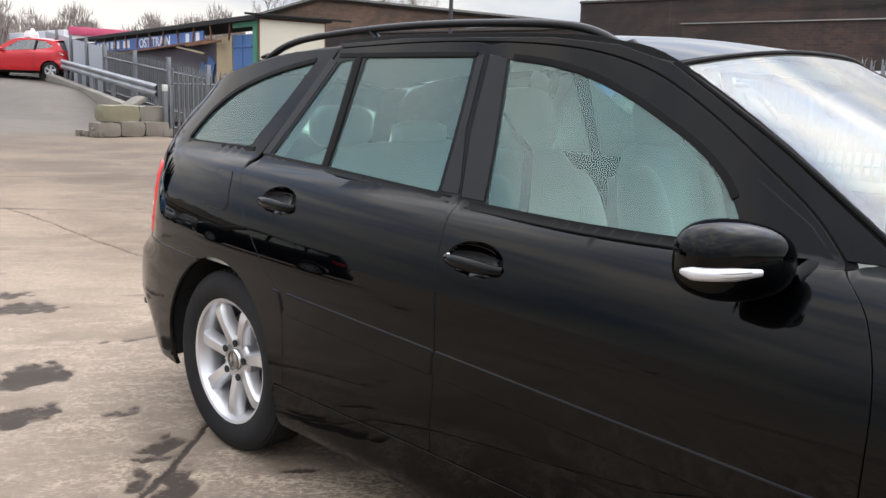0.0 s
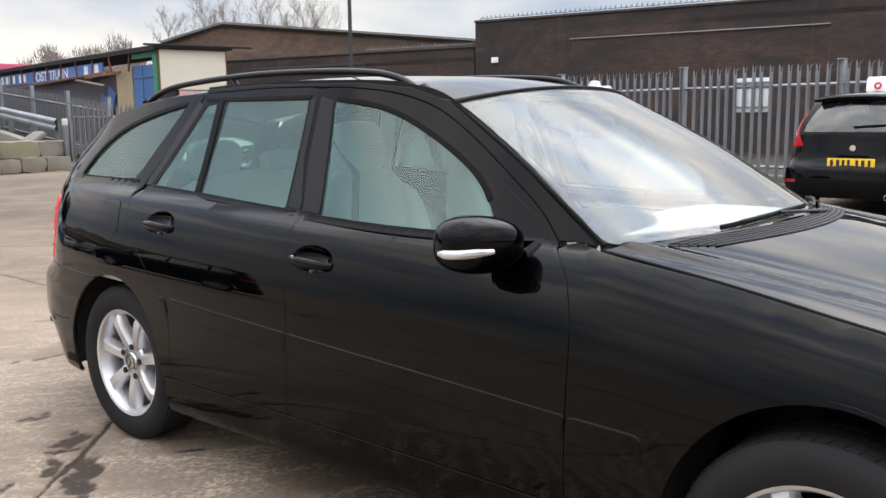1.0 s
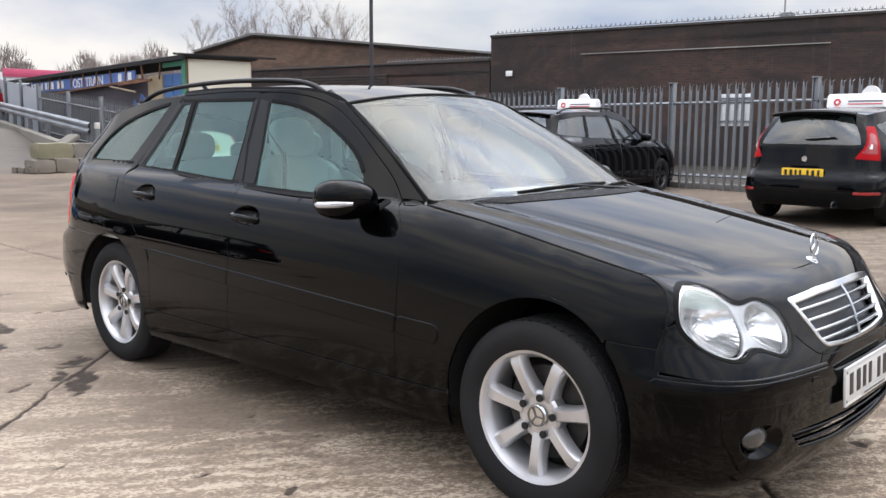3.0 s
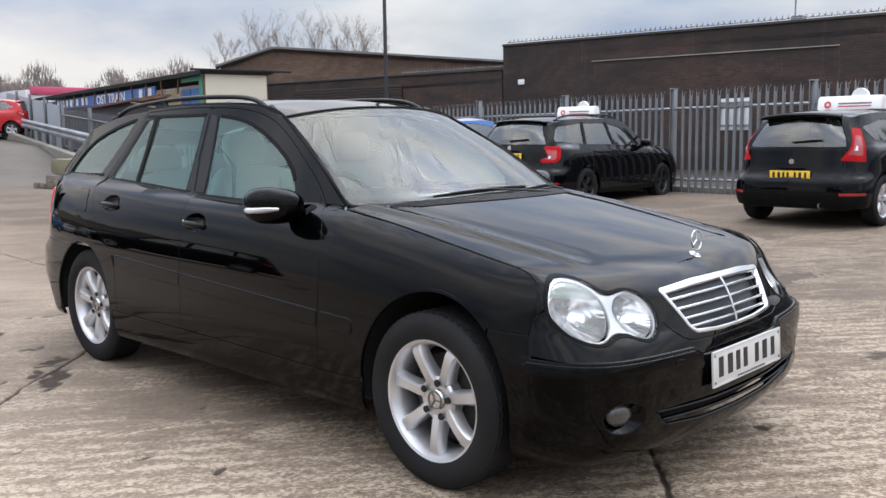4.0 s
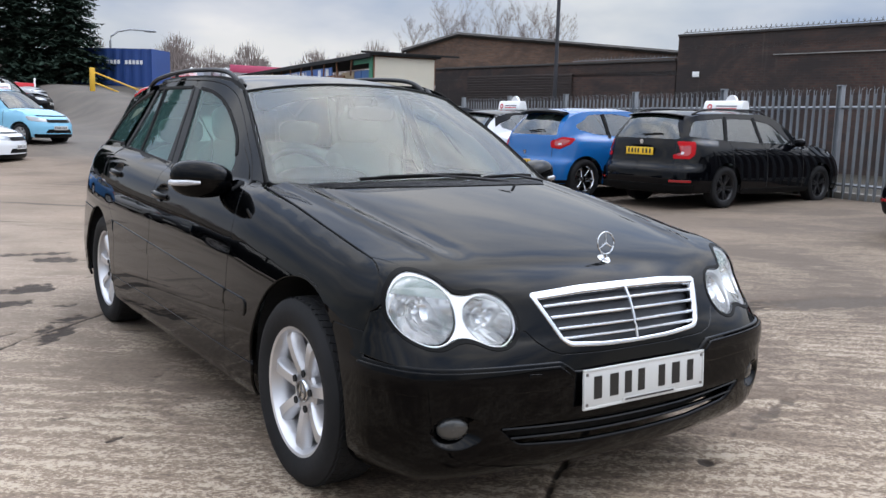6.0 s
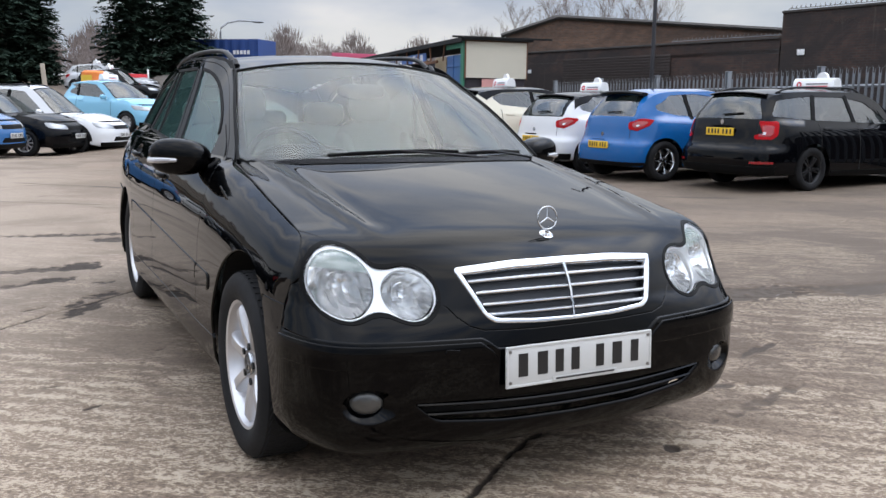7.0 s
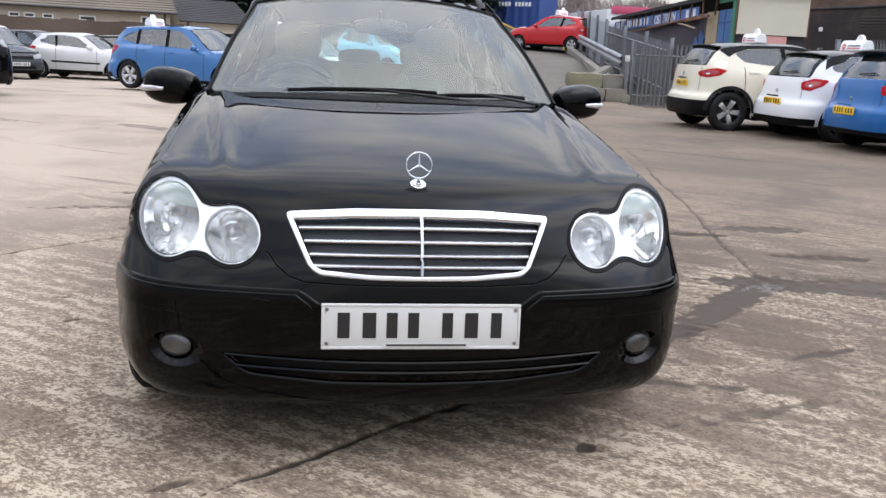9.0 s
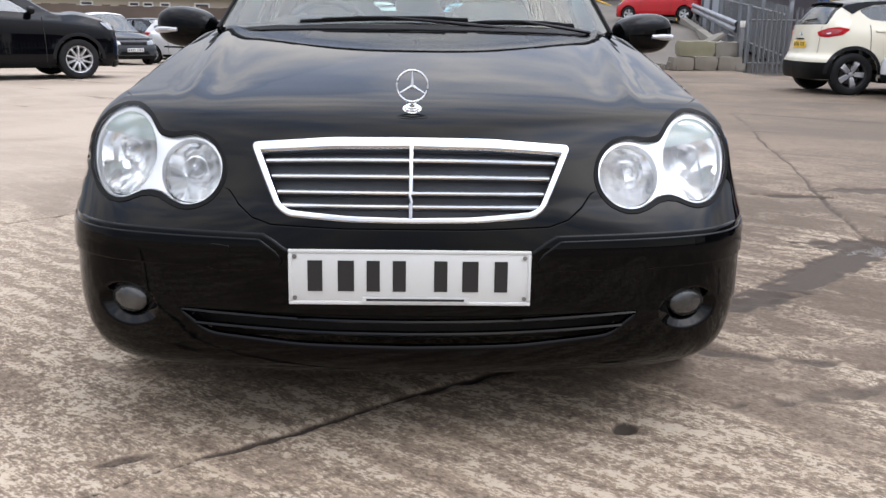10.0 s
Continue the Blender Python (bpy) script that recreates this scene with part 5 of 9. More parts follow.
# ---- parked cars ----
RED_PAINT = paint("red_paint", (0.42, 0.010, 0.014), 0.2)
BLUE_PAINT = paint("bright_blue_paint", (0.004, 0.100, 0.31), 0.2)
SKY_PAINT = paint("mid_blue_paint", (0.036, 0.130, 0.31), 0.2)
PALE_BLUE = paint("pale_blue_paint", (0.20, 0.46, 0.62), 0.2)
WHITE_PAINT = paint("white_paint", (0.66, 0.67, 0.68), 0.2)
CREAM_PAINT = paint("cream_paint", (0.66, 0.62, 0.50), 0.2)
SILVER_PAINT = paint("silver_paint", (0.42, 0.43, 0.44), 0.2, 0.3, 1.0, 0.4)
PALE_SILVER = paint("pale_silver_paint", (0.58, 0.58, 0.57), 0.2, 0.3, 1.0, 0.2)
GREY_PAINT = paint("dark_grey_paint", (0.035, 0.038, 0.042), 0.2)
INK_PAINT = paint("blue_black_paint", (0.0015, 0.0017, 0.0025), 0.2, index=1.3)
HUBCAP = plain("hubcap_silver", (0.50, 0.50, 0.51), 0.4, 0.4, grain=25, vary=0.1, relief=0)
SIGN_WHITE = plain("sign_white", (0.80, 0.80, 0.79), 0.4, grain=20, vary=0.05, relief=0)
SIGN_TEXT = plain("sign_text_grey", (0.16, 0.16, 0.17), 0.5, grain=20, vary=0.05, relief=0)
SIGN_RED = plain("sign_red", (0.62, 0.04, 0.05), 0.4, grain=20, vary=0.05, relief=0)


def parked(name, label, body, spec, m, group="", roof_mat=None, wheel_mat=None, plate=PLATE_YELLOW, dark_tail=False):
    """A parked car from a few sizes: L, W, H, wheelbase, front overhang, belt and roof lines, window line and lamps."""
    car = thing(name, label, "car", m, group)
    hw, y0, y1 = spec["W"] / 2, -spec["fo"], spec["L"] - spec["fo"]
    H, wb = spec["H"], spec["wb"]
    belt = curve([(y0, spec["belt"][0] - 0.16), (spec["cowl"][0], spec["belt"][0]), (y1 - 0.3, spec["belt"][1])])
    tail = spec["tail"]
    rail = path2([(y0 + 0.42, spec["nose"] + 0.03), ((y0 + 0.42 + spec["cowl"][0]) / 2, (spec["nose"] + spec["cowl"][1]) / 2 + 0.045), spec["cowl"], spec["roof"][0], spec["roof"][1], spec["roof"][2], tail], 6)
    k_cowl, k_roof, k_end = 12, 18, 30
    blunt = spec.get("blunt", 0.0)

    def inset(x, y, z):
        b = belt(y)
        low = 0.10 * shoulder(np.maximum(b - z, 0)) + skirt(z)
        high = 0.10 + spec.get("lean", 0.40) * (z - b)
        side = np.where(z < b, low, high)
        f = np.clip((y0 + 0.55 - y) / 0.4, 0, 1)
        r = np.clip((y - y1 + 0.62) / 0.42, 0, 1)
        f, r = f * f * (3 - 2 * f), r * r * (3 - 2 * r)
        front = front_in(z)
        rear = rear_in(z)
        return side * (1 - f - r) + front * f + rear * r
    nz = spec["nose"]
    front_in = curve([(0.16, 0.10), (0.22, 0.03), (0.32, 0), (0.5, 0.0), (nz - 0.16, 0.03), (nz - 0.05, 0.09), (nz + 0.03, 0.20)])
    slope = max(0.02, (y1 - tail[0]) - 0.03)
    rear_in = curve([(0.2, 0.07), (0.3, 0.01), (0.42, -0.01), (0.56, 0.0), (0.64, 0.055), (tail[1] - 0.1, 0.065 + slope * 0.4), (tail[1] + 0.02, 0.06 + slope * 0.7), (H, 0.30 + slope * 1.3)])
    wrap = Wrap([(0, y0), (0.34 * hw, y0 + 0.02), (0.62 * hw, y0 + 0.08), (0.85 * hw, y0 + 0.20), (0.96 * hw, y0 + 0.38), (0.99 * hw, y0 + 0.62), (hw, y0 + 1.0), (hw, y1 - 1.1),
                 (0.985 * hw, y1 - 0.62), (0.93 * hw, y1 - 0.26), (0.78 * hw, y1 - 0.09), (0.5 * hw, y1 - 0.02), (0, y1)], inset)

    def sz(points):
        p = np.array(points, float)
        return np.stack([wrap.of_y(p[:, 0]), p[:, 1]], 1)
    tr = spec["wheel"]
    ra = tr + 0.055
    top = [(s, nz - 0.005) for s in np.linspace(0.0, float(wrap.of_y(y0 + 0.16)), 8)]
    line = top + [tuple(p) for p in sz(rail[1:])] + [(float(wrap.of_y(y1 - 0.02)), tail[1]), (wrap.length, tail[1])]
    line += [(wrap.length, 0.26), (float(wrap.of_y(y1 - 0.3)), 0.24)] + [tuple(p) for p in sz(arc(wb, tr, ra, ra, -10, 190, 22))] + [tuple(p) for p in sz([(wb - ra - 0.04, 0.22), (ra + 0.04, 0.22)])]
    line += [tuple(p) for p in sz(arc(0, tr, ra, ra, -10, 190, 22))] + [(float(wrap.of_y(y0 + 0.25)), 0.20), (0, 0.20)]
    dlo = round_poly(spec["dlo"], 0.06, 4)
    surfs = (wrap, mirrored(wrap))
    doors = spec["doors"]
    for surf in surfs:
        sh = obj("body_side", skin(surf, [line, sz(dlo)], step=0.075, thick=0.012), car, "", body)
        obj("side_glass", skin(surf, [sz(dlo)], step=0.12, thick=0, lift=-0.008), sh, "dark car window", FAR_GLASS)
        for y, dy in spec["pillars"]:
            z0, z1 = float(belt(y)) + 0.0, float(np.interp(y + dy, rail[:, 0], rail[:, 1])) - 0.05
            obj("window_pillar", skin(surf, [sz(frame_strip([(y, z0), (y + dy / 2, (z0 + z1) / 2), (y + dy, z1)], 0.075))], step=0.06, thick=0.004, lift=0.002), sh, "", SEAL)
        for k, y in enumerate(doors):
            zt = float(belt(y))
            obj("door_gap", skin(surf, [sz(frame_strip([(y, 0.30), (y, 0.6), (y + 0.02, zt)], 0.012))], step=0.05, thick=0, lift=0.0015), sh, "", DARK)
            if k:
                hy, hz = y - 0.16, zt - 0.11
                obj("door_handle", skin(surf, [sz(round_poly([(hy - 0.09, hz), (hy + 0.09, hz), (hy + 0.09, hz + 0.032), (hy - 0.09, hz + 0.032)], 0.014))], step=0.03, thick=0.015, lift=0.018, edge=0.005), sh, "", body)
        obj("sill_trim", skin(surf, [sz([(ra + 0.03, 0.21), (wb - ra - 0.03, 0.21), (wb - ra - 0.02, 0.29), (ra + 0.02, 0.29)])], step=0.07, thick=0.004, lift=0.004), sh, "", SEAL)
        if spec.get("cladding"):
            for cy in (0, wb):
                obj("arch_trim", skin(surf, [sz(np.concatenate([arc(cy, tr, ra + 0.055, ra + 0.055, 0, 180, 20), arc(cy, tr, ra, ra, 180, 0, 20)]))], step=0.05, thick=0.006, lift=0.005), sh, "", TRIM)
        hl = spec["head"]
        lampm = obj("headlamp", skin(surf, [round_poly(hl, 0.05, 5)], step=0.04, thick=0.01, lift=0.004, edge=0.004), car, "clear headlamp", HEAD_LENS)
        tl = spec["tails"]
        back = obj("tail_lamp", skin(surf, [round_poly(sz(tl), 0.03, 5)], step=0.04, thick=0.01, lift=0.006, edge=0.004), car, "red tail lamp", RED_LENS)
        q = sz(tl)
        mid = q.mean(0)
        obj("inner_lens", skin(surf, [round_poly(mid + (q - mid) * [0.66, 0.60], 0.02, 4)], step=0.04, thick=0.004, lift=0.009), back, "", DEEP_RED)
        obj("reversing_lens", skin(surf, [round_poly(mid + (q - mid) * [0.16, 0.14] + [0.03, -0.02], 0.006, 4)], step=0.03, thick=0.004, lift=0.012), back, "", CLEAR_LENS)
        s0 = float(wrap.of_y(y1 - 0.42))
        obj("bumper_gap", skin(surf, [[(s0, 0.640), (wrap.length, 0.640), (wrap.length, 0.650), (s0, 0.650)]], step=0.05, thick=0, lift=0.002), sh, "", DARK)
        s1 = float(wrap.of_y(y1 - 0.075))
        obj("hatch_gap", skin(surf, [[(s1 - 0.005, 0.65), (s1 + 0.005, 0.65), (s1 + 0.005, tail[1] - 0.03), (s1 - 0.005, tail[1] - 0.03)]], step=0.05, thick=0, lift=0.002), sh, "", DARK)
        if roof_mat:
            chain = [p for p in spec["dlo"] if p[1] > spec["belt"][1] + 0.16]
            upper = [tuple(p) for p in rail[k_cowl + 2:k_end + 2]]
            obj("roof_side", skin(surf, [sz([(a, b - 0.002) for a, b in upper] + [(chain[-1][0] + 0.10, chain[-1][1] - 0.06)] + [(a, b + 0.004) for a, b in chain[::-1]])], step=0.08, thick=0.002, lift=0.004), sh, "", roof_mat)
    # skins across the car
    def strip(i0, i1, bow, crown, power=2.4):
        r = wrap(sz(rail[i0:i1 + 1]))
        t = np.linspace(0, 1, len(r))
        yc = r[:, 1] + np.array([bow(k) for k in t])
        zc = r[:, 2] + np.array([crown(k) for k in t])
        return Strip(t, yc, zc, -r[:, 0], r[:, 1], r[:, 2], lambda u, v: u ** power, lambda u, v: u ** power)
    full = [(-1, 0), (1, 0), (1, 1), (-1, 1)]
    hood_s = strip(0, k_cowl, lambda k: -0.27 * (1 - k) - 0.16 * k, lambda k: 0.0 * (1 - k) + 0.05 * math.sin(math.pi * k) + 0.03 * k)
    obj("bonnet", skin(hood_s, [full], step=0.1, scale=(hw, 0.9), thick=0), car, "", body)
    scr = strip(k_cowl, k_roof, lambda k: -0.16 * (1 - k) - 0.07 * k, lambda k: 0.03 + 0.02 * k)
    ws = obj("windscreen", skin(scr, [[(-0.95, 0.05), (0.95, 0.05), (0.95, 0.95), (-0.95, 0.95)]], step=0.12, scale=(hw, 0.7), thick=0), car, "dark windscreen", FAR_GLASS)
    obj("screen_surround", skin(scr, [full, [(-0.95, 0.05), (0.95, 0.05), (0.95, 0.95), (-0.95, 0.95)]], step=0.1, scale=(hw, 0.7), thick=0), ws, "", SEAL)
    rf = strip(k_roof, k_end, lambda k: -0.07 * (1 - k) + 0.10 * k, lambda k: 0.05)
    top_ob = obj("roof", skin(rf, [full], step=0.12, scale=(hw, 1.5), thick=0), car, "", roof_mat or body)
    rg = strip(k_end, len(rail) - 1, lambda k: 0.10 * (1 - k) + (y1 - tail[0] - 0.06) * 0.8 * k, lambda k: 0.05 * (1 - k) + 0.0 * k)
    gin = round_poly([(-0.84, 0.12), (0.84, 0.12), (0.93, 0.93), (-0.93, 0.93)], 0.10)
    tg = obj("tailgate", skin(rg, [full, gin], step=0.08, scale=(hw, 0.5), thick=0.008), car, "", roof_mat if dark_tail else body)
    obj("rear_window", skin(rg, [gin], step=0.12, scale=(hw, 0.5), thick=0, lift=-0.004), tg, "dark rear window", FAR_GLASS)
    bm = bmesh.new()
    e0 = [rg(np.array([[a, 0.02]]))[0] for a in np.linspace(-0.88, 0.88, 13)]
    sp = spec.get("spoiler", 0.05)
    tube(bm, [(p[0], p[1] + sp, p[2] + 0.0) for p in e0], sp, 8, 0.3)
    part("roof_spoiler", bm, SEAL if dark_tail or sp > 0.06 else body, tg)
    bm = bmesh.new()
    wa = [rg(np.array([[a, 0.80 - 0.12 * a]]))[0] for a in np.linspace(-0.05, 0.5, 6)]
    tube(bm, [(p[0], p[1] + 0.015, p[2] + 0.015) for p in wa], 0.010, 6)
    part("rear_wiper", bm, SEAL, tg)
    # bumpers' dark lower parts, plates, grille
    for a, b, z0, z1, nm in ((0, float(wrap.of_y(y0 + 0.25)), 0.20, 0.30, "front_valance"), (float(wrap.of_y(y1 - 0.32)), wrap.length, 0.25, spec.get("skirt", 0.36), "rear_valance")):
        for surf in surfs:
            obj(nm, skin(surf, [[(a, z0), (b, z0), (b, z1), (a, z1)]], step=0.07, thick=0.01, lift=0.004), car, "", SEAL)
    gr = round_poly([(-0.42, nz - 0.17), (0.42, nz - 0.17), (0.46, nz - 0.08), (-0.46, nz - 0.08)], 0.03)
    obj("radiator_grille", skin(wrap, [gr], step=0.06, thick=0.01, lift=0.004), car, "", SEAL)
    gi = round_poly([(-0.5, 0.33), (0.5, 0.33), (0.42, 0.43), (-0.42, 0.43)], 0.03)
    obj("lower_grille", skin(wrap, [gi], step=0.06, thick=0.01, lift=0.003), car, "", SEAL)
    number_plate(car, Matrix.Translation((0, y0 - 0.012, 0.47)), PLATE_WHITE)
    pz = spec["plate"]
    py = wrap(np.array([[wrap.length - 0.01, pz]]))[0][1]
    number_plate(car, Matrix.Translation((0, py + 0.014, pz)) @ Matrix.Rotation(math.pi, 4, "Z"), plate)
    bm = bmesh.new()
    box(bm, (0.34, 0.012, 0.022), Matrix.Translation((0, py + 0.012, pz + 0.09)), 0.004)
    part("tailgate_handle", bm, body if not dark_tail else SEAL, tg)
    if spec.get("reflectors"):
        for surf in surfs:
            sr = float(wrap.of_y(y1 - 0.06))
            obj("bumper_reflector", skin(surf, [round_poly([(sr - 0.30, 0.40), (sr + 0.02, 0.40), (sr + 0.02, 0.43), (sr - 0.30, 0.43)], 0.01)], step=0.05, thick=0.004, lift=0.010), car, "red bumper reflector", DEEP_RED)
    if spec.get("exhaust"):
        bm = bmesh.new()
        lathe(bm, [(0.030, -0.10), (0.032, 0.02), (0.036, 0.025), (0.036, -0.10)], 20, "Y")
        bmesh.ops.transform(bm, matrix=Matrix.Translation((spec["exhaust"], y1 - 0.03, 0.27)), verts=bm.verts[:])
        part("exhaust_pipe", bm, CHROME, car, "chrome exhaust pipe")
    bz = min(pz + 0.17, tail[1] - 0.03)
    by = wrap(np.array([[wrap.length - 0.01, bz]]))[0][1]
    bm = bmesh.new()
    cyl(bm, 0.034, 0.012, Matrix.Translation((0, by + 0.006, bz)) @ Matrix.Rotation(math.pi / 2, 4, "X"), 18)
    part("tailgate_badge", bm, CHROME, tg, "plain chrome badge")
    # mirrors, wheels, floor, seats
    for sgn in (-1, 1):
        bm = bmesh.new()
        mx = -sgn * 0 + sgn * (hw + 0.03)
        blob(bm, (0.19, 0.12, 0.13), Matrix.Translation((mx, spec["cowl"][0] + 0.34, float(belt(spec["cowl"][0] + 0.3)) + 0.06)), 2.6, 16, 10)
        tube(bm, [(mx - sgn * 0.05, spec["cowl"][0] + 0.34, float(belt(0.9)) + 0.02), (mx - sgn * 0.16, spec["cowl"][0] + 0.32, float(belt(0.9)) - 0.02)], 0.03, 8)
        part("door_mirror", bm, body, car, smooth=180)
        for y in (0, wb):
            mm = Matrix.Translation((sgn * (hw - 0.11), y, tr)) @ Matrix.Rotation(0 if sgn > 0 else math.pi, 4, "Z") @ Matrix.Rotation(random.uniform(0, 6), 4, "X")
            wheel(spec["style"], tr, tr * 0.68, 0.20, wheel_mat or HUBCAP, car, mm, 36, True)
    bm = bmesh.new()
    box(bm, (spec["W"] - 0.5, spec["L"] - 0.5, 0.12), Matrix.Translation((0, (y0 + y1) / 2, 0.27)), 0.02)
    box(bm, (spec["W"] - 0.16, wb - 2 * ra - 0.06, 0.14), Matrix.Translation((0, wb / 2, 0.28)), 0.02)
    part("underbody", bm, DARK, car)
    bm = bmesh.new()
    box(bm, (spec["W"] - 0.34, wb - 0.2, 0.10), Matrix.Translation((0, wb / 2 + 0.4, 0.55)), 0.02)
    for x in (-0.36, 0.36):
        for y in (spec["cowl"][0] + 0.95, spec["cowl"][0] + 1.75):
            blob(bm, (0.46, 0.14, 0.62), Matrix.Translation((x, y, 0.86)) @ Matrix.Rotation(radians(-14), 4, "X"), 3.4, 14, 8)
            blob(bm, (0.26, 0.10, 0.18), Matrix.Translation((x, y + 0.11, H - 0.30)), 3, 12, 8)
    blob(bm, (spec["W"] - 0.4, 0.5, 0.24), Matrix.Translation((0, spec["cowl"][0] + 0.25, float(belt(0.7)) - 0.14)), 3.2, 16, 8)
    part("cabin", bm, CABIN_DARK, car, smooth=180)
    if spec.get("rails"):
        for sgn in (-1, 1):
            pts = [rf(np.array([[sgn * 0.88, t]]))[0] for t in np.linspace(0.08, 0.95, 16)]
            bm = bmesh.new()
            tube(bm, [(p[0], p[1], p[2] + 0.05 * (1 - (2 * abs(i / 15 - 0.5)) ** 6)) for i, p in enumerate(pts)], 0.016, 8)
            part("roof_rail", bm, TRIM, car)
    if spec.get("moulding"):
        for surf in surfs:
            obj("side_moulding", skin(surf, [sz(round_poly([(ra + 0.1, 0.50), (wb - ra - 0.1, 0.52), (wb - ra - 0.1, 0.565), (ra + 0.1, 0.545)], 0.01))], step=0.05, thick=0.008, lift=0.009, edge=0.004), car, "", TRIM)
    return car, rf


def spec(L, W, H, wb, fo, nose_z, cowl_yz, roof_f, roof_m, roof_r, tail_yz, belts, dlo, pillars, doors, tails, wheel_r=0.315, style=(5, 0.06, 0.07, 0), plate=0.75, head=None, **more):
    return dict(L=L, W=W, H=H, wb=wb, fo=fo, nose=nose_z, cowl=cowl_yz, roof=(roof_f, roof_m, roof_r), tail=tail_yz, belt=belts, dlo=dlo, pillars=pillars, doors=doors, tails=tails,
                wheel=wheel_r, style=style, plate=plate, head=head or [(0.42, nose_z - 0.16), (0.95, nose_z - 0.12), (1.08, nose_z + 0.0), (0.80, nose_z - 0.02), (0.44, nose_z - 0.06)], **more)


def small_hatch(L, W, H, wb, fo, five=False, **more):
    """The usual lines of a small hatchback."""
    y1 = L - fo
    b0, b1 = 0.93, 1.02
    dlo = [(0.72, b0 + 0.035), (1.30, H - 0.13), (1.75, H - 0.085), (2.30, H - 0.115), (y1 - 0.78, H - 0.20), (y1 - 0.56, b1 + 0.17), (y1 - 0.60, b1 + 0.10), (y1 - 0.95, b1 + 0.03)]
    return spec(L, W, H, wb, fo, 0.78, (0.45, 0.96), (1.12, H - 0.085), (1.75, H - 0.045), (y1 - 0.60, H - 0.115), (y1 - 0.16, b1 - 0.02), (b0, b1), dlo,
                [(1.62, 0.05), (2.45, 0.02)] if five else [(1.92, 0.06)], [0.55, 1.60, 2.40] if five else [0.55, 1.90],
                more.pop("tails", [(y1 - 0.50, b1 - 0.05), (y1 - 0.40, b1 - 0.14), (y1 - 0.20, b1 - 0.22), (y1 - 0.06, b1 - 0.20), (y1 - 0.05, b1 - 0.10), (y1 - 0.28, b1 - 0.03)]), **more)


def stand(x, y, z, heading):
    """The pose of a car by its front axle's middle and its heading in degrees from +x."""
    return Matrix.Translation((x, y, z)) @ Matrix.Rotation(radians(heading + 90), 4, "Z")


def by_rear_wheel(x, y, z, heading, wb, half):
    """The same, by where its right-hand rear wheel stands."""
    a = radians(heading)
    return stand(x + math.cos(a) * wb - math.sin(a) * half, y + math.sin(a) * wb + math.cos(a) * half, z, heading)


def by_front_wheel(x, y, z, heading, half, left=False):
    a = radians(heading)
    k = -half if left else half
    return stand(x - math.sin(a) * k, y + math.cos(a) * k, z, heading)


def roof_sign(car, rf, y, long=0.75, tall=0.17):
    """A moulded sign box that rests on a car's roof."""
    p = min((rf(np.array([[0.0, t]]))[0] for t in np.linspace(0, 1, 40)), key=lambda q: abs(q[1] - y))
    sg = thing("roof_sign", "white plastic sign box with red badge on a car roof", "sign", car.matrix_basis @ Matrix.Translation((0, p[1], p[2] - 0.004)), "roof signs")
    bm = bmesh.new()
    prof = [(-0.11, 0.0), (0.11, 0.0), (0.085, tall * 0.75), (0.05, tall), (-0.05, tall), (-0.085, tall * 0.75)]
    a, b = [bm.verts.new((-long / 2, y_, z_)) for y_, z_ in prof], [bm.verts.new((long / 2, y_, z_)) for y_, z_ in prof]
    bm.faces.new(a)
    bm.faces.new(b[::-1])
    for i in range(6):
        bm.faces.new((a[i], a[(i + 1) % 6], b[(i + 1) % 6], b[i]))
    bmesh.ops.recalc_face_normals(bm, faces=bm.faces[:])
    bmesh.ops.bevel(bm, geom=bm.edges[:], offset=0.012, segments=2, affect="EDGES")
    part("sign_box", bm, SIGN_WHITE, sg)
    bm = bmesh.new()
    cyl(bm, tall * 0.62, 0.05, Matrix.Translation((-long * 0.14, 0.0, tall * 0.92)) @ Matrix.Rotation(math.pi / 2, 4, "X"), 24)
    bmesh.ops.bevel(bm, geom=bm.edges[:], offset=0.008, segments=2, affect="EDGES")
    part("round_topper", bm, SIGN_WHITE, sg, "white round disc behind the sign box")
    for sgn in (-1, 1):
        tilt = Matrix.Translation((0, sgn * 0.1005, tall * 0.36)) @ Matrix.Rotation(sgn * 0.195, 4, "X")
        bm = bmesh.new()
        lathe(bm, [(0.022, 0.002), (0.024, 0.004), (0.046, 0.004), (0.048, 0.001)], 20, "Y")
        bmesh.ops.transform(bm, matrix=tilt @ Matrix.Translation((-sgn * long * -0.33, 0, 0.008)), verts=bm.verts[:])
        part("round_badge", bm, SIGN_RED, sg, "red ring badge")
        for z, h, mt in ((0.020, 0.020, SIGN_TEXT), (-0.018, 0.016, SIGN_RED)):
            bm = bmesh.new()
            box(bm, (long * 0.52, 0.004, h), tilt @ Matrix.Translation((-sgn * long * 0.10, 0, z)))
            part("sign_bar", bm, mt, sg)
    return sg


# the row that faces the fence
y1 = 4.57 - 0.93
estate_spec = spec(4.57, 1.77, 1.45, 2.578, 0.93, 0.80, (0.42, 0.96), (1.12, 1.375), (1.9, 1.42), (3.15, 1.355), (3.48, 1.0), (0.93, 1.0),
             [(0.75, 0.965), (1.25, 1.28), (1.7, 1.345), (2.5, 1.345), (3.15, 1.29), (3.32, 1.06), (2.5, 1.01)], [(1.60, 0.08), (2.52, -0.12)], [0.55, 1.55, 2.42],
             [(3.22, 0.985), (3.26, 0.80), (3.34, 0.74), (3.58, 0.74), (3.585, 0.79), (3.50, 0.82), (3.56, 0.985)], plate=0.83, rails=True, style=(5, 0.03, 0.03, 0.03), blunt=0.5, reflectors=True)
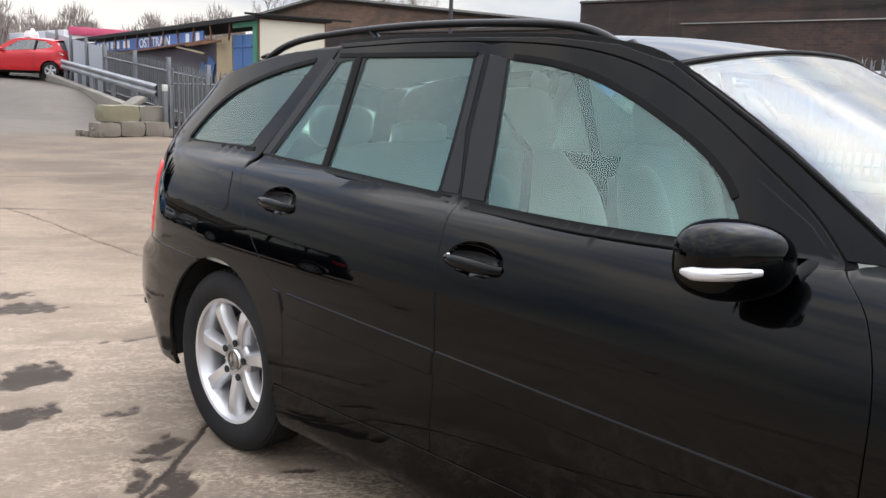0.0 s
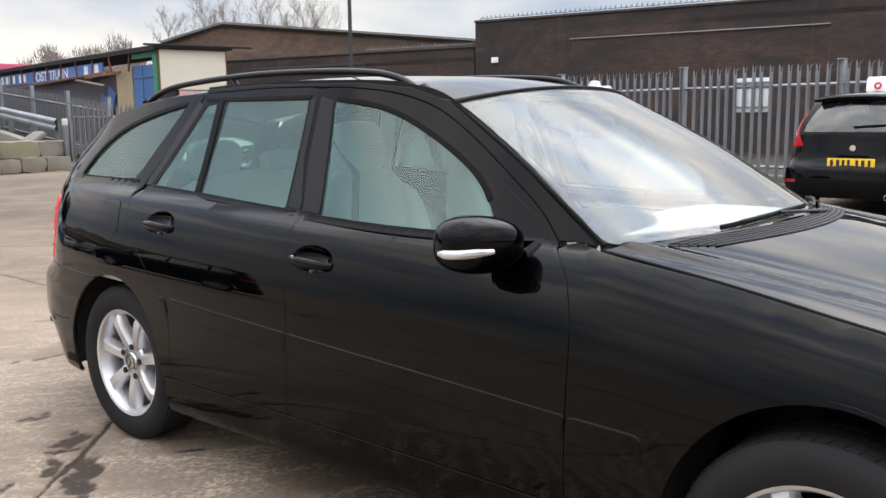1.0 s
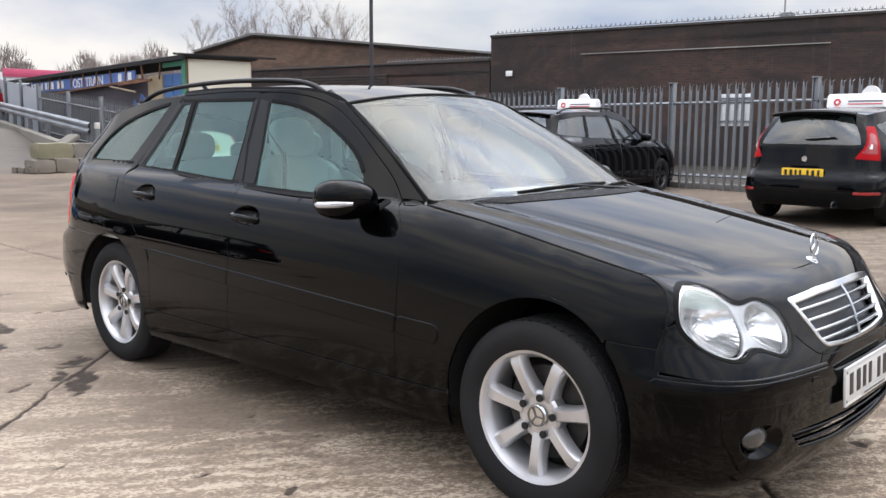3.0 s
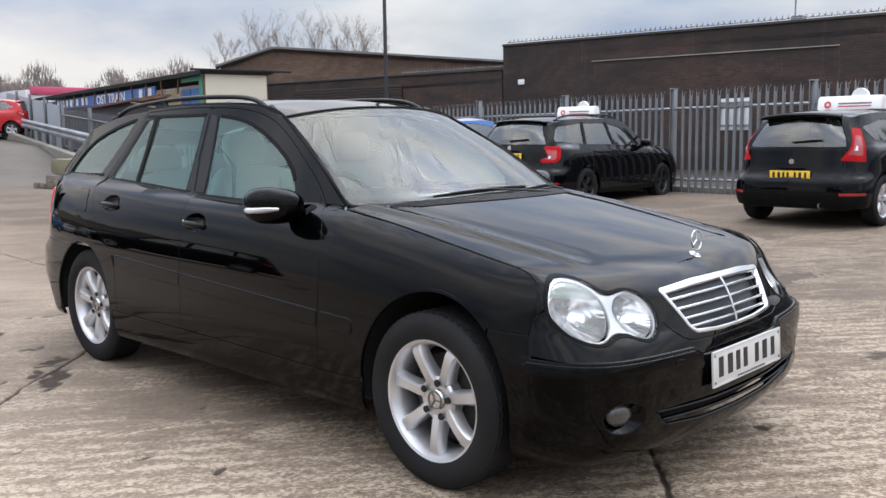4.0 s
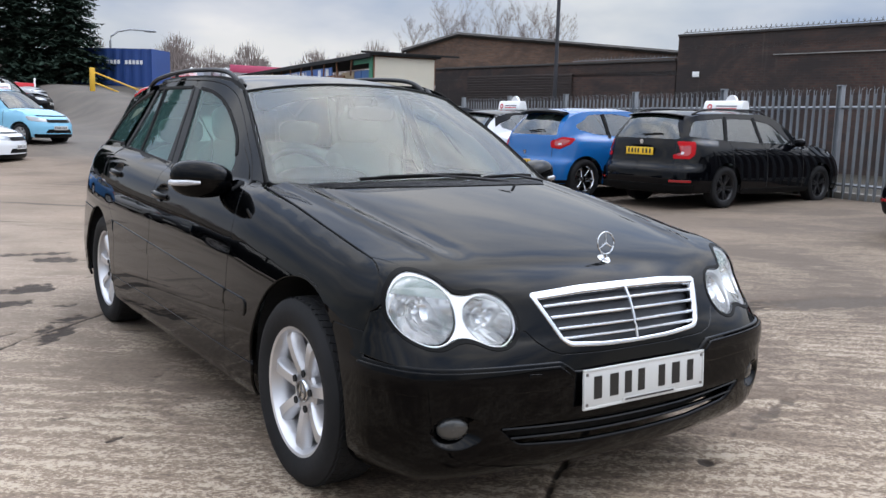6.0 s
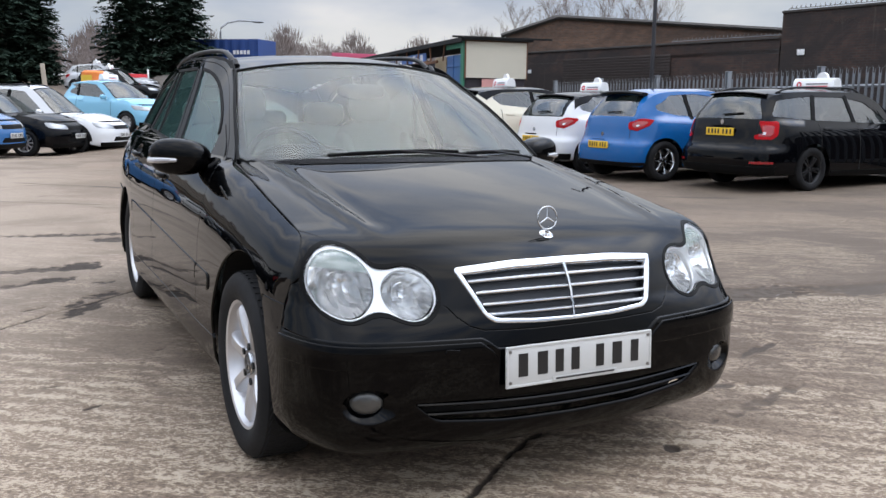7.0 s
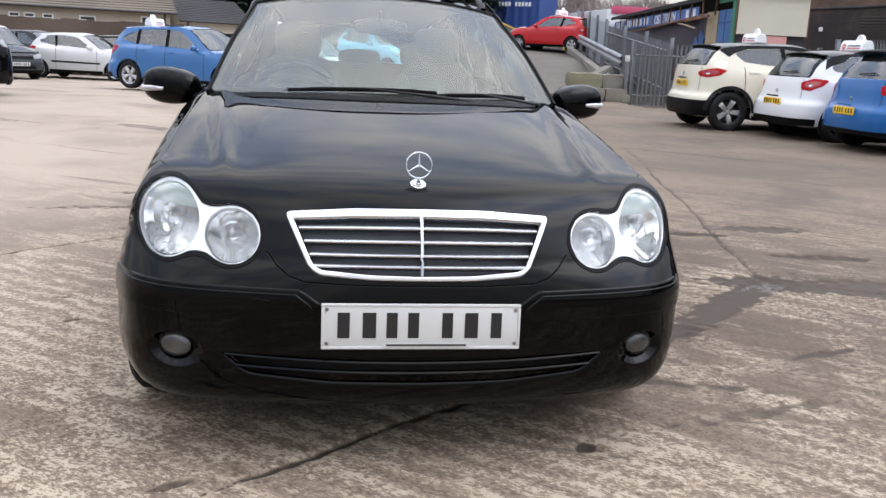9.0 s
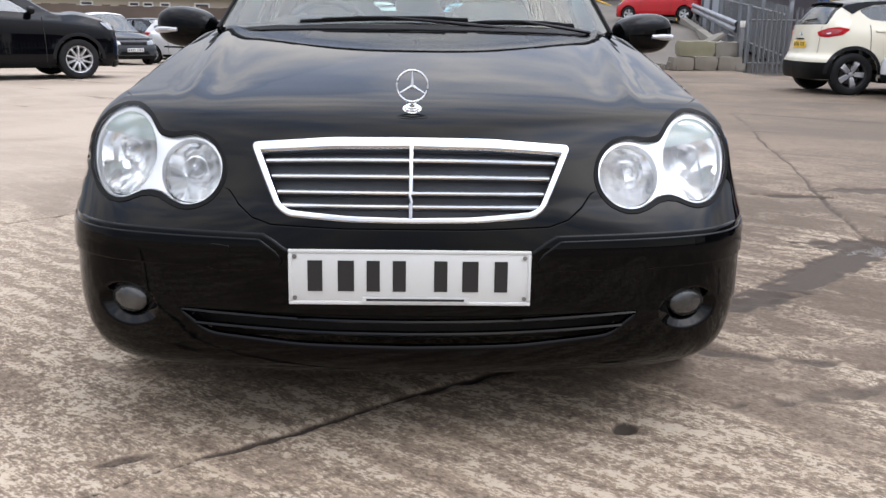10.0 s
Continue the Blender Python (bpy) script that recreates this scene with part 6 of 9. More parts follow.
c, rf = parked("estate_car", "black estate car with black wheels and a yellow rear plate", INK_PAINT, estate_spec, by_rear_wheel(8.95, 6.2, 0.04, 3, 2.578, 0.77), "row of cars by the fence", None, ALLOY_BLACK)
roof_sign(c, rf, 1.5)
coupe_spec = spec(4.27, 1.78, 1.43, 2.64, 0.86, 0.78, (0.45, 0.96), (1.15, 1.35), (1.8, 1.40), (3.02, 1.335), (3.30, 0.96), (0.93, 1.02),
             [(0.78, 0.965), (1.30, 1.27), (1.75, 1.33), (2.4, 1.31), (2.95, 1.22), (2.75, 1.06)], [(1.95, 0.05)], [0.55, 1.90],
             [(2.98, 1.20), (3.05, 0.90), (3.05, 0.80), (3.36, 0.82), (3.30, 0.95), (3.15, 1.20)], plate=0.635, style=(5, 0.07, 0.08, 0), skirt=0.42, reflectors=True, exhaust=-0.42, spoiler=0.085)
c, rf = parked("hatchback", "black hatchback with tall red tail lamps and dark rear glass", INK_PAINT, coupe_spec, stand(7.94 + 0.77 + 2.64, 2.32 - 0.12, 0.04, -4), "row of cars by the fence", None, None)
roof_sign(c, rf, 1.7, 0.85, 0.19)
blue_spec = small_hatch(4.0, 1.71, 1.48, 2.51, 0.80, style=(6, 0.05, 0.05, 0.0), plate=0.56, wheel_r=0.32, skirt=0.30, spoiler=0.10, exhaust=0.0)
c, rf = parked("hatchback", "bright blue sporty hatchback with silver alloy wheels", BLUE_PAINT, blue_spec, by_rear_wheel(8.05, 8.3, 0.03, 0, 2.51, 0.73), "row of cars by the fence", None, CHROME)
white_spec = small_hatch(3.95, 1.715, 1.46, 2.464, 0.74, plate=0.60, style=(6, 0.04, 0.04, 0), wheel_r=0.315)
c, rf = parked("hatchback", "white hatchback with a black roof and red tail lamps", WHITE_PAINT, white_spec, by_rear_wheel(8.0, 10.2, 0.01, 2, 2.464, 0.73), "row of cars by the fence", INK_PAINT, ALLOY_BLACK, dark_tail=True)
roof_sign(c, rf, 1.8, 0.62)
y1 = 4.12 - 0.87
cross_spec = spec(4.12, 1.78, 1.56, 2.606, 0.87, 0.92, (0.42, 1.07), (1.10, 1.46), (1.75, 1.51), (2.72, 1.44), (3.12, 1.12), (1.03, 1.15),
            [(0.70, 1.07), (1.28, 1.42), (1.75, 1.46), (2.30, 1.43), (2.56, 1.345), (2.36, 1.20)], [(1.60, 0.05)], [0.55, 1.58, 2.36],
            [(2.70, 1.05), (2.82, 0.96), (3.04, 0.92), (3.19, 0.94), (3.21, 1.00), (3.05, 1.06), (2.86, 1.08)], plate=0.80, style=(5, 0.05, 0.05, 0.025), wheel_r=0.34, cladding=True, skirt=0.52)
c, rf = parked("crossover_car", "cream crossover with a black roof and dark cladding", CREAM_PAINT, cross_spec, by_rear_wheel(7.0, 12.0, 0.0, -2, 2.606, 0.76), "row of cars by the fence", INK_PAINT, ALLOY, dark_tail=True)
roof_sign(c, rf, 1.9, 0.60)
# cars further back
HILL = curve([(20.6, 0.0), (21.5, 0.03), (24, 0.26), (26, 0.65), (28, 0.95), (34, 1.25), (42, 2.05), (57, 2.8), (120, 4.0), (400, 6.0)])


HILL_WEST = curve([(20.6, 0.0), (21.5, 0.03), (24, 0.26), (30, 0.50), (43, 0.97), (47, 1.35), (51, 1.7), (57, 2.1), (120, 4.0), (400, 6.0)])


def ground_z(x, y):
    """The height of the ground: a yard, a gentle rise to the fence, a slope at the back, a slight fall to the far corner."""
    x, y = np.asarray(x, float), np.asarray(y, float)

    def ease(v):
        v = np.clip(v, 0, 1)
        return v * v * (3 - 2 * v)
    rise = 0.09 * ease((x - 6) / 6)
    edge = ease((x + 0.3) / 1.5) * ease((8.25 + 0.17 * np.maximum(y - 20.6, 0) - x) / 0.12 + 1)
    far = ease((y - 36) / 16)
    low = -0.30 * ease((y - 13) / 15) * (1 - far)
    west = ease((8.0 - x) / 2.5)
    up = np.maximum(y, 20.6)
    high = np.where(y > 20.6, HILL(up) * (1 - west) + HILL_WEST(up) * west, 0)
    return np.where(y < 13, rise, rise + low * (1 - edge * ease((y - 15) / 6)) + high * np.maximum(edge * ease((y - 20.6) / 0.5), far * 0.75) )


def gz(x, y):
    return float(ground_z(x, y))


five_door_spec = small_hatch(4.34, 1.84, 1.49, 2.64, 0.86, True, wheel_r=0.318, style=(5, 0.07, 0.09, 0))
c, rf = parked("hatchback", "mid-blue five-door hatchback with five-spoke hubcaps", SKY_PAINT, five_door_spec, by_front_wheel(-2.13, 18.0, gz(-2.5, 18.5) + 0.02, -29, 0.80), "cars across the yard")
roof_sign(c, rf, 2.6, 0.5)
c, rf = parked("hatchback", "black hatchback with silver wheels", INK_PAINT, small_hatch(4.2, 1.8, 1.46, 2.6, 0.9, True, style=(10, 0.03, 0.03, 0)), by_front_wheel(-0.75, 19.7, gz(-1, 20), -32, 0.77), "cars across the yard", None, ALLOY)
c, rf = parked("small_suv", "white tall hatchback with dark lower cladding", WHITE_PAINT, small_hatch(4.2, 1.79, 1.62, 2.58, 0.87, True, cladding=True, rails=True, wheel_r=0.33, style=(5, 0.07, 0.08, 0)), by_front_wheel(0.35, 20.3, gz(0, 20.5), -30, 0.77), "cars across the yard", None, ALLOY)
c, rf = parked("city_car", "pale blue rounded city car with a roof sign", PALE_BLUE, small_hatch(3.55, 1.63, 1.49, 2.30, 0.68, style=(8, 0.04, 0.04, 0), wheel_r=0.29), by_front_wheel(2.09, 24.2, gz(2.0, 24.6) - 0.04, -52, 0.70), "cars on the bank")
roof_sign(c, rf, 1.4, 0.6)
c, rf = parked("hatchback", "pale silver three-door hatchback with black side mouldings", PALE_SILVER, small_hatch(3.82, 1.65, 1.44, 2.49, 0.74, moulding=True, wheel_r=0.285, style=(9, 0.04, 0.05, 0)), by_front_wheel(-6.34, 26.9, gz(-6.5, 27.5), -14, 0.71), "cars across the yard")
y1 = 4.44 - 0.88
suv_spec = spec(4.44, 1.84, 1.69, 2.69, 0.88, 0.98, (0.42, 1.13), (1.15, 1.57), (1.8, 1.63), (3.1, 1.57), (3.40, 1.18), (1.08, 1.18),
            [(0.72, 1.12), (1.32, 1.52), (1.85, 1.58), (2.6, 1.54), (3.1, 1.42), (2.95, 1.22)], [(1.65, 0.05), (2.55, 0.0)], [0.55, 1.60, 2.45],
            [(3.10, 1.12), (3.16, 0.92), (3.50, 0.94), (3.48, 1.12)], plate=0.85, wheel_r=0.345, style=(10, 0.035, 0.035, 0), cladding=True)
c, rf = parked("suv", "black suv with ten-spoke silver wheels", INK_PAINT, suv_spec, by_front_wheel(-6.04, 13.55, gz(-6.5, 14) - 0.0, 38, 0.79), "cars across the yard", None, ALLOY)
c, rf = parked("small_suv", "dark grey compact car with a white roof", GREY_PAINT, small_hatch(4.1, 1.79, 1.56, 2.6, 0.80, True, wheel_r=0.32), by_front_wheel(-8.6, 26.2, gz(-8.6, 26.5), -47, 0.76, True), "cars across the yard", WHITE_PAINT)
c, rf = parked("hatchback", "dark grey hatchback standing behind others", GREY_PAINT, small_hatch(4.2, 1.77, 1.46, 2.6, 0.85, True), by_front_wheel(-9.0, 30.5, gz(-9, 31), -20, 0.76), "cars across the yard")
c, rf = parked("hatchback", "dark hatchback standing behind others", INK_PAINT, small_hatch(4.2, 1.77, 1.44, 2.6, 0.85, True), by_front_wheel(-5.2, 29.8, gz(-5, 30), -15, 0.76), "cars across the yard")
roof_sign(c, rf, 1.6, 0.7)
# the bank
for x, y, h, label, pm, tall, sign in ((5.4, 42.4, -28, "dark off-road car on the bank", INK_PAINT, 1.72, True), (5.9, 46.5, -28, "grey hatchback on the bank", SILVER_PAINT, 1.50, True),
                                       (5.7, 50.5, -28, "pale blue-grey estate on the bank", SILVER_PAINT, 1.52, True)):
    c, rf = parked("parked_car", label, pm, small_hatch(4.2, 1.8, tall, 2.6, 0.85, True, wheel_r=0.33), stand(x, y, gz(x - 1, y + 1) - 0.03, h) @ Matrix.Rotation(radians(-3.0), 4, "X"), "cars on the bank")
    if sign:
        roof_sign(c, rf, 1.6, 0.6)
red_spec = small_hatch(3.95, 1.72, 1.46, 2.49, 0.82, wheel_r=0.30, style=(5, 0.06, 0.08, 0))
c, rf = parked("hatchback", "red three-door hatchback on the sloping drive", RED_PAINT, red_spec, by_front_wheel(8.5, 34.8, gz(8.6, 34.3) + 0.02, 136, 0.72, True), "")
sg = roof_sign(c, rf, 1.5, 0.75, 0.22)
# ---- ground ----
def ground_material():
    m = Mat("worn_concrete", (0.36, 0.32, 0.28), 0.75).world_space()
    turn = m.node("ShaderNodeMapping", Rotation=(0, 0, radians(STREAK)))
    mp = m.node("ShaderNodeMapping", Scale=(0.62, 1.75, 1))
    m.link(m.co, turn.inputs["Vector"])
    m.link(turn.outputs["Vector"], mp.inputs["Vector"])
    flat_co, m.co = m.co, mp.outputs["Vector"]
    streak = m.noise(2.6, 10, 0.66, distort=0.9)
    ridges = m.noise(11, 8, 0.70, distort=0.6)
    m.co = flat_co
    blotch = m.noise(0.55, 8, 0.62, distort=0.6)
    wide = m.noise(0.16, 4, 0.5)
    grain = m.noise(85, 6, 0.75)
    crust = m.noise(34, 8, 0.76)
    speck = m.noise(9, 7, 0.7)
    base = m.mix(m.ramp(blotch, 0.38, 0.62), (0.195, 0.147, 0.110), (0.375, 0.292, 0.222))
    base = m.mix(m.ramp(wide, 0.38, 0.62, (0, 0, 0), (0.6, 0.6, 0.6)), base, (0.529, 0.430, 0.336))
    # ridges left by tamping, and a fine broken crust
    m.co = turn.outputs["Vector"]
    fine = m.noise(75, 6, 0.75, (0.6, 1.6, 1.0))
    wave = m.node("ShaderNodeTexWave", Scale=3.0, Distortion=5.5, Detail=5.0, Detail_Scale=1.6, Detail_Roughness=0.72)
    wave.bands_direction = "Y"
    m.link(m.co, wave.inputs["Vector"])
    m.co = flat_co
    tamp = m.ramp(wave.outputs["Fac"], 0.0, 1.0, (0.42, 0.42, 0.42), (0.58, 0.58, 0.58))
    worked = m.ramp(m.noise(0.55, 4, 0.55), 0.46, 0.60, (0.0, 0.0, 0.0), (0.20, 0.20, 0.20))
    rough_field = m.mix(worked, m.mix(0.36, m.mix(0.52, m.mix(0.60, streak, ridges), crust), fine), tamp)
    lime = m.ramp(rough_field, 0.507, 0.515)
    lime_where = m.ramp(m.mix(0.4, blotch, streak), 0.44, 0.52, (0.10, 0.10, 0.10), (1, 1, 1))
    # crust and grime are thick where cars stop, thin in the open yard
    sep = m.node("ShaderNodeSeparateXYZ")
    m.link(m.co, sep.inputs[0])
    open_yard = m.node("ShaderNodeMapRange")
    for key, v in (("From Min", 1.5), ("From Max", 5.5), ("To Min", 1.0), ("To Max", 0.30)):
        open_yard.inputs[key].default_value = v
    m.link(sep.outputs["Y"], open_yard.inputs["Value"])
    thick = open_yard.outputs[0]
    base = m.mix(m.mix(1.0, m.mix(1.0, lime, lime_where, "MULTIPLY"), thick, "MULTIPLY"), base, (0.81, 0.705, 0.59))
    grime = m.ramp(rough_field, 0.452, 0.480, (0.66, 0.72, 0.72), (0, 0, 0))
    base = m.mix(m.mix(1.0, grime, thick, "MULTIPLY"), base, (0.147, 0.110, 0.082))
    base = m.mix(m.ramp(speck, 0.30, 0.38, (0.85, 0.85, 0.85), (0, 0, 0)), base, (0.105, 0.083, 0.066))
    base = m.mix(0.82, base, m.mix(grain, (0.08, 0.07, 0.06), (0.75, 0.69, 0.63)), "OVERLAY")
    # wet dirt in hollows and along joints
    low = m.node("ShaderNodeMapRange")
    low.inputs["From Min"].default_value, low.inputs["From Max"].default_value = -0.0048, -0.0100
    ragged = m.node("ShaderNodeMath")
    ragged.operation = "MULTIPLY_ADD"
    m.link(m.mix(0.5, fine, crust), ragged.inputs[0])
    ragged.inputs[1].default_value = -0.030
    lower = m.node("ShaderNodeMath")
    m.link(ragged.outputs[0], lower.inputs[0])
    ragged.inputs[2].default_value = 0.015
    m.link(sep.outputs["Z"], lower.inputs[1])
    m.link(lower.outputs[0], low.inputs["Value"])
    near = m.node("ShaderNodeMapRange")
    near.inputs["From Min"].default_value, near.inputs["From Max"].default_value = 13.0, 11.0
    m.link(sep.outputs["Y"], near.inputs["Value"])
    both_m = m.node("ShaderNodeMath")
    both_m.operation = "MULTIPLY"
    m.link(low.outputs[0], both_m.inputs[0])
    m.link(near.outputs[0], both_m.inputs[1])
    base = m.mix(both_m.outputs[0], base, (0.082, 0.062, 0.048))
    # the lane by the fence is dirtier
    lane = m.node("ShaderNodeMapRange")
    lane.inputs["From Min"].default_value, lane.inputs["From Max"].default_value, lane.inputs["To Max"].default_value = -0.3, 4.0, 0.80
    m.link(sep.outputs["X"], lane.inputs["Value"])
    lane_m = m.node("ShaderNodeMath")
    lane_m.operation = "MULTIPLY"
    m.link(lane.outputs[0], lane_m.inputs[0])
    m.link(m.ramp(m.mix(0.5, blotch, rough_field), 0.40, 0.60, (1, 1, 1), (0.45, 0.45, 0.45)), lane_m.inputs[1])
    base = m.mix(lane_m.outputs[0], base, (0.186, 0.146, 0.112))
    # paler away from the fence
    pale_west = m.node("ShaderNodeMapRange")
    for key, v in (("From Min", 0.8), ("From Max", -2.6), ("To Min", 0.0), ("To Max", 0.58)):
        pale_west.inputs[key].default_value = v
    m.link(sep.outputs["X"], pale_west.inputs["Value"])
    away = m.node("ShaderNodeMapRange")
    for key, v in (("From Min", -0.3), ("From Max", 3.2), ("To Min", 0.12), ("To Max", 1.25)):
        away.inputs[key].default_value = v
    m.link(sep.outputs["Y"], away.inputs["Value"])
    base = m.mix(m.mix(1.0, m.mix(1.0, m.mix(1.0, pale_west.outputs[0], away.outputs[0], "MULTIPLY"), m.ramp(blotch, 0.30, 0.55, (0.5, 0.5, 0.5)), "MULTIPLY"), m.ramp(both_m.outputs[0], 0, 1, (1, 1, 1), (0, 0, 0)), "MULTIPLY"), base, (0.706, 0.586, 0.465))
    # damp cracks and streaks in the open yard
    m.co = turn.outputs["Vector"]
    damp = m.ramp(m.noise(0.9, 9, 0.62, (0.22, 1.9, 1.0), 0.7), 0.615, 0.650, (0, 0, 0), (0.75, 0.75, 0.75))
    m.co = flat_co
    base = m.mix(m.mix(1.0, damp, m.ramp(open_yard.outputs[0], 0.30, 0.9, (1, 1, 1), (0, 0, 0)), "MULTIPLY"), base, (0.125, 0.098, 0.074))
    # the drive is darker tarmac, and bare earth lies behind the fence
    up = m.node("ShaderNodeMapRange")
    up.inputs["From Min"].default_value, up.inputs["From Max"].default_value = 20.2, 22.5
    m.link(sep.outputs["Y"], up.inputs["Value"])
    inner = m.node("ShaderNodeMapRange")
    inner.inputs["From Min"].default_value, inner.inputs["From Max"].default_value = 1.0, 3.5
    m.link(sep.outputs["X"], inner.inputs["Value"])
    tar = m.mix(blotch, (0.13, 0.118, 0.105), (0.26, 0.24, 0.215))
    base = m.mix(m.mix(1.0, m.mix(1.0, up.outputs[0], inner.outputs[0], "MULTIPLY"), m.ramp(streak, 0.30, 0.62, (1, 1, 1), (0.6, 0.6, 0.6)), "MULTIPLY"), base, tar)
    past = m.node("ShaderNodeMapRange")
    past.inputs["From Min"].default_value, past.inputs["From Max"].default_value = 20.5, 20.9
    m.link(sep.outputs["Y"], past.inputs["Value"])
    east = m.node("ShaderNodeMapRange")
    east.inputs["From Min"].default_value, east.inputs["From Max"].default_value = 9.0, 9.9
    m.link(sep.outputs["X"], east.inputs["Value"])
    base = m.mix(m.mix(1.0, past.outputs[0], east.outputs[0], "MULTIPLY"), base, m.mix(speck, (0.035, 0.028, 0.022), (0.11, 0.09, 0.065)))
    line = m.node("ShaderNodeMath")
    line.operation = "MULTIPLY_ADD"
    m.link(sep.outputs["Y"], line.inputs[0])
    line.inputs[1].default_value = -0.125
    m.link(sep.outputs["X"], line.inputs[2])
    behind = m.node("ShaderNodeMapRange")
    behind.inputs["From Min"].default_value, behind.inputs["From Max"].default_value = 11.55, 11.85
    m.link(line.outputs[0], behind.inputs["Value"])
    base = m.mix(behind.outputs[0], base, m.mix(speck, (0.030, 0.026, 0.020), (0.10, 0.085, 0.06)))
    m.colour(m.mix(1.0, base, (0.53, 0.53, 0.532), "MULTIPLY"))
    wet = m.node("ShaderNodeMapRange")
    wet.inputs["To Min"].default_value, wet.inputs["To Max"].default_value = 0.85, 0.80
    pool = m.node("ShaderNodeMapRange")
    for key, v in (("From Min", -0.0275), ("From Max", -0.0300), ("To Min", 0.0), ("To Max", 1.0)):
        pool.inputs[key].default_value = v
    m.link(sep.outputs["Z"], pool.inputs["Value"])
    m.link(both_m.outputs[0], wet.inputs["Value"])
    pooled = m.node("ShaderNodeMath")
    pooled.operation = "MULTIPLY"
    m.link(pool.outputs[0], pooled.inputs[0])
    m.link(near.outputs[0], pooled.inputs[1])
    m.link(m.mix(pooled.outputs[0], wet.outputs[0], (0.06, 0.06, 0.06)), m.p.inputs["Roughness"])
    m.p.inputs["Specular IOR Level"].default_value = 0.22
    m.bump(rough_field, 0.45, 0.010)
    m.bump(grain, 0.35, 0.004)
    m.bump(speck, 0.3, 0.008)
    return m.m


STREAK = 38
CONCRETE = ground_material()
CRACKS = (  # joints and cracks of the slab: ends, width, depth
    ((-3.4, -3.1), (0.9, 0.32), 0.016, 0.016), ((0.9, 0.32), (2.2, 1.5), 0.011, 0.008), ((2.15, 1.30), (4.1, 9.2), 0.016, 0.016), ((-4.2, -0.2), (-0.4, 3.25), 0.015, 0.015),
    ((-0.4, 3.25), (0.56, 5.0), 0.013, 0.012), ((0.56, 5.0), (0.70, 9.4), 0.016, 0.014), ((0.70, 8.85), (4.2, 8.2), 0.014, 0.012), ((-6.0, 9.6), (0.7, 8.9), 0.015, 0.012),
    ((3.0, 1.2), (3.6, 0.2), 0.006, 0.008), ((2.2, 1.5), (9.0, -1.5), 0.012, 0.010))
HOLLOWS = (  # shallow wet hollows: middle, half lengths, turn, depth
    (1.75, 0.98, 0.85, 0.10, 42, 0.016), (2.75, 1.32, 0.75, 0.20, -8, 0.022), (3.9, 1.05, 0.9, 0.16, -14, 0.022), (1.25, 0.50, 0.30, 0.09, 30, 0.013), (0.55, -0.57, 0.055, 0.035, 20, 0.02),
    (2.36, 2.72, 0.26, 0.07, -5, 0.036), (2.86, 2.06, 0.30, 0.08, -8, 0.036), (1.86, 0.27, 0.22, 0.035, 20, 0.016), (2.9, 2.95, 0.42, 0.12, -5, 0.020), (-1.12, 2.50, 0.30, 0.075, 50, 0.015), (-1.75, 3.3, 0.45, 0.10, 10, 0.012), (-1.35, 3.9, 0.5, 0.10, -5, 0.012),
    (-1.0, 5.6, 0.6, 0.12, -10, 0.013), (1.2, -0.35, 0.35, 0.05, 15, 0.011), (2.2, -0.55, 0.30, 0.06, -12, 0.016), (1.05, -0.05, 0.35, 0.045, -18, 0.012), (-1.4, 1.05, 0.05, 0.02, 0, 0.013),
    (-1.25, 0.72, 0.04, 0.02, 30, 0.013), (-1.7, 1.5, 0.06, 0.02, 20, 0.013), (-0.66, -0.75, 0.08, 0.02, 30, 0.012), (1.6, 4.2, 0.5, 0.10, -8, 0.012),
    (-1.0, 3.98, 0.16, 0.10, 60, 0.0144), (-1.22, 3.48, 0.16, 0.09, 20, 0.0144), (-0.6, 5.15, 0.22, 0.14, -30, 0.0128), (-0.93, 3.28, 0.09, 0.05, 0, 0.0128), (-0.98, 2.86, 0.15, 0.09, 35, 0.0160), (-1.15, 2.68, 0.12, 0.05, 60, 0.0144), (-0.55, 3.3, 0.08, 0.04, 20, 0.0128),
    (-0.45, 4.22, 0.16, 0.03, -10, 0.0128), (-0.88, 1.46, 0.05, 0.02, 30, 0.0144), (-0.84, 1.07, 0.05, 0.02, -20, 0.0144), (-0.72, 2.4, 0.07, 0.02, -30, 0.0144), (-1.39, 2.6, 0.10, 0.03, 30, 0.0128))


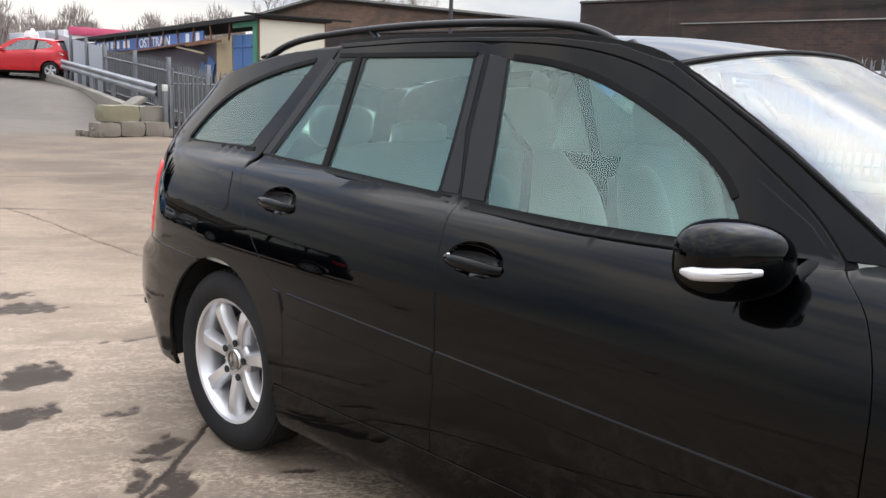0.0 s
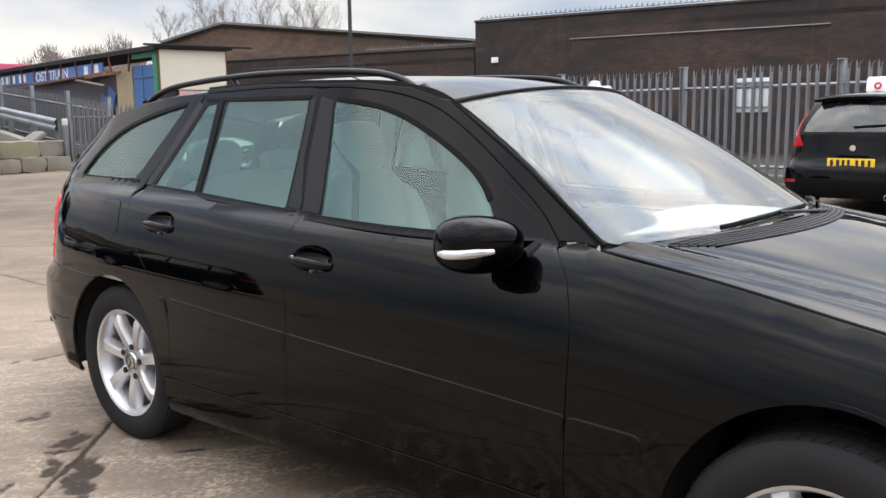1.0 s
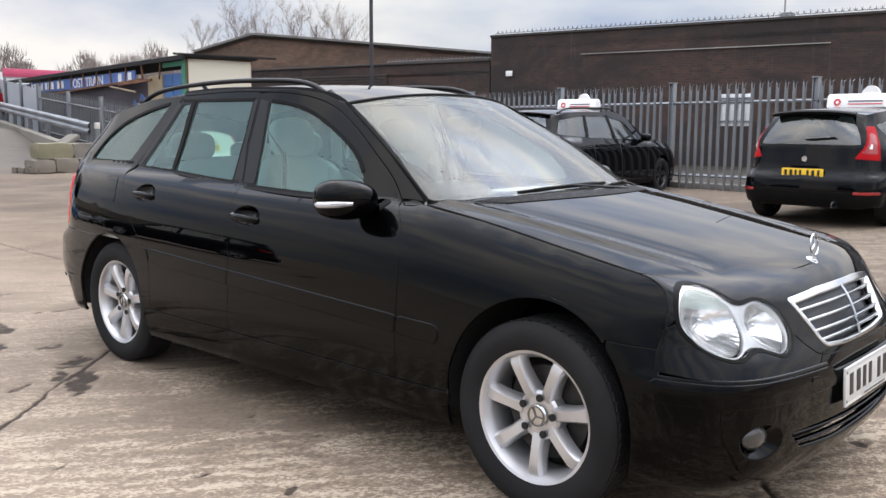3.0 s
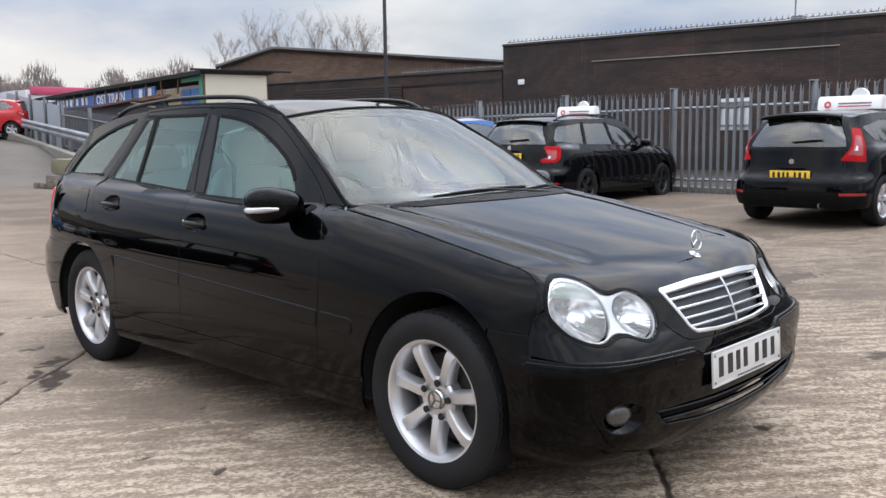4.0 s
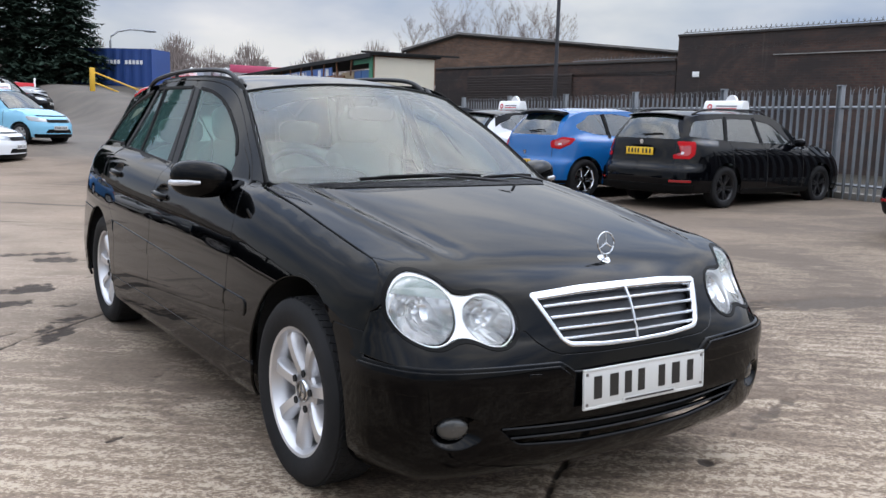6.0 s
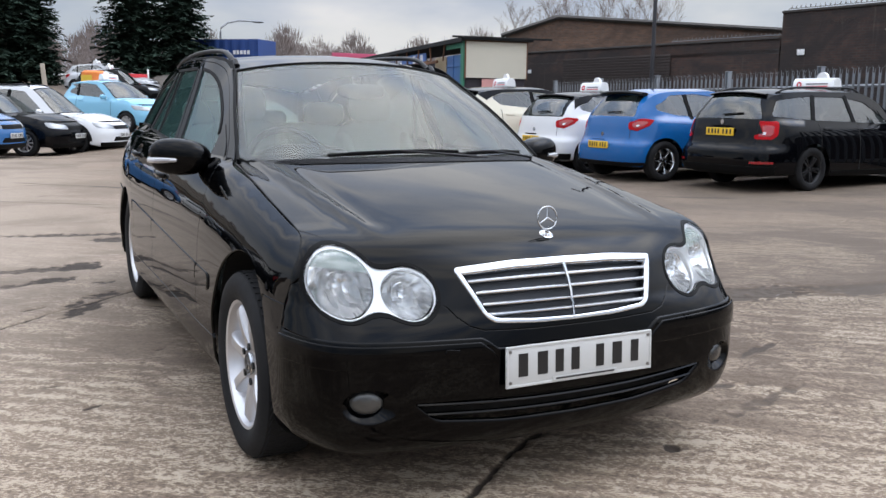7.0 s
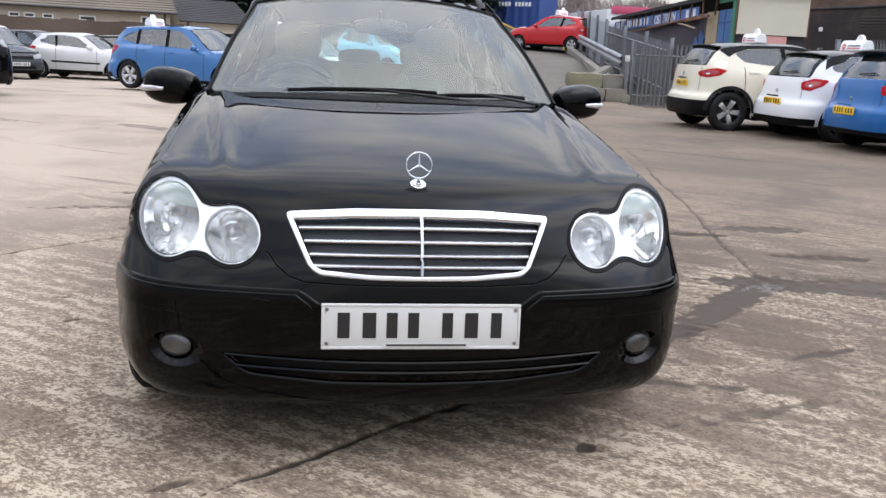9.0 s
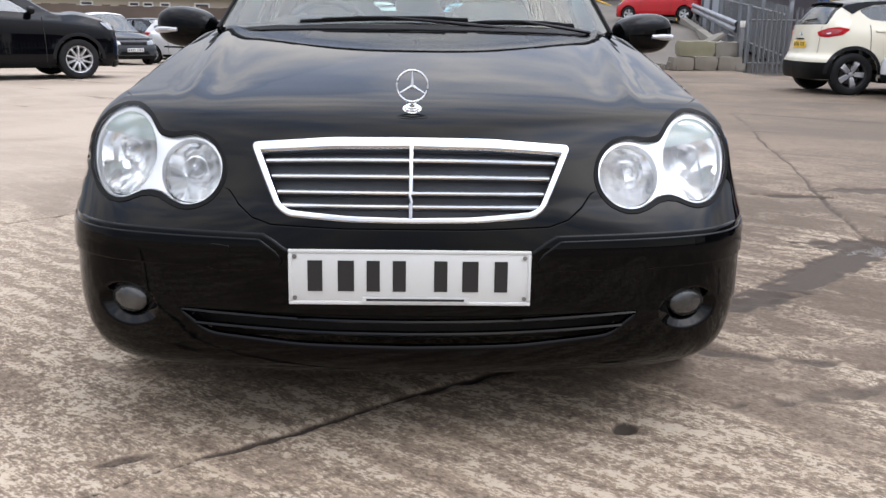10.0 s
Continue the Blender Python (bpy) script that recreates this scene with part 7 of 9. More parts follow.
def relief(x, y):
    """Depth of cracks, hollows and unevenness at points of the yard."""
    n1 = np.sin(x * 3.1 + 1.7 * np.sin(y * 1.3)) * np.cos(y * 2.7 + 1.1 * np.sin(x * 2.1)) * 0.5 + np.sin(x * 9.7 + 3 * np.sin(y * 4.1)) * np.sin(y * 8.3 + 2 * np.cos(x * 3.7)) * 0.3
    n2 = np.sin(x * 23 + 3 * np.sin(y * 11)) * np.sin(y * 29 + 2 * np.sin(x * 17)) * 0.5 + np.sin(x * 51 + 2 * np.sin(y * 37)) * np.sin(y * 47) * 0.3
    z = 0.0012 * n1 + 0.0007 * n2
    for (ax, ay), (bx, by), w, d in CRACKS:
        dx, dy = bx - ax, by - ay
        L = math.hypot(dx, dy)
        t = np.clip(((x - ax) * dx + (y - ay) * dy) / L ** 2, 0, 1)
        off = ((x - ax) * -dy + (y - ay) * dx) / L + 0.018 * np.sin(t * L * 2.1 + ax) + 0.007 * np.sin(t * L * 9 + ay) + 0.009 * n2 + 0.003 * np.sin(t * L * 43)
        over = np.hypot(x - ax - t * dx, y - ay - t * dy) - np.abs(((x - ax) * -dy + (y - ay) * dx) / L)
        wide = w * 0.72 * (1 + 0.7 * n1 + 0.9 * n2)
        z = z - d * np.exp(-(np.hypot(off, np.maximum(over, 0)) / np.maximum(wide, 0.004)) ** 2)
    for cx, cy, rx, ry, turn, d in HOLLOWS:
        c, s = math.cos(radians(turn)), math.sin(radians(turn))
        u, v = ((x - cx) * c + (y - cy) * s) / rx, (-(x - cx) * s + (y - cy) * c) / ry
        r = u * u + v * v + 0.75 * n1 + 1.0 * n2
        z = z - d * np.clip(1.25 - r, 0, 0.75) * (np.abs(u) < 2.2) * (np.abs(v) < 3.5)
    return z


def axis(stops):
    """Grid lines: pairs of (end, spacing) that follow each other."""
    out = [stops[0][0]]
    for (a, _), (b, d) in zip(stops, stops[1:]):
        n = max(1, int(round((b - a) / d)))
        out += list(a + (b - a) * (np.arange(n) + 1) / n)
    return np.array(out)


gx = axis([(-900, 0), (-120, 60), (-40, 8), (-12, 1.4), (-4.2, 0.13), (-3.0, 0.03), (3.4, 0.016), (6.0, 0.06), (17, 0.5), (60, 4), (120, 15), (900, 78)])
gy = axis([(-900, 0), (-120, 60), (-30, 9), (-8, 1.4), (-4.0, 0.13), (-2.6, 0.03), (3.2, 0.016), (9.6, 0.05), (20.4, 0.3), (22, 0.1), (60, 1.0), (120, 6), (900, 78)])
X, Y = np.meshgrid(gx, gy)
near = np.clip((11.5 - Y) / 2, 0, 1) * np.clip((7 - np.abs(X - 0.5)) / 1.5, 0, 1)
Z = ground_z(X, Y) + relief(X, Y) * near
nx, ny = len(gx), len(gy)
i = (np.arange(ny - 1)[:, None] * nx + np.arange(nx - 1)[None]).ravel()
me = bpy.data.meshes.new("ground")
faces = np.stack([i, i + 1, i + nx + 1, i + nx], 1)
me.vertices.add(nx * ny)
me.vertices.foreach_set("co", np.stack([X, Y, Z], -1).astype(np.float32).ravel())
me.loops.add(faces.size)
me.loops.foreach_set("vertex_index", faces.astype(np.int32).ravel())
me.polygons.add(len(faces))
me.polygons.foreach_set("loop_start", (np.arange(len(faces)) * 4).astype(np.int32))
me.update(calc_edges=True)
me.validate()
me.shade_smooth()
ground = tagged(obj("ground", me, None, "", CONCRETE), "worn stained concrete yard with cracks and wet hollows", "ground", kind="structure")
# ---- fences ----
GALV = plain("galvanised_steel", (0.205, 0.217, 0.23), 0.5, 0.5, grain=14, vary=0.35, relief=0.15)
GALV_DARK = plain("weathered_steel", (0.13, 0.134, 0.138), 0.6, 0.3, grain=10, vary=0.4, relief=0.15)
RUST = plain("rusty_steel", (0.16, 0.075, 0.04), 0.8, 0.2, grain=18, vary=0.5, relief=0.3)


def pale_mesh(h):
    """A corrugated pale with a three-pointed top."""
    bm = bmesh.new()
    prof = [(-0.034, 0.010), (-0.020, 0.010), (-0.010, -0.012), (0.010, -0.012), (0.020, 0.010), (0.034, 0.010)]
    lo = [bm.verts.new((x, y, 0.06)) for x, y in prof]
    mid = [bm.verts.new((x, y, h - 0.14)) for x, y in prof]
    for j in range(5):
        bm.faces.new((lo[j], lo[j + 1], mid[j + 1], mid[j]))
    for j, (dx, dy, dz) in zip((0, 2, 4), ((-0.018, 0.055, -0.02), (0, -0.035, 0.0), (0.018, 0.055, -0.02))):
        c = (mid[j].co + mid[j + 1].co) / 2
        k0 = bm.verts.new(mid[j].co * 0.72 + c * 0.28 + Vector((0, 0, 0.07)))
        k1 = bm.verts.new(mid[j + 1].co * 0.72 + c * 0.28 + Vector((0, 0, 0.07)))
        tip = bm.verts.new(c + Vector((dx, dy, 0.14 + dz)))
        bm.faces.new((mid[j], mid[j + 1], k1, k0))
        bm.faces.new((k0, k1, tip))
    me = bpy.data.meshes.new("pale")
    bm.to_mesh(me)
    bm.free()
    return me


def palisade(name, label, a, b, h, bay, mat, pitch=0.155, za=None, zb=None, post_mat=None):
    """A palisade fence from a to b: posts, two rails in each bay and pales."""
    f = thing(name, label, "fence", None, "", "")
    a, b = Vector((*a, gz(*a) if za is None else za)), Vector((*b, gz(*b) if zb is None else zb))
    L = (b - a).to_2d().length
    d = (b - a) / L
    side = Vector((-d.y, d.x, 0))
    ang = math.atan2(d.y, d.x)
    pm = pale_mesh(h)
    pm.materials.append(mat)
    n = max(1, int(round(L / bay)))
    for k in range(n + 1):
        p = a + d * (L * k / n)
        bm = bmesh.new()
        for q, sx in ((-0.045, 0.012), (0.045, 0.012)):
            box(bm, (sx, 0.10, h + 0.02), Matrix.Translation((q, 0, h / 2)), 0.003)
        box(bm, (0.09, 0.012, h + 0.02), Matrix.Translation((0, 0, h / 2)), 0.003)
        box(bm, (0.12, 0.12, 0.02), Matrix.Translation((0, 0, h + 0.01)), 0.004)
        o = part("post", bm, post_mat or GALV, f)
        o.matrix_basis = Matrix.Translation(p + side * 0.03) @ Matrix.Rotation(ang, 4, "Z")
    for k in range(n):
        p, q = a + d * (L * k / n), a + d * (L * (k + 1) / n)
        for z in (0.32, h - 0.36):
            bm = bmesh.new()
            tube(bm, [p + Vector((0, 0, z)) + side * 0.035, q + Vector((0, 0, z)) + side * 0.035], 0.028, 4)
            part("rail", bm, mat, f)
    m = int(L / pitch)
    for k in range(m):
        s = (k + 0.5) * L / m
        if abs((s / (L / n)) % 1 - 0.5) > 0.47:
            continue
        p = a + d * s
        o = new("pale", pm)
        o.parent = f
        o.matrix_basis = Matrix.Translation(p + Vector((0, 0, random.uniform(-0.012, 0.012)))) @ Matrix.Rotation(ang, 4, "Z") @ Matrix.Rotation(random.uniform(-0.008, 0.008), 4, "Y")
    return f


FX = lambda y: 11.95 + 0.125 * (y - 3.75)
palisade("palisade_fence", "grey galvanised palisade fence with pointed pales", (FX(20.25), 20.25), (FX(-7.25), -7.25), 2.0, 2.75, GALV)
palisade("palisade_fence", "weathered grey palisade fence beside the drive", (8.35, 20.55), (13.6, 20.35), 1.75, 2.6, GALV_DARK, 0.125)
palisade("palisade_fence", "weathered palisade fence climbing beside the drive", (9.5, 20.75), (10.05, 28.0), 1.72, 2.4, GALV_DARK, 0.13, 0.05, 0.70)
# sheet cladding behind the upper drive fence
SHEET = plain("grey_sheet", (0.34, 0.36, 0.39), 0.55, 0.2, grain=3, vary=0.2, relief=0.05)
sheet = thing("sheet_fence", "grey profiled sheet fence on posts", "fence")
for k in range(4):
    a, b = Vector((10.06 + 0.34 * k, 28.05 + 2.1 * k, 0.72 + 0.21 * k)), Vector((10.06 + 0.34 * (k + 1), 28.05 + 2.1 * (k + 1), 0.72 + 0.21 * (k + 1)))
    bm = bmesh.new()
    vs = []
    for j in range(33):
        p = a + (b - a) * j / 32
        o = 0.015 if j % 2 else -0.015
        vs.append((bm.verts.new(p + Vector((o, 0, 0.1))), bm.verts.new(p + Vector((o, 0, 1.62)))))
    for u, w in zip(vs, vs[1:]):
        bm.faces.new((u[0], w[0], w[1], u[1]))
    part("fence_sheet", bm, SHEET, sheet, smooth=0)
    bm = bmesh.new()
    box(bm, (0.08, 0.08, 2.0), Matrix.Translation(a + Vector((-0.06, 0, 0.78))), 0.005)
    part("post", bm, GALV_DARK, sheet)

# plain notice on the fence
sign = thing("fence_notice", "blank grey metal notice fixed to the palisade fence", "sign")
bm = bmesh.new()
box(bm, (0.02, 0.58, 0.56), Matrix.Translation((FX(5.2) + 0.055, 5.2, 1.52)) @ Matrix.Rotation(-0.125, 4, "Z"), 0.004)
part("notice_plate", bm, plain("notice_grey", (0.78, 0.79, 0.80), 0.6, 0.0, grain=6), sign)
for z in (1.32, 1.72):
    bm = bmesh.new()
    box(bm, (0.03, 0.66, 0.03), Matrix.Translation((FX(5.2) + 0.035, 5.2, z)) @ Matrix.Rotation(-0.125, 4, "Z"))
    part("fixing_strip", bm, GALV, sign)
# low kerb under the fence
bm = bmesh.new()
box(bm, (0.22, 27.5, 0.16), Matrix.Translation((FX(6.5) + 0.12, 6.5, 0.12)) @ Matrix.Rotation(-0.124, 4, "Z"), 0.02)
tagged(part("kerb", bm, plain("kerb_concrete", (0.13, 0.12, 0.105), 0.85, grain=20, vary=0.3), None), "concrete strip under the fence", "kerb", kind="structure")


# ---- brick buildings ----
def brick(name, c1, c2, mortar, dark=0.5):
    m = Mat(name, c1, 0.85)
    b = m.node("ShaderNodeTexBrick", Scale=1.0, Mortar_Size=0.010, Bias=0.0, Brick_Width=0.225, Row_Height=0.075)
    b.inputs["Color1"].default_value, b.inputs["Color2"].default_value, b.inputs["Mortar"].default_value = (*c1, 1), (*c2, 1), (*mortar, 1)
    sw = m.node("ShaderNodeSeparateXYZ")
    m.link(m.co, sw.inputs[0])
    add = m.node("ShaderNodeMath")
    m.link(sw.outputs[0], add.inputs[0])
    m.link(sw.outputs[1], add.inputs[1])
    cb = m.node("ShaderNodeCombineXYZ")
    m.link(add.outputs[0], cb.inputs[0])
    m.link(sw.outputs[2], cb.inputs[1])
    m.link(cb.outputs[0], b.inputs["Vector"])
    soot = m.noise(0.42, 8, 0.68, (1, 1, 1.6), 0.8)
    col = m.mix(m.ramp(soot, 0.40, 0.58, (0.1, 0.1, 0.1), (dark,) * 3), b.outputs["Color"], (0.022, 0.018, 0.017))
    streak = m.noise(1.6, 5, 0.6, (3.0, 3.0, 0.25))
    col = m.mix(m.ramp(streak, 0.58, 0.72, (0, 0, 0), (0.35,) * 3), col, (0.12, 0.10, 0.085))
    m.colour(col)
    m.bump(b.outputs["Fac"], -0.4, 0.01)
    return m.m


DARK_BRICK = brick("sooty_brick", (0.088, 0.042, 0.029), (0.047, 0.026, 0.021), (0.064, 0.053, 0.045), 0.86)
RED_BRICK = brick("brown_brick", (0.21, 0.110, 0.064), (0.135, 0.070, 0.044), (0.15, 0.128, 0.105), 0.55)
COPING = plain("coping_stone", (0.050, 0.045, 0.041), 0.85, grain=10, vary=0.3)
ROOF_FELT = plain("roof_felt", (0.10, 0.10, 0.10), 0.9, grain=8, vary=0.3)


def block(name, label, category, corners, z0, z1, mat, thick=0.35, roof_z=None, coping=True):
    """A building on a ground plan: a wall of some thickness along each side, coping stones and a flat roof."""
    b = thing(name, label, category)
    n = len(corners)
    for k in range(n):
        a, c = Vector((*corners[k], 0)), Vector((*corners[(k + 1) % n], 0))
        d = (c - a)
        L = d.length
        ang = math.atan2(d.y, d.x)
        bm = bmesh.new()
        box(bm, (L - 0.004, thick, z1 - z0), Matrix.Translation((L / 2, -thick / 2, (z1 - z0) / 2)))
        o = part("wall", bm, mat, b, smooth=0)
        o.matrix_basis = Matrix.Translation((a.x, a.y, z0)) @ Matrix.Rotation(ang, 4, "Z")
        if coping:
            bm = bmesh.new()
            box(bm, (L - 0.012, thick + 0.10, 0.07), Matrix.Translation((L / 2, -thick / 2, z1 - z0 + 0.035)), 0.008, 1)
            o = part("coping", bm, COPING, b)
            o.matrix_basis = Matrix.Translation((a.x, a.y, z0)) @ Matrix.Rotation(ang, 4, "Z")
    bm = bmesh.new()
    f = bm.faces.new([bm.verts.new((x, y, (roof_z or z1 - 0.3))) for x, y in corners])
    g = bmesh.ops.extrude_face_region(bm, geom=[f])
    bmesh.ops.translate(bm, verts=[v for v in g["geom"] if isinstance(v, bmesh.types.BMVert)], vec=(0, 0, -0.15))
    bmesh.ops.recalc_face_normals(bm, faces=bm.faces[:])
    part("flat_roof", bm, ROOF_FELT, b, smooth=0)
    return b


WX = lambda y: 20.46 + 0.122 * (17.48 - y)
tall_block = block("brick_building", "tall sooty brown brick building with spiked parapet", "building", [(WX(17.48), 17.48), (WX(5.6), 5.6), (WX(5.6) + 14, 7.2), (WX(17.48) + 14, 19.2)][::-1], 0.0, 4.12, DARK_BRICK)
low_block = block("brick_building", "low sooty brick building with a flat roof", "building", [(WX(31.5), 31.5), (WX(17.52), 17.52), (WX(17.5) + 12, 19.0), (WX(31.5) + 12, 33.2)][::-1], 0.0, 3.36, DARK_BRICK)
block("brick_building", "lower brick building beside the tall one", "building", [(WX(5.5) + 1.2, 5.5), (WX(-12) + 1.2, -12), (WX(-12) + 14, -10.5), (WX(5.5) + 14, 7.0)][::-1], 0.0, 3.75, DARK_BRICK)
PALE_COURSE = plain("pale_string_course", (0.26, 0.25, 0.23), 0.85, grain=6, vary=0.6)
# a string course, a lighter panel and a roller shutter on the fronts
for y0, y1, z, h, nm, mt, own in ((14.2, 6.9, 3.44, 0.028, "string_course", PALE_COURSE, tall_block),):
    bm = bmesh.new()
    box(bm, (0.05, y0 - y1, h), Matrix.Translation((WX((y0 + y1) / 2) - 0.02, (y0 + y1) / 2, z)) @ Matrix.Rotation(0.1214, 4, "Z"))
    part(nm, bm, mt, own)
shutter = thing("roller_shutter", "", "")
shutter.parent = low_block
shutter["label"] = "dark brown roller shutter"
SHUTTER = plain("shutter_brown", (0.045, 0.034, 0.03), 0.6, 0.3, grain=8, vary=0.3)
for k in range(26):
    bm = bmesh.new()
    box(bm, (0.04, 5.6, 0.085), Matrix.Translation((WX(24.6) - 0.05, 24.6, 0.5 + 0.1 * k)) @ Matrix.Rotation(0.1214, 4, "Z"), 0.01, 1)
    part("slat", bm, SHUTTER, shutter, smooth=0)
bm = bmesh.new()
box(bm, (0.03, 0.24, 0.17), Matrix.Translation((WX(16.75) - 0.03, 16.75, 2.92)) @ Matrix.Rotation(0.1214, 4, "Z"), 0.004)
tagged(part("wall_notice", bm, SIGN_WHITE, None), "small white notice on the brick wall", "sign")
bm = bmesh.new()
box(bm, (0.03, 0.20, 0.15), Matrix.Translation((WX(29.5) - 0.03, 29.5, 2.62)) @ Matrix.Rotation(0.1214, 4, "Z"), 0.004)
tagged(part("wall_notice", bm, SIGN_WHITE, None), "small white notice on the low brick wall", "sign")


def spikes(label, a, b, z, step=0.16):
    """A rail with anti-climb spikes along a parapet."""
    s = thing("spiked_rail", label, "railing")
    a, b = Vector((*a, z)), Vector((*b, z))
    bm = bmesh.new()
    tube(bm, [a + Vector((0, 0, 0.06)), b + Vector((0, 0, 0.06))], 0.012, 5)
    part("rail", bm, GALV, s)
    bm = bmesh.new()
    n = int((b - a).length / step)
    for k in range(n):
        p = a + (b - a) * (k + 0.5) / n
        for j in range(3):
            t = random.uniform(-0.5, 0.5) + (j - 1) * 0.9
            q = Vector((math.sin(t) * 0.5, math.sin(t) * 0.8, math.cos(t))) * 0.11
            tube(bm, [p + Vector((0, 0, 0.06)), p + Vector((0, 0, 0.06)) + q], [0.013, 0.004], 3)
    o = part("spike", bm, GALV_DARK, s, smooth=0)
    o["kind"] = "stuff"
    n = max(2, int((b - a).length / 2.5))
    for k in range(n + 1):
        p = a + (b - a) * k / n
        bm = bmesh.new()
        tube(bm, [p - Vector((0, 0, 0.02)), p + Vector((0, 0, 0.07))], 0.012, 5)
        part("bracket", bm, GALV_DARK, s)
    return s


spikes("galvanised anti-climb spikes along the brick parapet", (WX(17.4) + 0.15, 17.4), (WX(5.7) + 0.15, 5.7), 4.19)
spikes("galvanised anti-climb spikes on the low brick roof", (WX(22) + 0.15, 22), (WX(17.6) + 0.15, 17.6), 3.43)
spikes("galvanised anti-climb spikes on the side building", (WX(5.4) + 1.35, 5.4), (WX(-8) + 1.35, -8), 3.82)
mast = thing("chimney_flue", "grey box flue with a thin mast on the brick roof", "flue", Matrix.Translation((WX(8.9) + 3.0, 9.2, 3.8)))
bm = bmesh.new()
box(bm, (0.34, 0.34, 0.85), Matrix.Translation((0, 0, 0.42)), 0.02)
part("flue_box", bm, GALV_DARK, mast)
bm = bmesh.new()
tube(bm, [(0, 0.1, 0.8), (0, 0.1, 3.6)], 0.025, 8)
part("mast_pole", bm, GALV, mast)

# the brick shed behind, with a shallow gable
shed = thing("brick_shed", "brown brick industrial shed with a shallow gable", "building")
A, B = Vector((26.4, 44.0, 0)), Vector((44.0, 30.2, 0))
d = (B - A)
L = d.length
ang = math.atan2(d.y, d.x)
bm = bmesh.new()
vs = [bm.verts.new(p) for p in ((0, 0, 0), (L, 0, 0), (L, 0, 5.15), (3.1, 0, 6.28), (0, 0, 5.35))]
f = bm.faces.new(vs)
g = bmesh.ops.extrude_face_region(bm, geom=[f])
bmesh.ops.translate(bm, verts=[v for v in g["geom"] if isinstance(v, bmesh.types.BMVert)], vec=(0, 12, 0))
bmesh.ops.recalc_face_normals(bm, faces=bm.faces[:])
w = part("wall", bm, RED_BRICK, shed, smooth=0)
w.matrix_basis = Matrix.Translation(A) @ Matrix.Rotation(ang, 4, "Z")
for p, q in (((-0.25, -0.15, 5.29), (3.1, -0.15, 6.36)), ((3.1, -0.15, 6.36), (L + 0.2, -0.15, 5.21))):
    bm = bmesh.new()
    tube(bm, [p, q], 0.13, 4)
    o = part("roof_edge", bm, COPING, shed)
    o.matrix_basis = w.matrix_basis.copy()

# ---- lighting pole, street lamp ----
pole = thing("lighting_pole", "tall dark metal lighting pole", "pole", Matrix.Translation((18.9, 21.6, 0.0)))
bm = bmesh.new()
tube(bm, [(0, 0, 0), (0, 0, 1.2), (0, 0, 9.5)], [0.085, 0.075, 0.055], 12)
part("pole_shaft", bm, plain("dark_pole", (0.04, 0.04, 0.045), 0.5, 0.3, grain=10), pole)
bm = bmesh.new()
tube(bm, [(0, 0, 9.4), (-0.5, -0.3, 9.55)], 0.03, 8)
box(bm, (0.5, 0.25, 0.14), Matrix.Translation((-0.7, -0.4, 9.58)), 0.03)
part("floodlight", bm, GALV_DARK, pole)
lampst = thing("street_lamp", "grey street lamp with a curved arm", "lamp", Matrix.Translation((13.3, 60.5, gz(13.3, 60.5) - 0.1)))
bm = bmesh.new()
tube(bm, [(0, 0, 0), (0, 0, 3.0), (0.05, 0, 3.3), (0.5, 0, 3.65), (1.3, 0, 3.85), (2.3, -0.1, 3.85)], [0.09, 0.07, 0.06, 0.055, 0.05, 0.045], 8)
part("lamp_post", bm, GALV, lampst)
bm = bmesh.new()
blob(bm, (0.9, 0.3, 0.16), Matrix.Translation((2.6, -0.1, 3.83)), 2.6, 12, 8)
part("lamp_head", bm, GALV, lampst)

# ---- fairground trailer ----
trailer = thing("fairground_trailer", "worn fairground trailer with a white end panel and painted side", "trailer")
CREAM_PANEL = plain("cream_panel", (0.60, 0.555, 0.45), 0.6, grain=2.5, vary=0.12)
GREEN = plain("green_paint_old", (0.04, 0.20, 0.12), 0.5, grain=6)
BLUE_OLD = plain("blue_paint_old", (0.045, 0.12, 0.28), 0.5, grain=5, vary=0.4)
TAN = plain("tan_board", (0.30, 0.23, 0.14), 0.7, grain=5, vary=0.3)
PINK = plain("pink_panel", (0.62, 0.30, 0.27), 0.6, grain=4)
NIGHT = plain("dark_mural", (0.035, 0.028, 0.035), 0.6, grain=1.6, vary=0.8)
MURAL_BLUE = plain("mural_blue", (0.035, 0.09, 0.22), 0.6, grain=1.2, vary=0.6)
TC, TE = Vector((12.16, 22.6, 0)), Vector((14.2, 22.252, 0))
ex = (TE - TC).normalized()
ey = Vector((-ex.y, ex.x, 0))
TM = Matrix((( ex.x, ey.x, 0, TC.x), (ex.y, ey.y, 0, TC.y), (0, 0, 1, 0), (0, 0, 0, 1)))


def tpart(name, mat, boxes, label="", bevel=0.006, rot=None):
    bm = bmesh.new()
    for size, at in boxes:
        box(bm, size, Matrix.Translation(at) @ (rot or Matrix()), bevel, 1)
    o = part(name, bm, mat, trailer, label, smooth=0)
    o.matrix_basis = TM.copy()
    return o


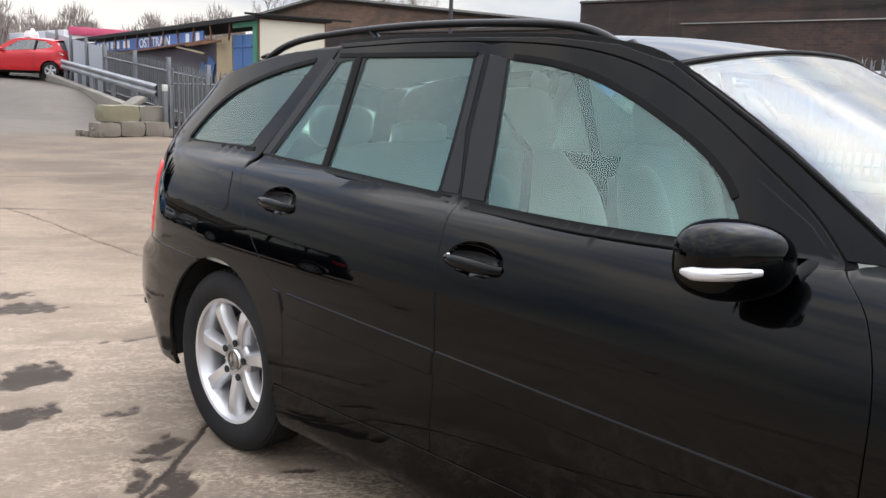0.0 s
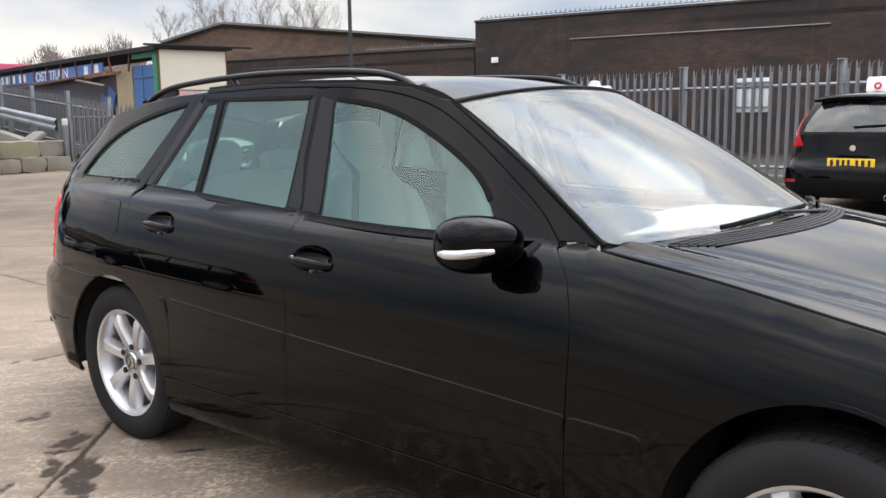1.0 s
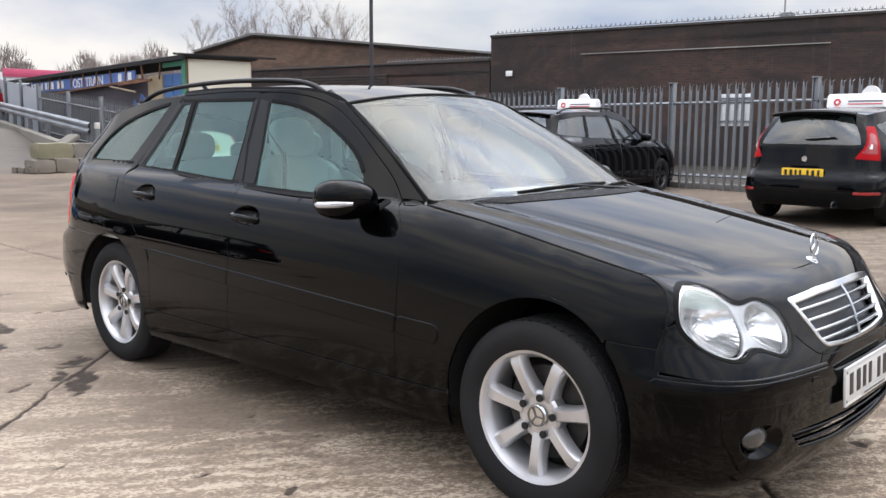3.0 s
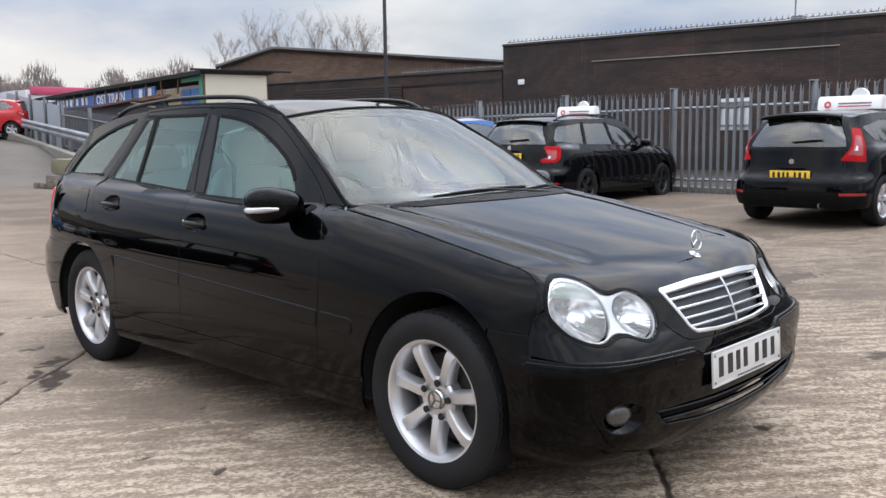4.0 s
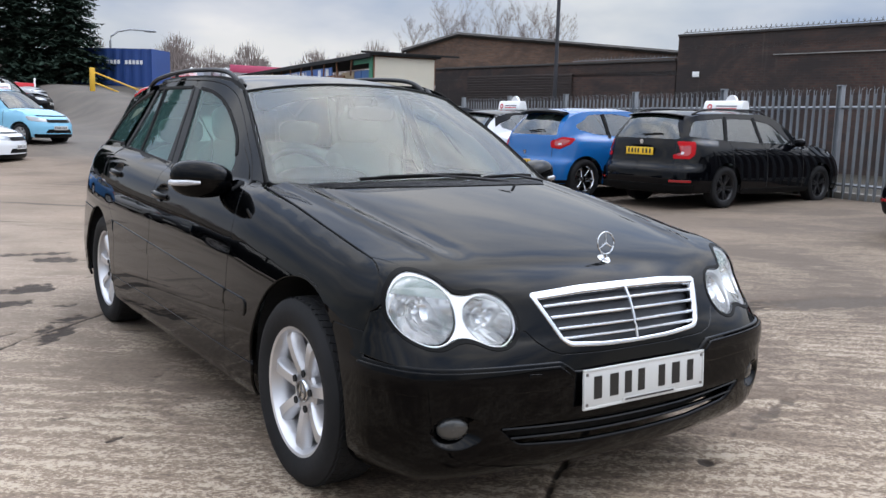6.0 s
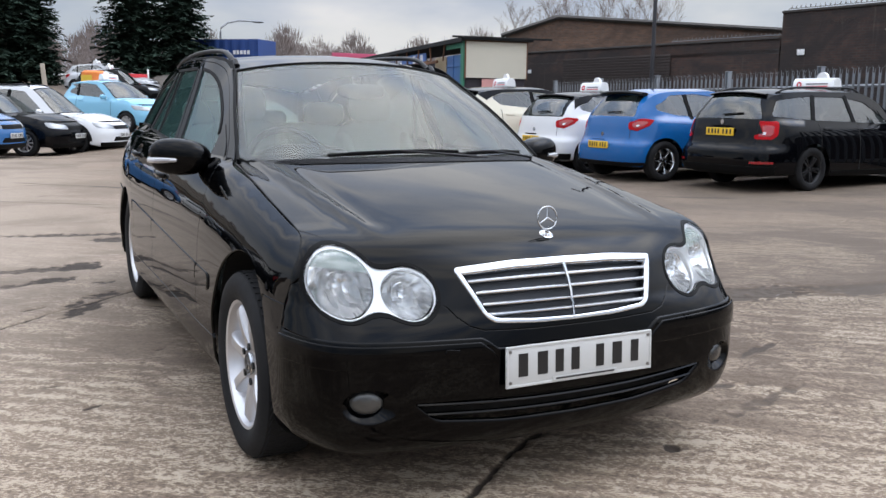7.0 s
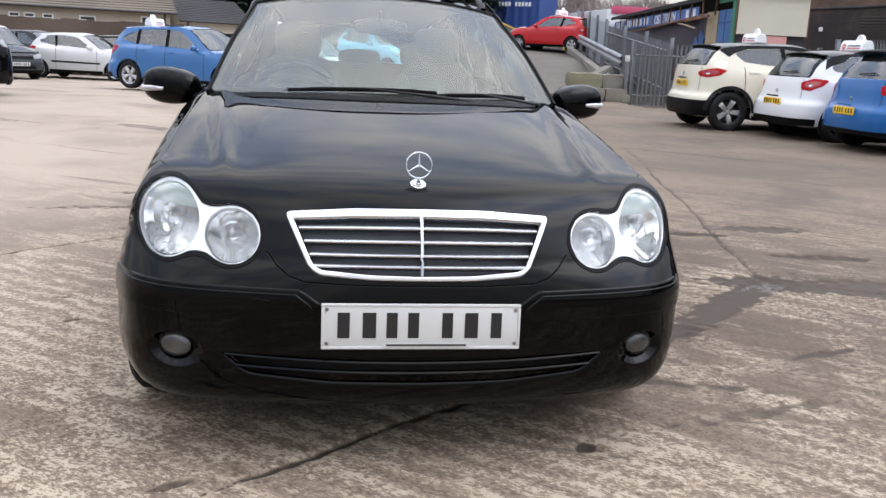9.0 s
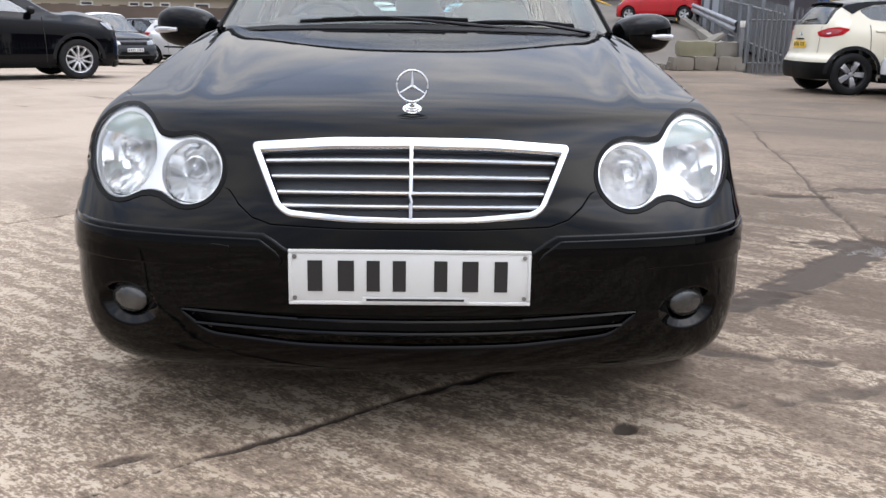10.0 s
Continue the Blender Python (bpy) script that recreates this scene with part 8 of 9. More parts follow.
tpart("end_panel", CREAM_PANEL, [((2.06, 0.06, 1.14), (1.05, -0.03, 2.62))], "cream-white end panel with rust at the edge")
tpart("end_frame", RUST, [((2.14, 0.05, 0.04), (1.05, -0.02, 3.21)), ((0.04, 0.05, 1.2), (0.0, -0.02, 2.62)), ((0.04, 0.05, 1.2), (2.10, -0.02, 2.62))])
tpart("pink_skirt", PINK, [((0.95, 0.05, 0.42), (1.05, -0.01, 1.82))], "faded pink lower panel")
tpart("trailer_end", NIGHT, [((2.06, 0.06, 1.9), (1.05, 0.10, 1.1))])
tpart("canopy_roof", DARK, [((2.4, 22.4, 0.09), (1.05, 11.0, 3.27))], "black canopy roof")
tpart("canopy_lip", DARK, [((0.06, 22.4, 0.14), (-0.17, 11.0, 3.23)), ((3.4, 0.05, 0.06), (1.2, -0.2, 3.31))])
tpart("green_pillar", GREEN, [((0.06, 0.28, 2.5), (-0.03, 0.16, 1.95)), ((0.05, 1.7, 0.16), (-0.03, 1.0, 3.08))], "green painted corner pillar")
tpart("blue_door", BLUE_OLD, [((0.05, 1.5, 1.6), (0.05, 1.25, 2.0)), ((0.05, 1.5, 0.05), (0.02, 1.25, 2.45)), ((0.05, 0.05, 1.6), (0.02, 1.25, 2.0))], "blue panelled doors")
tpart("tan_door", TAN, [((0.05, 1.3, 1.8), (0.05, 2.75, 1.9))], "tan board door")
tpart("mural_panel", NIGHT, [((0.05, 18.4, 2.2), (0.10, 12.7, 1.55))], "dark painted mural panel")
tpart("mural_patch", MURAL_BLUE, [((0.05, 0.9, 0.5), (0.04, 4.5, 1.62)), ((0.05, 0.6, 0.9), (0.045, 4.05, 1.72))], "blue painted figures", rot=Matrix.Rotation(0.5, 4, "X"))
tpart("letter_board", plain("letter_blue", (0.07, 0.14, 0.34), 0.6, grain=2, vary=0.4), [((0.05, 17.4, 0.44), (-0.02, 13.1, 2.82))], "blue letter board under the canopy")
for k in range(12):
    tpart("canopy_strut", RUST, [((0.05, 0.05, 0.62), (-0.12, 1.9 + 1.6 * k, 2.95))], rot=Matrix.Rotation(0.25 * (-1) ** k, 4, "X"))
tpart("side_beam", RUST, [((0.07, 18.0, 0.07), (-0.1, 12.8, 2.52)), ((0.06, 3.2, 0.08), (-0.14, 4.2, 2.62))], rot=Matrix.Rotation(-0.02, 4, "X"))
tpart("chassis", DARK, [((1.9, 21.8, 0.25), (1.05, 11.0, 0.75))])
for yy in (1.5, 17.5, 18.8):
    for xx in (0.2, 1.9):
        bm = bmesh.new()
        cyl(bm, 0.42, 0.26, Matrix.Translation((xx, yy, 0.42)) @ Matrix.Rotation(math.pi / 2, 4, "Y"), 24)
        o = part("trailer_wheel", bm, RUBBER, trailer)
        o.matrix_basis = TM.copy()
for words, at, wide in (("OST TRAIN", 9.6, 4.6), ("PLANET", 20.0, 2.6)):
    txt = bpy.data.curves.new("lettering", "FONT")
    txt.body, txt.size, txt.extrude, txt.align_x = words, 0.50, 0.01, "CENTER"
    tob = new("lettering", txt)
    tob.data.materials.append(SIGN_WHITE)
    tob.parent = trailer
    tob.matrix_basis = TM @ Matrix.Translation((-0.06, at, 2.65)) @ Matrix.Rotation(-math.pi / 2, 4, "Z") @ Matrix.Rotation(math.pi / 2, 4, "X") @ Matrix.Diagonal((wide / (0.34 * len(words)), 1, 1, 1))
for at in (13.0, 13.6, 14.5, 15.0, 15.5, 16.2, 16.7, 17.3, 17.8):
    tpart("letter_bar", SIGN_WHITE, [((0.02, 0.30, 0.30), (-0.055, at, 2.83))])
for at in (4.9, 5.9):
    tpart("painted_emblem", SIGN_WHITE, [((0.02, 0.34, 0.30), (-0.055, at, 2.84)), ((0.02, 0.2, 0.06), (-0.06, at, 2.66))])
tpart("fallen_strut", TAN, [((0.05, 2.6, 0.05), (-0.22, 5.2, 2.42))], "fallen pale timber", rot=Matrix.Rotation(0.10, 4, "X"))
# pale long box body behind it with a pink fascia on its end
vanbody = thing("storage_trailer", "white storage trailer with a pink fascia", "trailer", Matrix.Translation((15.9, 46.0, 0.8)))
bm = bmesh.new()
box(bm, (3.7, 7.6, 2.35), Matrix.Translation((1.9, 3.85, 1.85)), 0.04)
part("box_body", bm, WHITE_PAINT, vanbody)
bm = bmesh.new()
box(bm, (3.45, 0.06, 0.42), Matrix.Translation((2.0, 0.0, 3.0)), 0.01)
part("fascia", bm, plain("raspberry_panel", (0.50, 0.07, 0.14), 0.5, grain=4), vanbody, "raspberry pink fascia")
bm = bmesh.new()
for y in (1.5, 6):
    cyl(bm, 0.45, 3.2, Matrix.Translation((1.9, y, 0.25)) @ Matrix.Rotation(math.pi / 2, 4, "Y"), 20)
part("axle_wheels", bm, RUBBER, vanbody)

# ---- blocks and rubble at the foot of the drive ----
STONE = plain("rough_stone", (0.15, 0.13, 0.105), 0.9, grain=9, vary=0.45, relief=0.6)
MOSS = plain("mossy_concrete", (0.17, 0.155, 0.10), 0.9, grain=7, vary=0.45, relief=0.6)
CONC_BLOCK = plain("old_concrete", (0.17, 0.155, 0.13), 0.9, grain=8, vary=0.35, relief=0.5)


def rock(size, seed):
    """A broken block: a box with cut corners and uneven faces."""
    r = random.Random(seed)
    bm = bmesh.new()
    bmesh.ops.create_cube(bm, size=1)
    bmesh.ops.subdivide_edges(bm, edges=bm.edges[:], cuts=3, use_grid_fill=True)
    for v in bm.verts:
        k = 1 - 0.10 * max(0, v.co.length - 0.62) / 0.25
        v.co = Vector((v.co.x * k * size[0], v.co.y * k * size[1], v.co.z * k * size[2])) + Vector((r.uniform(-1, 1), r.uniform(-1, 1), r.uniform(-1, 1))) * 0.035 * min(size)
    bmesh.ops.translate(bm, verts=bm.verts[:], vec=(0, 0, -min(v.co.z for v in bm.verts)))
    return bm


def stone(label, at, size, mat, seed, turn=0):
    o = part("stone_block", rock(size, seed), mat, None, smooth=30)
    o.matrix_basis = Matrix.Translation(at) @ Matrix.Rotation(turn, 4, "Z")
    return tagged(o, label, "stone", "rubble by the drive")


for j, (x, w, h) in enumerate(((6.72, 0.55, 0.33), (7.30, 0.62, 0.36), (7.92, 0.64, 0.35))):
    stone("rough stone block at the foot of the drive", (x, 20.72 + 0.03 * j, 0.0), (w, 0.6, h), STONE, 10 + j, 0.03 * j)
stone("mossy squared concrete beam on rubble", (7.10, 20.85, 0.335), (0.95, 0.46, 0.40), MOSS, 21)
stone("old concrete beam on rubble", (7.92, 20.90, 0.345), (0.70, 0.46, 0.38), CONC_BLOCK, 22)
slab = rock((0.95, 0.6, 0.12), 24)
bmesh.ops.transform(slab, matrix=Matrix.Translation((7.55, 21.25, 0.62)) @ Matrix.Rotation(radians(-32), 4, "Y"), verts=slab.verts[:])
tagged(part("stone_slab", slab, CONC_BLOCK, None, smooth=30), "broken concrete slab leaning on the rubble", "stone", "rubble by the drive")
for j in range(9):
    r = random.Random(40 + j)
    stone("broken stone lying by the drive", (6.25 + r.uniform(0, 0.5), 20.7 + r.uniform(-0.2, 0.6), 0.0), (r.uniform(0.12, 0.3),) * 2 + (r.uniform(0.1, 0.22),), STONE, 50 + j, r.uniform(0, 3))
# retaining wall along the drive, barrier rail, gate post
bm = bmesh.new()
vs = [bm.verts.new(p) for p in ((0, 0, -0.1), (0, 0, 0.55), (13.4, 0, 1.62), (13.4, 0, -0.1))]
f = bm.faces.new(vs)
g = bmesh.ops.extrude_face_region(bm, geom=[f])
bmesh.ops.translate(bm, verts=[v for v in g["geom"] if isinstance(v, bmesh.types.BMVert)], vec=(0, 0.25, 0))
bmesh.ops.recalc_face_normals(bm, faces=bm.faces[:])
o = part("retaining_wall", bm, CONC_BLOCK, None, smooth=0)
o.matrix_basis = Matrix.Translation((8.22, 21.1, 0)) @ Matrix.Rotation(math.atan2(12.9, 2.3), 4, "Z")
tagged(o, "old concrete retaining wall beside the drive", "wall", kind="structure")
barrier = thing("crash_barrier", "galvanised crash barrier beside the sloping drive", "barrier")
p0, p1 = Vector((8.15, 20.9, 1.10)), Vector((10.25, 32.0, 1.86))
bm = bmesh.new()
rings = []
for t in np.linspace(0, 1, 9):
    p = p0 + (p1 - p0) * t
    rings.append([bm.verts.new(p + Vector((dx, 0, dz))) for dx, dz in ((0, -0.16), (-0.06, -0.11), (-0.06, -0.06), (0, 0), (-0.06, 0.06), (-0.06, 0.11), (0, 0.16), (0.02, 0.16), (0.02, -0.16))])
for u, w in zip(rings, rings[1:]):
    for j in range(9):
        bm.faces.new((u[j], u[(j + 1) % 9], w[(j + 1) % 9], w[j]))
bmesh.ops.recalc_face_normals(bm, faces=bm.faces[:])
part("barrier_beam", bm, GALV, barrier, smooth=30)
for t in np.linspace(0.02, 0.98, 6):
    p = p0 + (p1 - p0) * float(t)
    bm = bmesh.new()
    g0 = gz(p.x, p.y)
    box(bm, (0.10, 0.10, p.z + 0.1 - g0 + 0.1), Matrix.Translation((p.x + 0.07, p.y, (p.z + 0.1 + g0 - 0.1) / 2)))
    part("post", bm, GALV_DARK, barrier)
gpost = thing("gate_post", "weathered steel gate post with concrete at its foot", "post", Matrix.Translation((8.2, 20.6, 0)))
bm = bmesh.new()
box(bm, (0.10, 0.10, 1.25), Matrix.Translation((0, 0, 0.62)), 0.01)
part("post_shaft", bm, GALV_DARK, gpost)
bm = bmesh.new()
box(bm, (0.11, 0.11, 0.16), Matrix.Translation((0, 0, 1.18)), 0.01)
part("post_cap", bm, plain("pale_cap", (0.5, 0.48, 0.44), 0.7, grain=10), gpost)
bm = rock((0.26, 0.26, 0.2), 77)
part("post_footing", bm, CONC_BLOCK, gpost)
# ---- trees ----
BARK = plain("bark", (0.13, 0.11, 0.095), 0.9, grain=8, vary=0.4)
# twig colour is paled, with the haze of distance put into it
TWIG = plain("winter_twigs", (0.19, 0.155, 0.14), 0.9, grain=3, vary=0.4, relief=0)
NEEDLE = plain("conifer_needles", (0.026, 0.042, 0.031), 0.9, grain=2.0, vary=0.6, relief=0, Specular_IOR_Level=0.05)


def limb(bm, p, d, length, r, depth, rnd, seg):
    """A tapered limb that forks into thinner ones."""
    pts, rs = [p], [r]
    for k in range(3):
        d = (d + Vector((rnd.uniform(-1, 1), rnd.uniform(-1, 1), rnd.uniform(-0.3, 0.6))) * 0.16).normalized()
        p = p + d * length / 3
        pts.append(p)
        rs.append(max(0.0045, r * (1 - 0.22 * (k + 1))))
    tube_fast(bm, pts, rs, seg)
    if depth:
        for k in range(3 if depth > 1 else 4):
            a = rnd.uniform(0, 2 * math.pi)
            side = Vector((math.cos(a), math.sin(a), rnd.uniform(0.2, 1.0))).normalized()
            at = pts[1 + (k % 3)] if k < 3 else pts[3]
            limb(bm, at, (d * 0.8 + side * 0.75).normalized(), length * rnd.uniform(0.5, 0.78), rs[2] * 0.62, depth - 1, rnd, 3)


def tube_fast(bm, pts, rs, seg):
    rings = []
    for i, p in enumerate(pts):
        d = (pts[min(i + 1, len(pts) - 1)] - pts[max(i - 1, 0)]).normalized()
        a = d.cross(Vector((0.31, 0.95, 0.05))).normalized()
        b = a.cross(d)
        rings.append([bm.verts.new(p + (a * math.cos(k) + b * math.sin(k)) * rs[i]) for k in (2 * math.pi * j / seg for j in range(seg))])
    for u, w in zip(rings, rings[1:]):
        for j in range(seg):
            bm.faces.new((u[j], u[(j + 1) % seg], w[(j + 1) % seg], w[j]))


def bare_tree(label, x, y, z, h, seed):
    rnd = random.Random(seed)
    t = thing("bare_tree", label, "tree", Matrix.Translation((x, y, z)), "bare trees behind the shed")
    bm = bmesh.new()
    tube_fast(bm, [Vector((0, 0, 0)), Vector((0.1, 0, h * 0.25)), Vector((0.05, 0.1, h * 0.55)), Vector((0.0, 0.0, h * 0.85))], [h * 0.016, h * 0.013, h * 0.008, h * 0.002], 7)
    part("trunk", bm, BARK, t)
    bm = bmesh.new()
    for k in range(15):
        a = 2.4 * k
        zz = h * (0.22 + 0.042 * k)
        limb(bm, Vector((0.07, 0.05, zz)), Vector((math.cos(a), math.sin(a), 1.6)).normalized(), h * rnd.uniform(0.13, 0.19), h * 0.0035, 4, rnd, 3)
    part("crown", bm, TWIG, t, "leafless crown of fine branches")


for k, (x, y, h) in enumerate(((32.4, 52.8, 8.6), (34.2, 51.2, 9.6), (35.8, 50.4, 8.8), (37.4, 49.0, 9.9), (38.8, 48.2, 9.4), (39.9, 47.4, 9.2), (40.9, 47.0, 8.9), (36.6, 54, 9.0))):
    bare_tree("tall leafless tree behind the brick shed", x, y, 0.5, h * 0.88, 300 + k)
# the far winter wood, beyond counting: fine upright twigs in clumps
rng = np.random.default_rng(7)


def twig_belt(trees, each, near_d, far_d, low, high, thin):
    """Crowns of fine branches that fan out from hidden stems."""
    n = trees * each
    az0 = np.radians(rng.uniform(46, 116, trees))
    d0 = rng.uniform(near_d, far_d, trees)
    grove = 0.5 + 0.3 * np.sin(az0 * 37) + 0.25 * np.sin(az0 * 91 + 1)
    h0 = (low + (high - low) * np.clip(grove, 0, 1)) * rng.uniform(0.75, 1.12, trees)
    wide0 = h0 * rng.uniform(0.17, 0.30, trees)
    x0, y0 = -2 + d0 * np.cos(az0), d0 * np.sin(az0)
    z0 = ground_z(x0, y0)
    x0, y0, z0, h, wide = (np.repeat(v, each) for v in (x0, y0, z0, h0, wide0))
    up = rng.uniform(0.05, 0.86, n)
    reach = wide * np.sqrt(np.clip(np.sin(math.pi * np.clip(up, 0.06, 1) ** 0.8), 0.05, 1)) * rng.uniform(0, 1, n) ** 0.6
    turn = rng.uniform(0, 2 * math.pi, n)
    out_x, out_y = np.cos(turn) * reach, np.sin(turn) * reach
    p = np.stack([x0 + out_x, y0 + out_y, z0 + h * up], 1)
    way = np.stack([out_x, out_y, 0.30 * h + 0.25 * h * up], 1) + rng.normal(0, 0.10, (n, 3)) * h[:, None]
    way /= np.linalg.norm(way, axis=1)[:, None]
    tip = p + way * (h * rng.uniform(0.07, 0.19, n))[:, None]
    w = thin * rng.uniform(0.6, 1.4, n)
    az = np.arctan2(y0, x0 + 2)
    side = np.stack([-np.sin(az) * w, np.cos(az) * w, 0 * w], 1)
    me = bpy.data.meshes.new("twigs")
    me.from_pydata(np.stack([p - side, p + side, tip], 1).reshape(-1, 3).tolist(), [], np.arange(3 * n).reshape(-1, 3).tolist())
    return me


tagged(obj("winter_wood", twig_belt(340, 300, 95, 128, 4.4, 7.6, 0.032), None, "", TWIG), "distant belt of leafless brown trees", "trees", kind="stuff")
tagged(obj("undergrowth", twig_belt(220, 130, 88, 110, 2.0, 3.8, 0.04), None, "", TWIG), "tangled brown undergrowth along the wood's edge", "undergrowth", kind="stuff")


def conifer(label, x, y, h, spread, seed):
    rnd = random.Random(seed)
    z = gz(x, y) - 0.2
    t = thing("conifer", label, "tree", Matrix.Translation((x, y, z)), "dark conifers")
    bm = bmesh.new()
    tube_fast(bm, [Vector((0, 0, 0)), Vector((0, 0, h * 0.5)), Vector((0, 0, h * 0.97))], [0.28, 0.18, 0.03], 7)
    part("trunk", bm, BARK, t)
    verts, faces = [], []
    n = int(h * 70)
    for k in range(n):
        f = (k + rnd.random()) / n
        zz = h * (0.05 + 0.95 * f)
        reach = spread * (1 - f) ** 0.72 * rnd.uniform(0.62, 1.12) + 0.12
        a = rnd.uniform(0, 6.283)
        droop = rnd.uniform(-0.45, 0.10)
        steps = max(3, int(reach / 0.22))
        for s in range(steps):
            u = (s + 0.5) / steps
            c = Vector((math.cos(a) * reach * u, math.sin(a) * reach * u, zz + droop * reach * u * u))
            for q in range(3):
                w = 0.46 * (1.15 - 0.5 * u) * rnd.uniform(0.6, 1.3)
                b = a + rnd.uniform(-1.5, 1.5)
                tip = c + Vector((math.cos(b) * w, math.sin(b) * w, rnd.uniform(-0.55, 0.20) * w))
                sd = Vector((-math.sin(b), math.cos(b), rnd.uniform(-0.6, 0.6))) * w * 0.28
                i = len(verts)
                verts += [c + sd, c - sd, tip]
                faces.append((i, i + 1, i + 2))
    me = bpy.data.meshes.new("crown")
    me.from_pydata([tuple(v) for v in verts], [], faces)
    obj("crown", me, t, "dark green needle sprays", NEEDLE)


for k, (x, y, h, sp) in enumerate(((-9.5, 58, 12, 3.4), (-6.3, 57, 13, 3.4), (-3.4, 58, 12.5, 3.3), (-0.4, 55.2, 11.5, 3.2), (1.2, 56, 10.5, 2.0), (6.7, 54.5, 10.2, 2.7), (9.3, 54.3, 9.6, 2.6))):
    conifer("tall dark green conifer", x, y, h, sp, 500 + k)

# ---- bungalows beyond the yard ----
BEIGE_WALL = plain("beige_roughcast", (0.42, 0.37, 0.30), 0.9, grain=5, vary=0.1)
TILE_BROWN = plain("brown_roof_tiles", (0.105, 0.085, 0.065), 0.85, grain=3, vary=0.3)
TILE_DARK = plain("dark_roof_tiles", (0.035, 0.035, 0.036), 0.85, grain=3, vary=0.3)
UPVC = plain("white_frames", (0.78, 0.78, 0.77), 0.4, grain=10, vary=0.05)
BOARD = plain("dark_boards", (0.085, 0.062, 0.048), 0.9, grain=6, vary=0.4)


def bungalow(label, a, b, deep, z0, eave, ridge, wall_mat, roof_mat, windows):
    h = thing("bungalow", label, "house")
    a, b = Vector((*a, z0)), Vector((*b, z0))
    L = (b - a).length
    M = Matrix.Translation(a) @ Matrix.Rotation(math.atan2(b.y - a.y, b.x - a.x), 4, "Z")

    def put(name, bm, mat, parent=None, label2=""):
        o = part(name, bm, mat, parent or h, label2, smooth=0)
        o.matrix_basis = M.copy() if parent is None else Matrix()
        return o
    e, r = eave - z0, ridge - z0
    spans, x = [], 0.0
    for wx, ww, wz0, wz1 in windows:
        spans.append((x, wx - ww / 2))
        x = wx + ww / 2
    spans.append((x, L))
    blocks = [(s1 - s0, e, (s0 + s1) / 2, e / 2) for s0, s1 in spans]
    for wx, ww, wz0, wz1 in windows:
        blocks += [(ww, wz0, wx, wz0 / 2), (ww, e - wz1, wx, (e + wz1) / 2)]
    front = thing("front_wall", "", "")
    front.parent = h
    front.matrix_basis = M.copy()
    for wide, tall, cx, cz in blocks:
        bm = bmesh.new()
        box(bm, (wide, 0.25, tall), Matrix.Translation((cx, 0.125, cz)))
        put("wall_section", bm, wall_mat, front)
    bm = bmesh.new()
    box(bm, (L, 0.25, e), Matrix.Translation((L / 2, deep - 0.125, e / 2)))
    put("back_wall", bm, wall_mat)
    for xx in (0.125, L - 0.125):
        bm = bmesh.new()
        vs = [bm.verts.new((xx - 0.125, y, z)) for y, z in ((0.25, 0), (deep - 0.25, 0), (deep - 0.25, e), (deep / 2, r - 0.08), (0.25, e))]
        g = bmesh.ops.extrude_face_region(bm, geom=[bm.faces.new(vs)])
        bmesh.ops.translate(bm, verts=[v for v in g["geom"] if isinstance(v, bmesh.types.BMVert)], vec=(0.25, 0, 0))
        bmesh.ops.recalc_face_normals(bm, faces=bm.faces[:])
        put("gable_wall", bm, wall_mat)
    for sgn in (0, 1):
        slope = thing("roof_slope", "", "")
        slope.parent = h
        slope.matrix_basis = M.copy()
        n = 13
        run = deep / 2 + 0.35
        for k in range(n):
            u0, u1 = k / n, (k + 1) / n
            bm = bmesh.new()
            y0_, y1_ = -0.35 + run * u0, -0.35 + run * u1 + 0.05
            z0_, z1_ = e - 0.12 + (r - e + 0.12) * u0 + 0.035, e - 0.12 + (r - e + 0.12) * u1 + 0.01
            ya, yb = (y0_, y1_) if not sgn else (deep - y0_, deep - y1_)
            q = [bm.verts.new(v) for v in ((-0.3, ya, z0_), (L + 0.3, ya, z0_), (L + 0.3, yb, z1_), (-0.3, yb, z1_), (-0.3, ya, z0_ - 0.06), (L + 0.3, ya, z0_ - 0.06))]
            bm.faces.new(q[:4])
            bm.faces.new((q[0], q[1], q[5], q[4]))
            bmesh.ops.recalc_face_normals(bm, faces=bm.faces[:])
            put("tile_course", bm, roof_mat, slope)
    bm = bmesh.new()
    tube(bm, [(-0.3, -0.40, e - 0.13), (L + 0.3, -0.40, e - 0.13)], 0.06, 6)
    put("gutter", bm, TILE_DARK)
    for xx in (0.25, L - 0.25):
        bm = bmesh.new()
        tube(bm, [(xx, -0.06, 0), (xx, -0.06, e - 0.15)], 0.035, 6)
        put("downpipe", bm, TILE_DARK)
    for wx, ww, wz0, wz1 in windows:
        bm = bmesh.new()
        for sx, sz, cx, cz in ((ww, 0.07, 0, wz0 + 0.035), (ww, 0.07, 0, wz1 - 0.035), (0.07, wz1 - wz0, -ww / 2 + 0.035, (wz0 + wz1) / 2), (0.07, wz1 - wz0, ww / 2 - 0.035, (wz0 + wz1) / 2), (ww, 0.05, 0, (wz0 + wz1) / 2)):
            box(bm, (sx, 0.09, sz), Matrix.Translation((wx + cx, 0.05, cz)))
        wo = put("window", bm, UPVC)
        bm = bmesh.new()
        box(bm, (ww - 0.1, 0.02, wz1 - wz0 - 0.1), Matrix.Translation((wx, 0.07, (wz0 + wz1) / 2)))
        put("pane", bm, plain("dark_pane", (0.02, 0.022, 0.025), 0.08, grain=5, relief=0), wo)
        bm = bmesh.new()
        box(bm, (ww + 0.16, 0.16, 0.06), Matrix.Translation((wx, -0.04, wz0 - 0.03)))
        put("sill", bm, UPVC, wo)


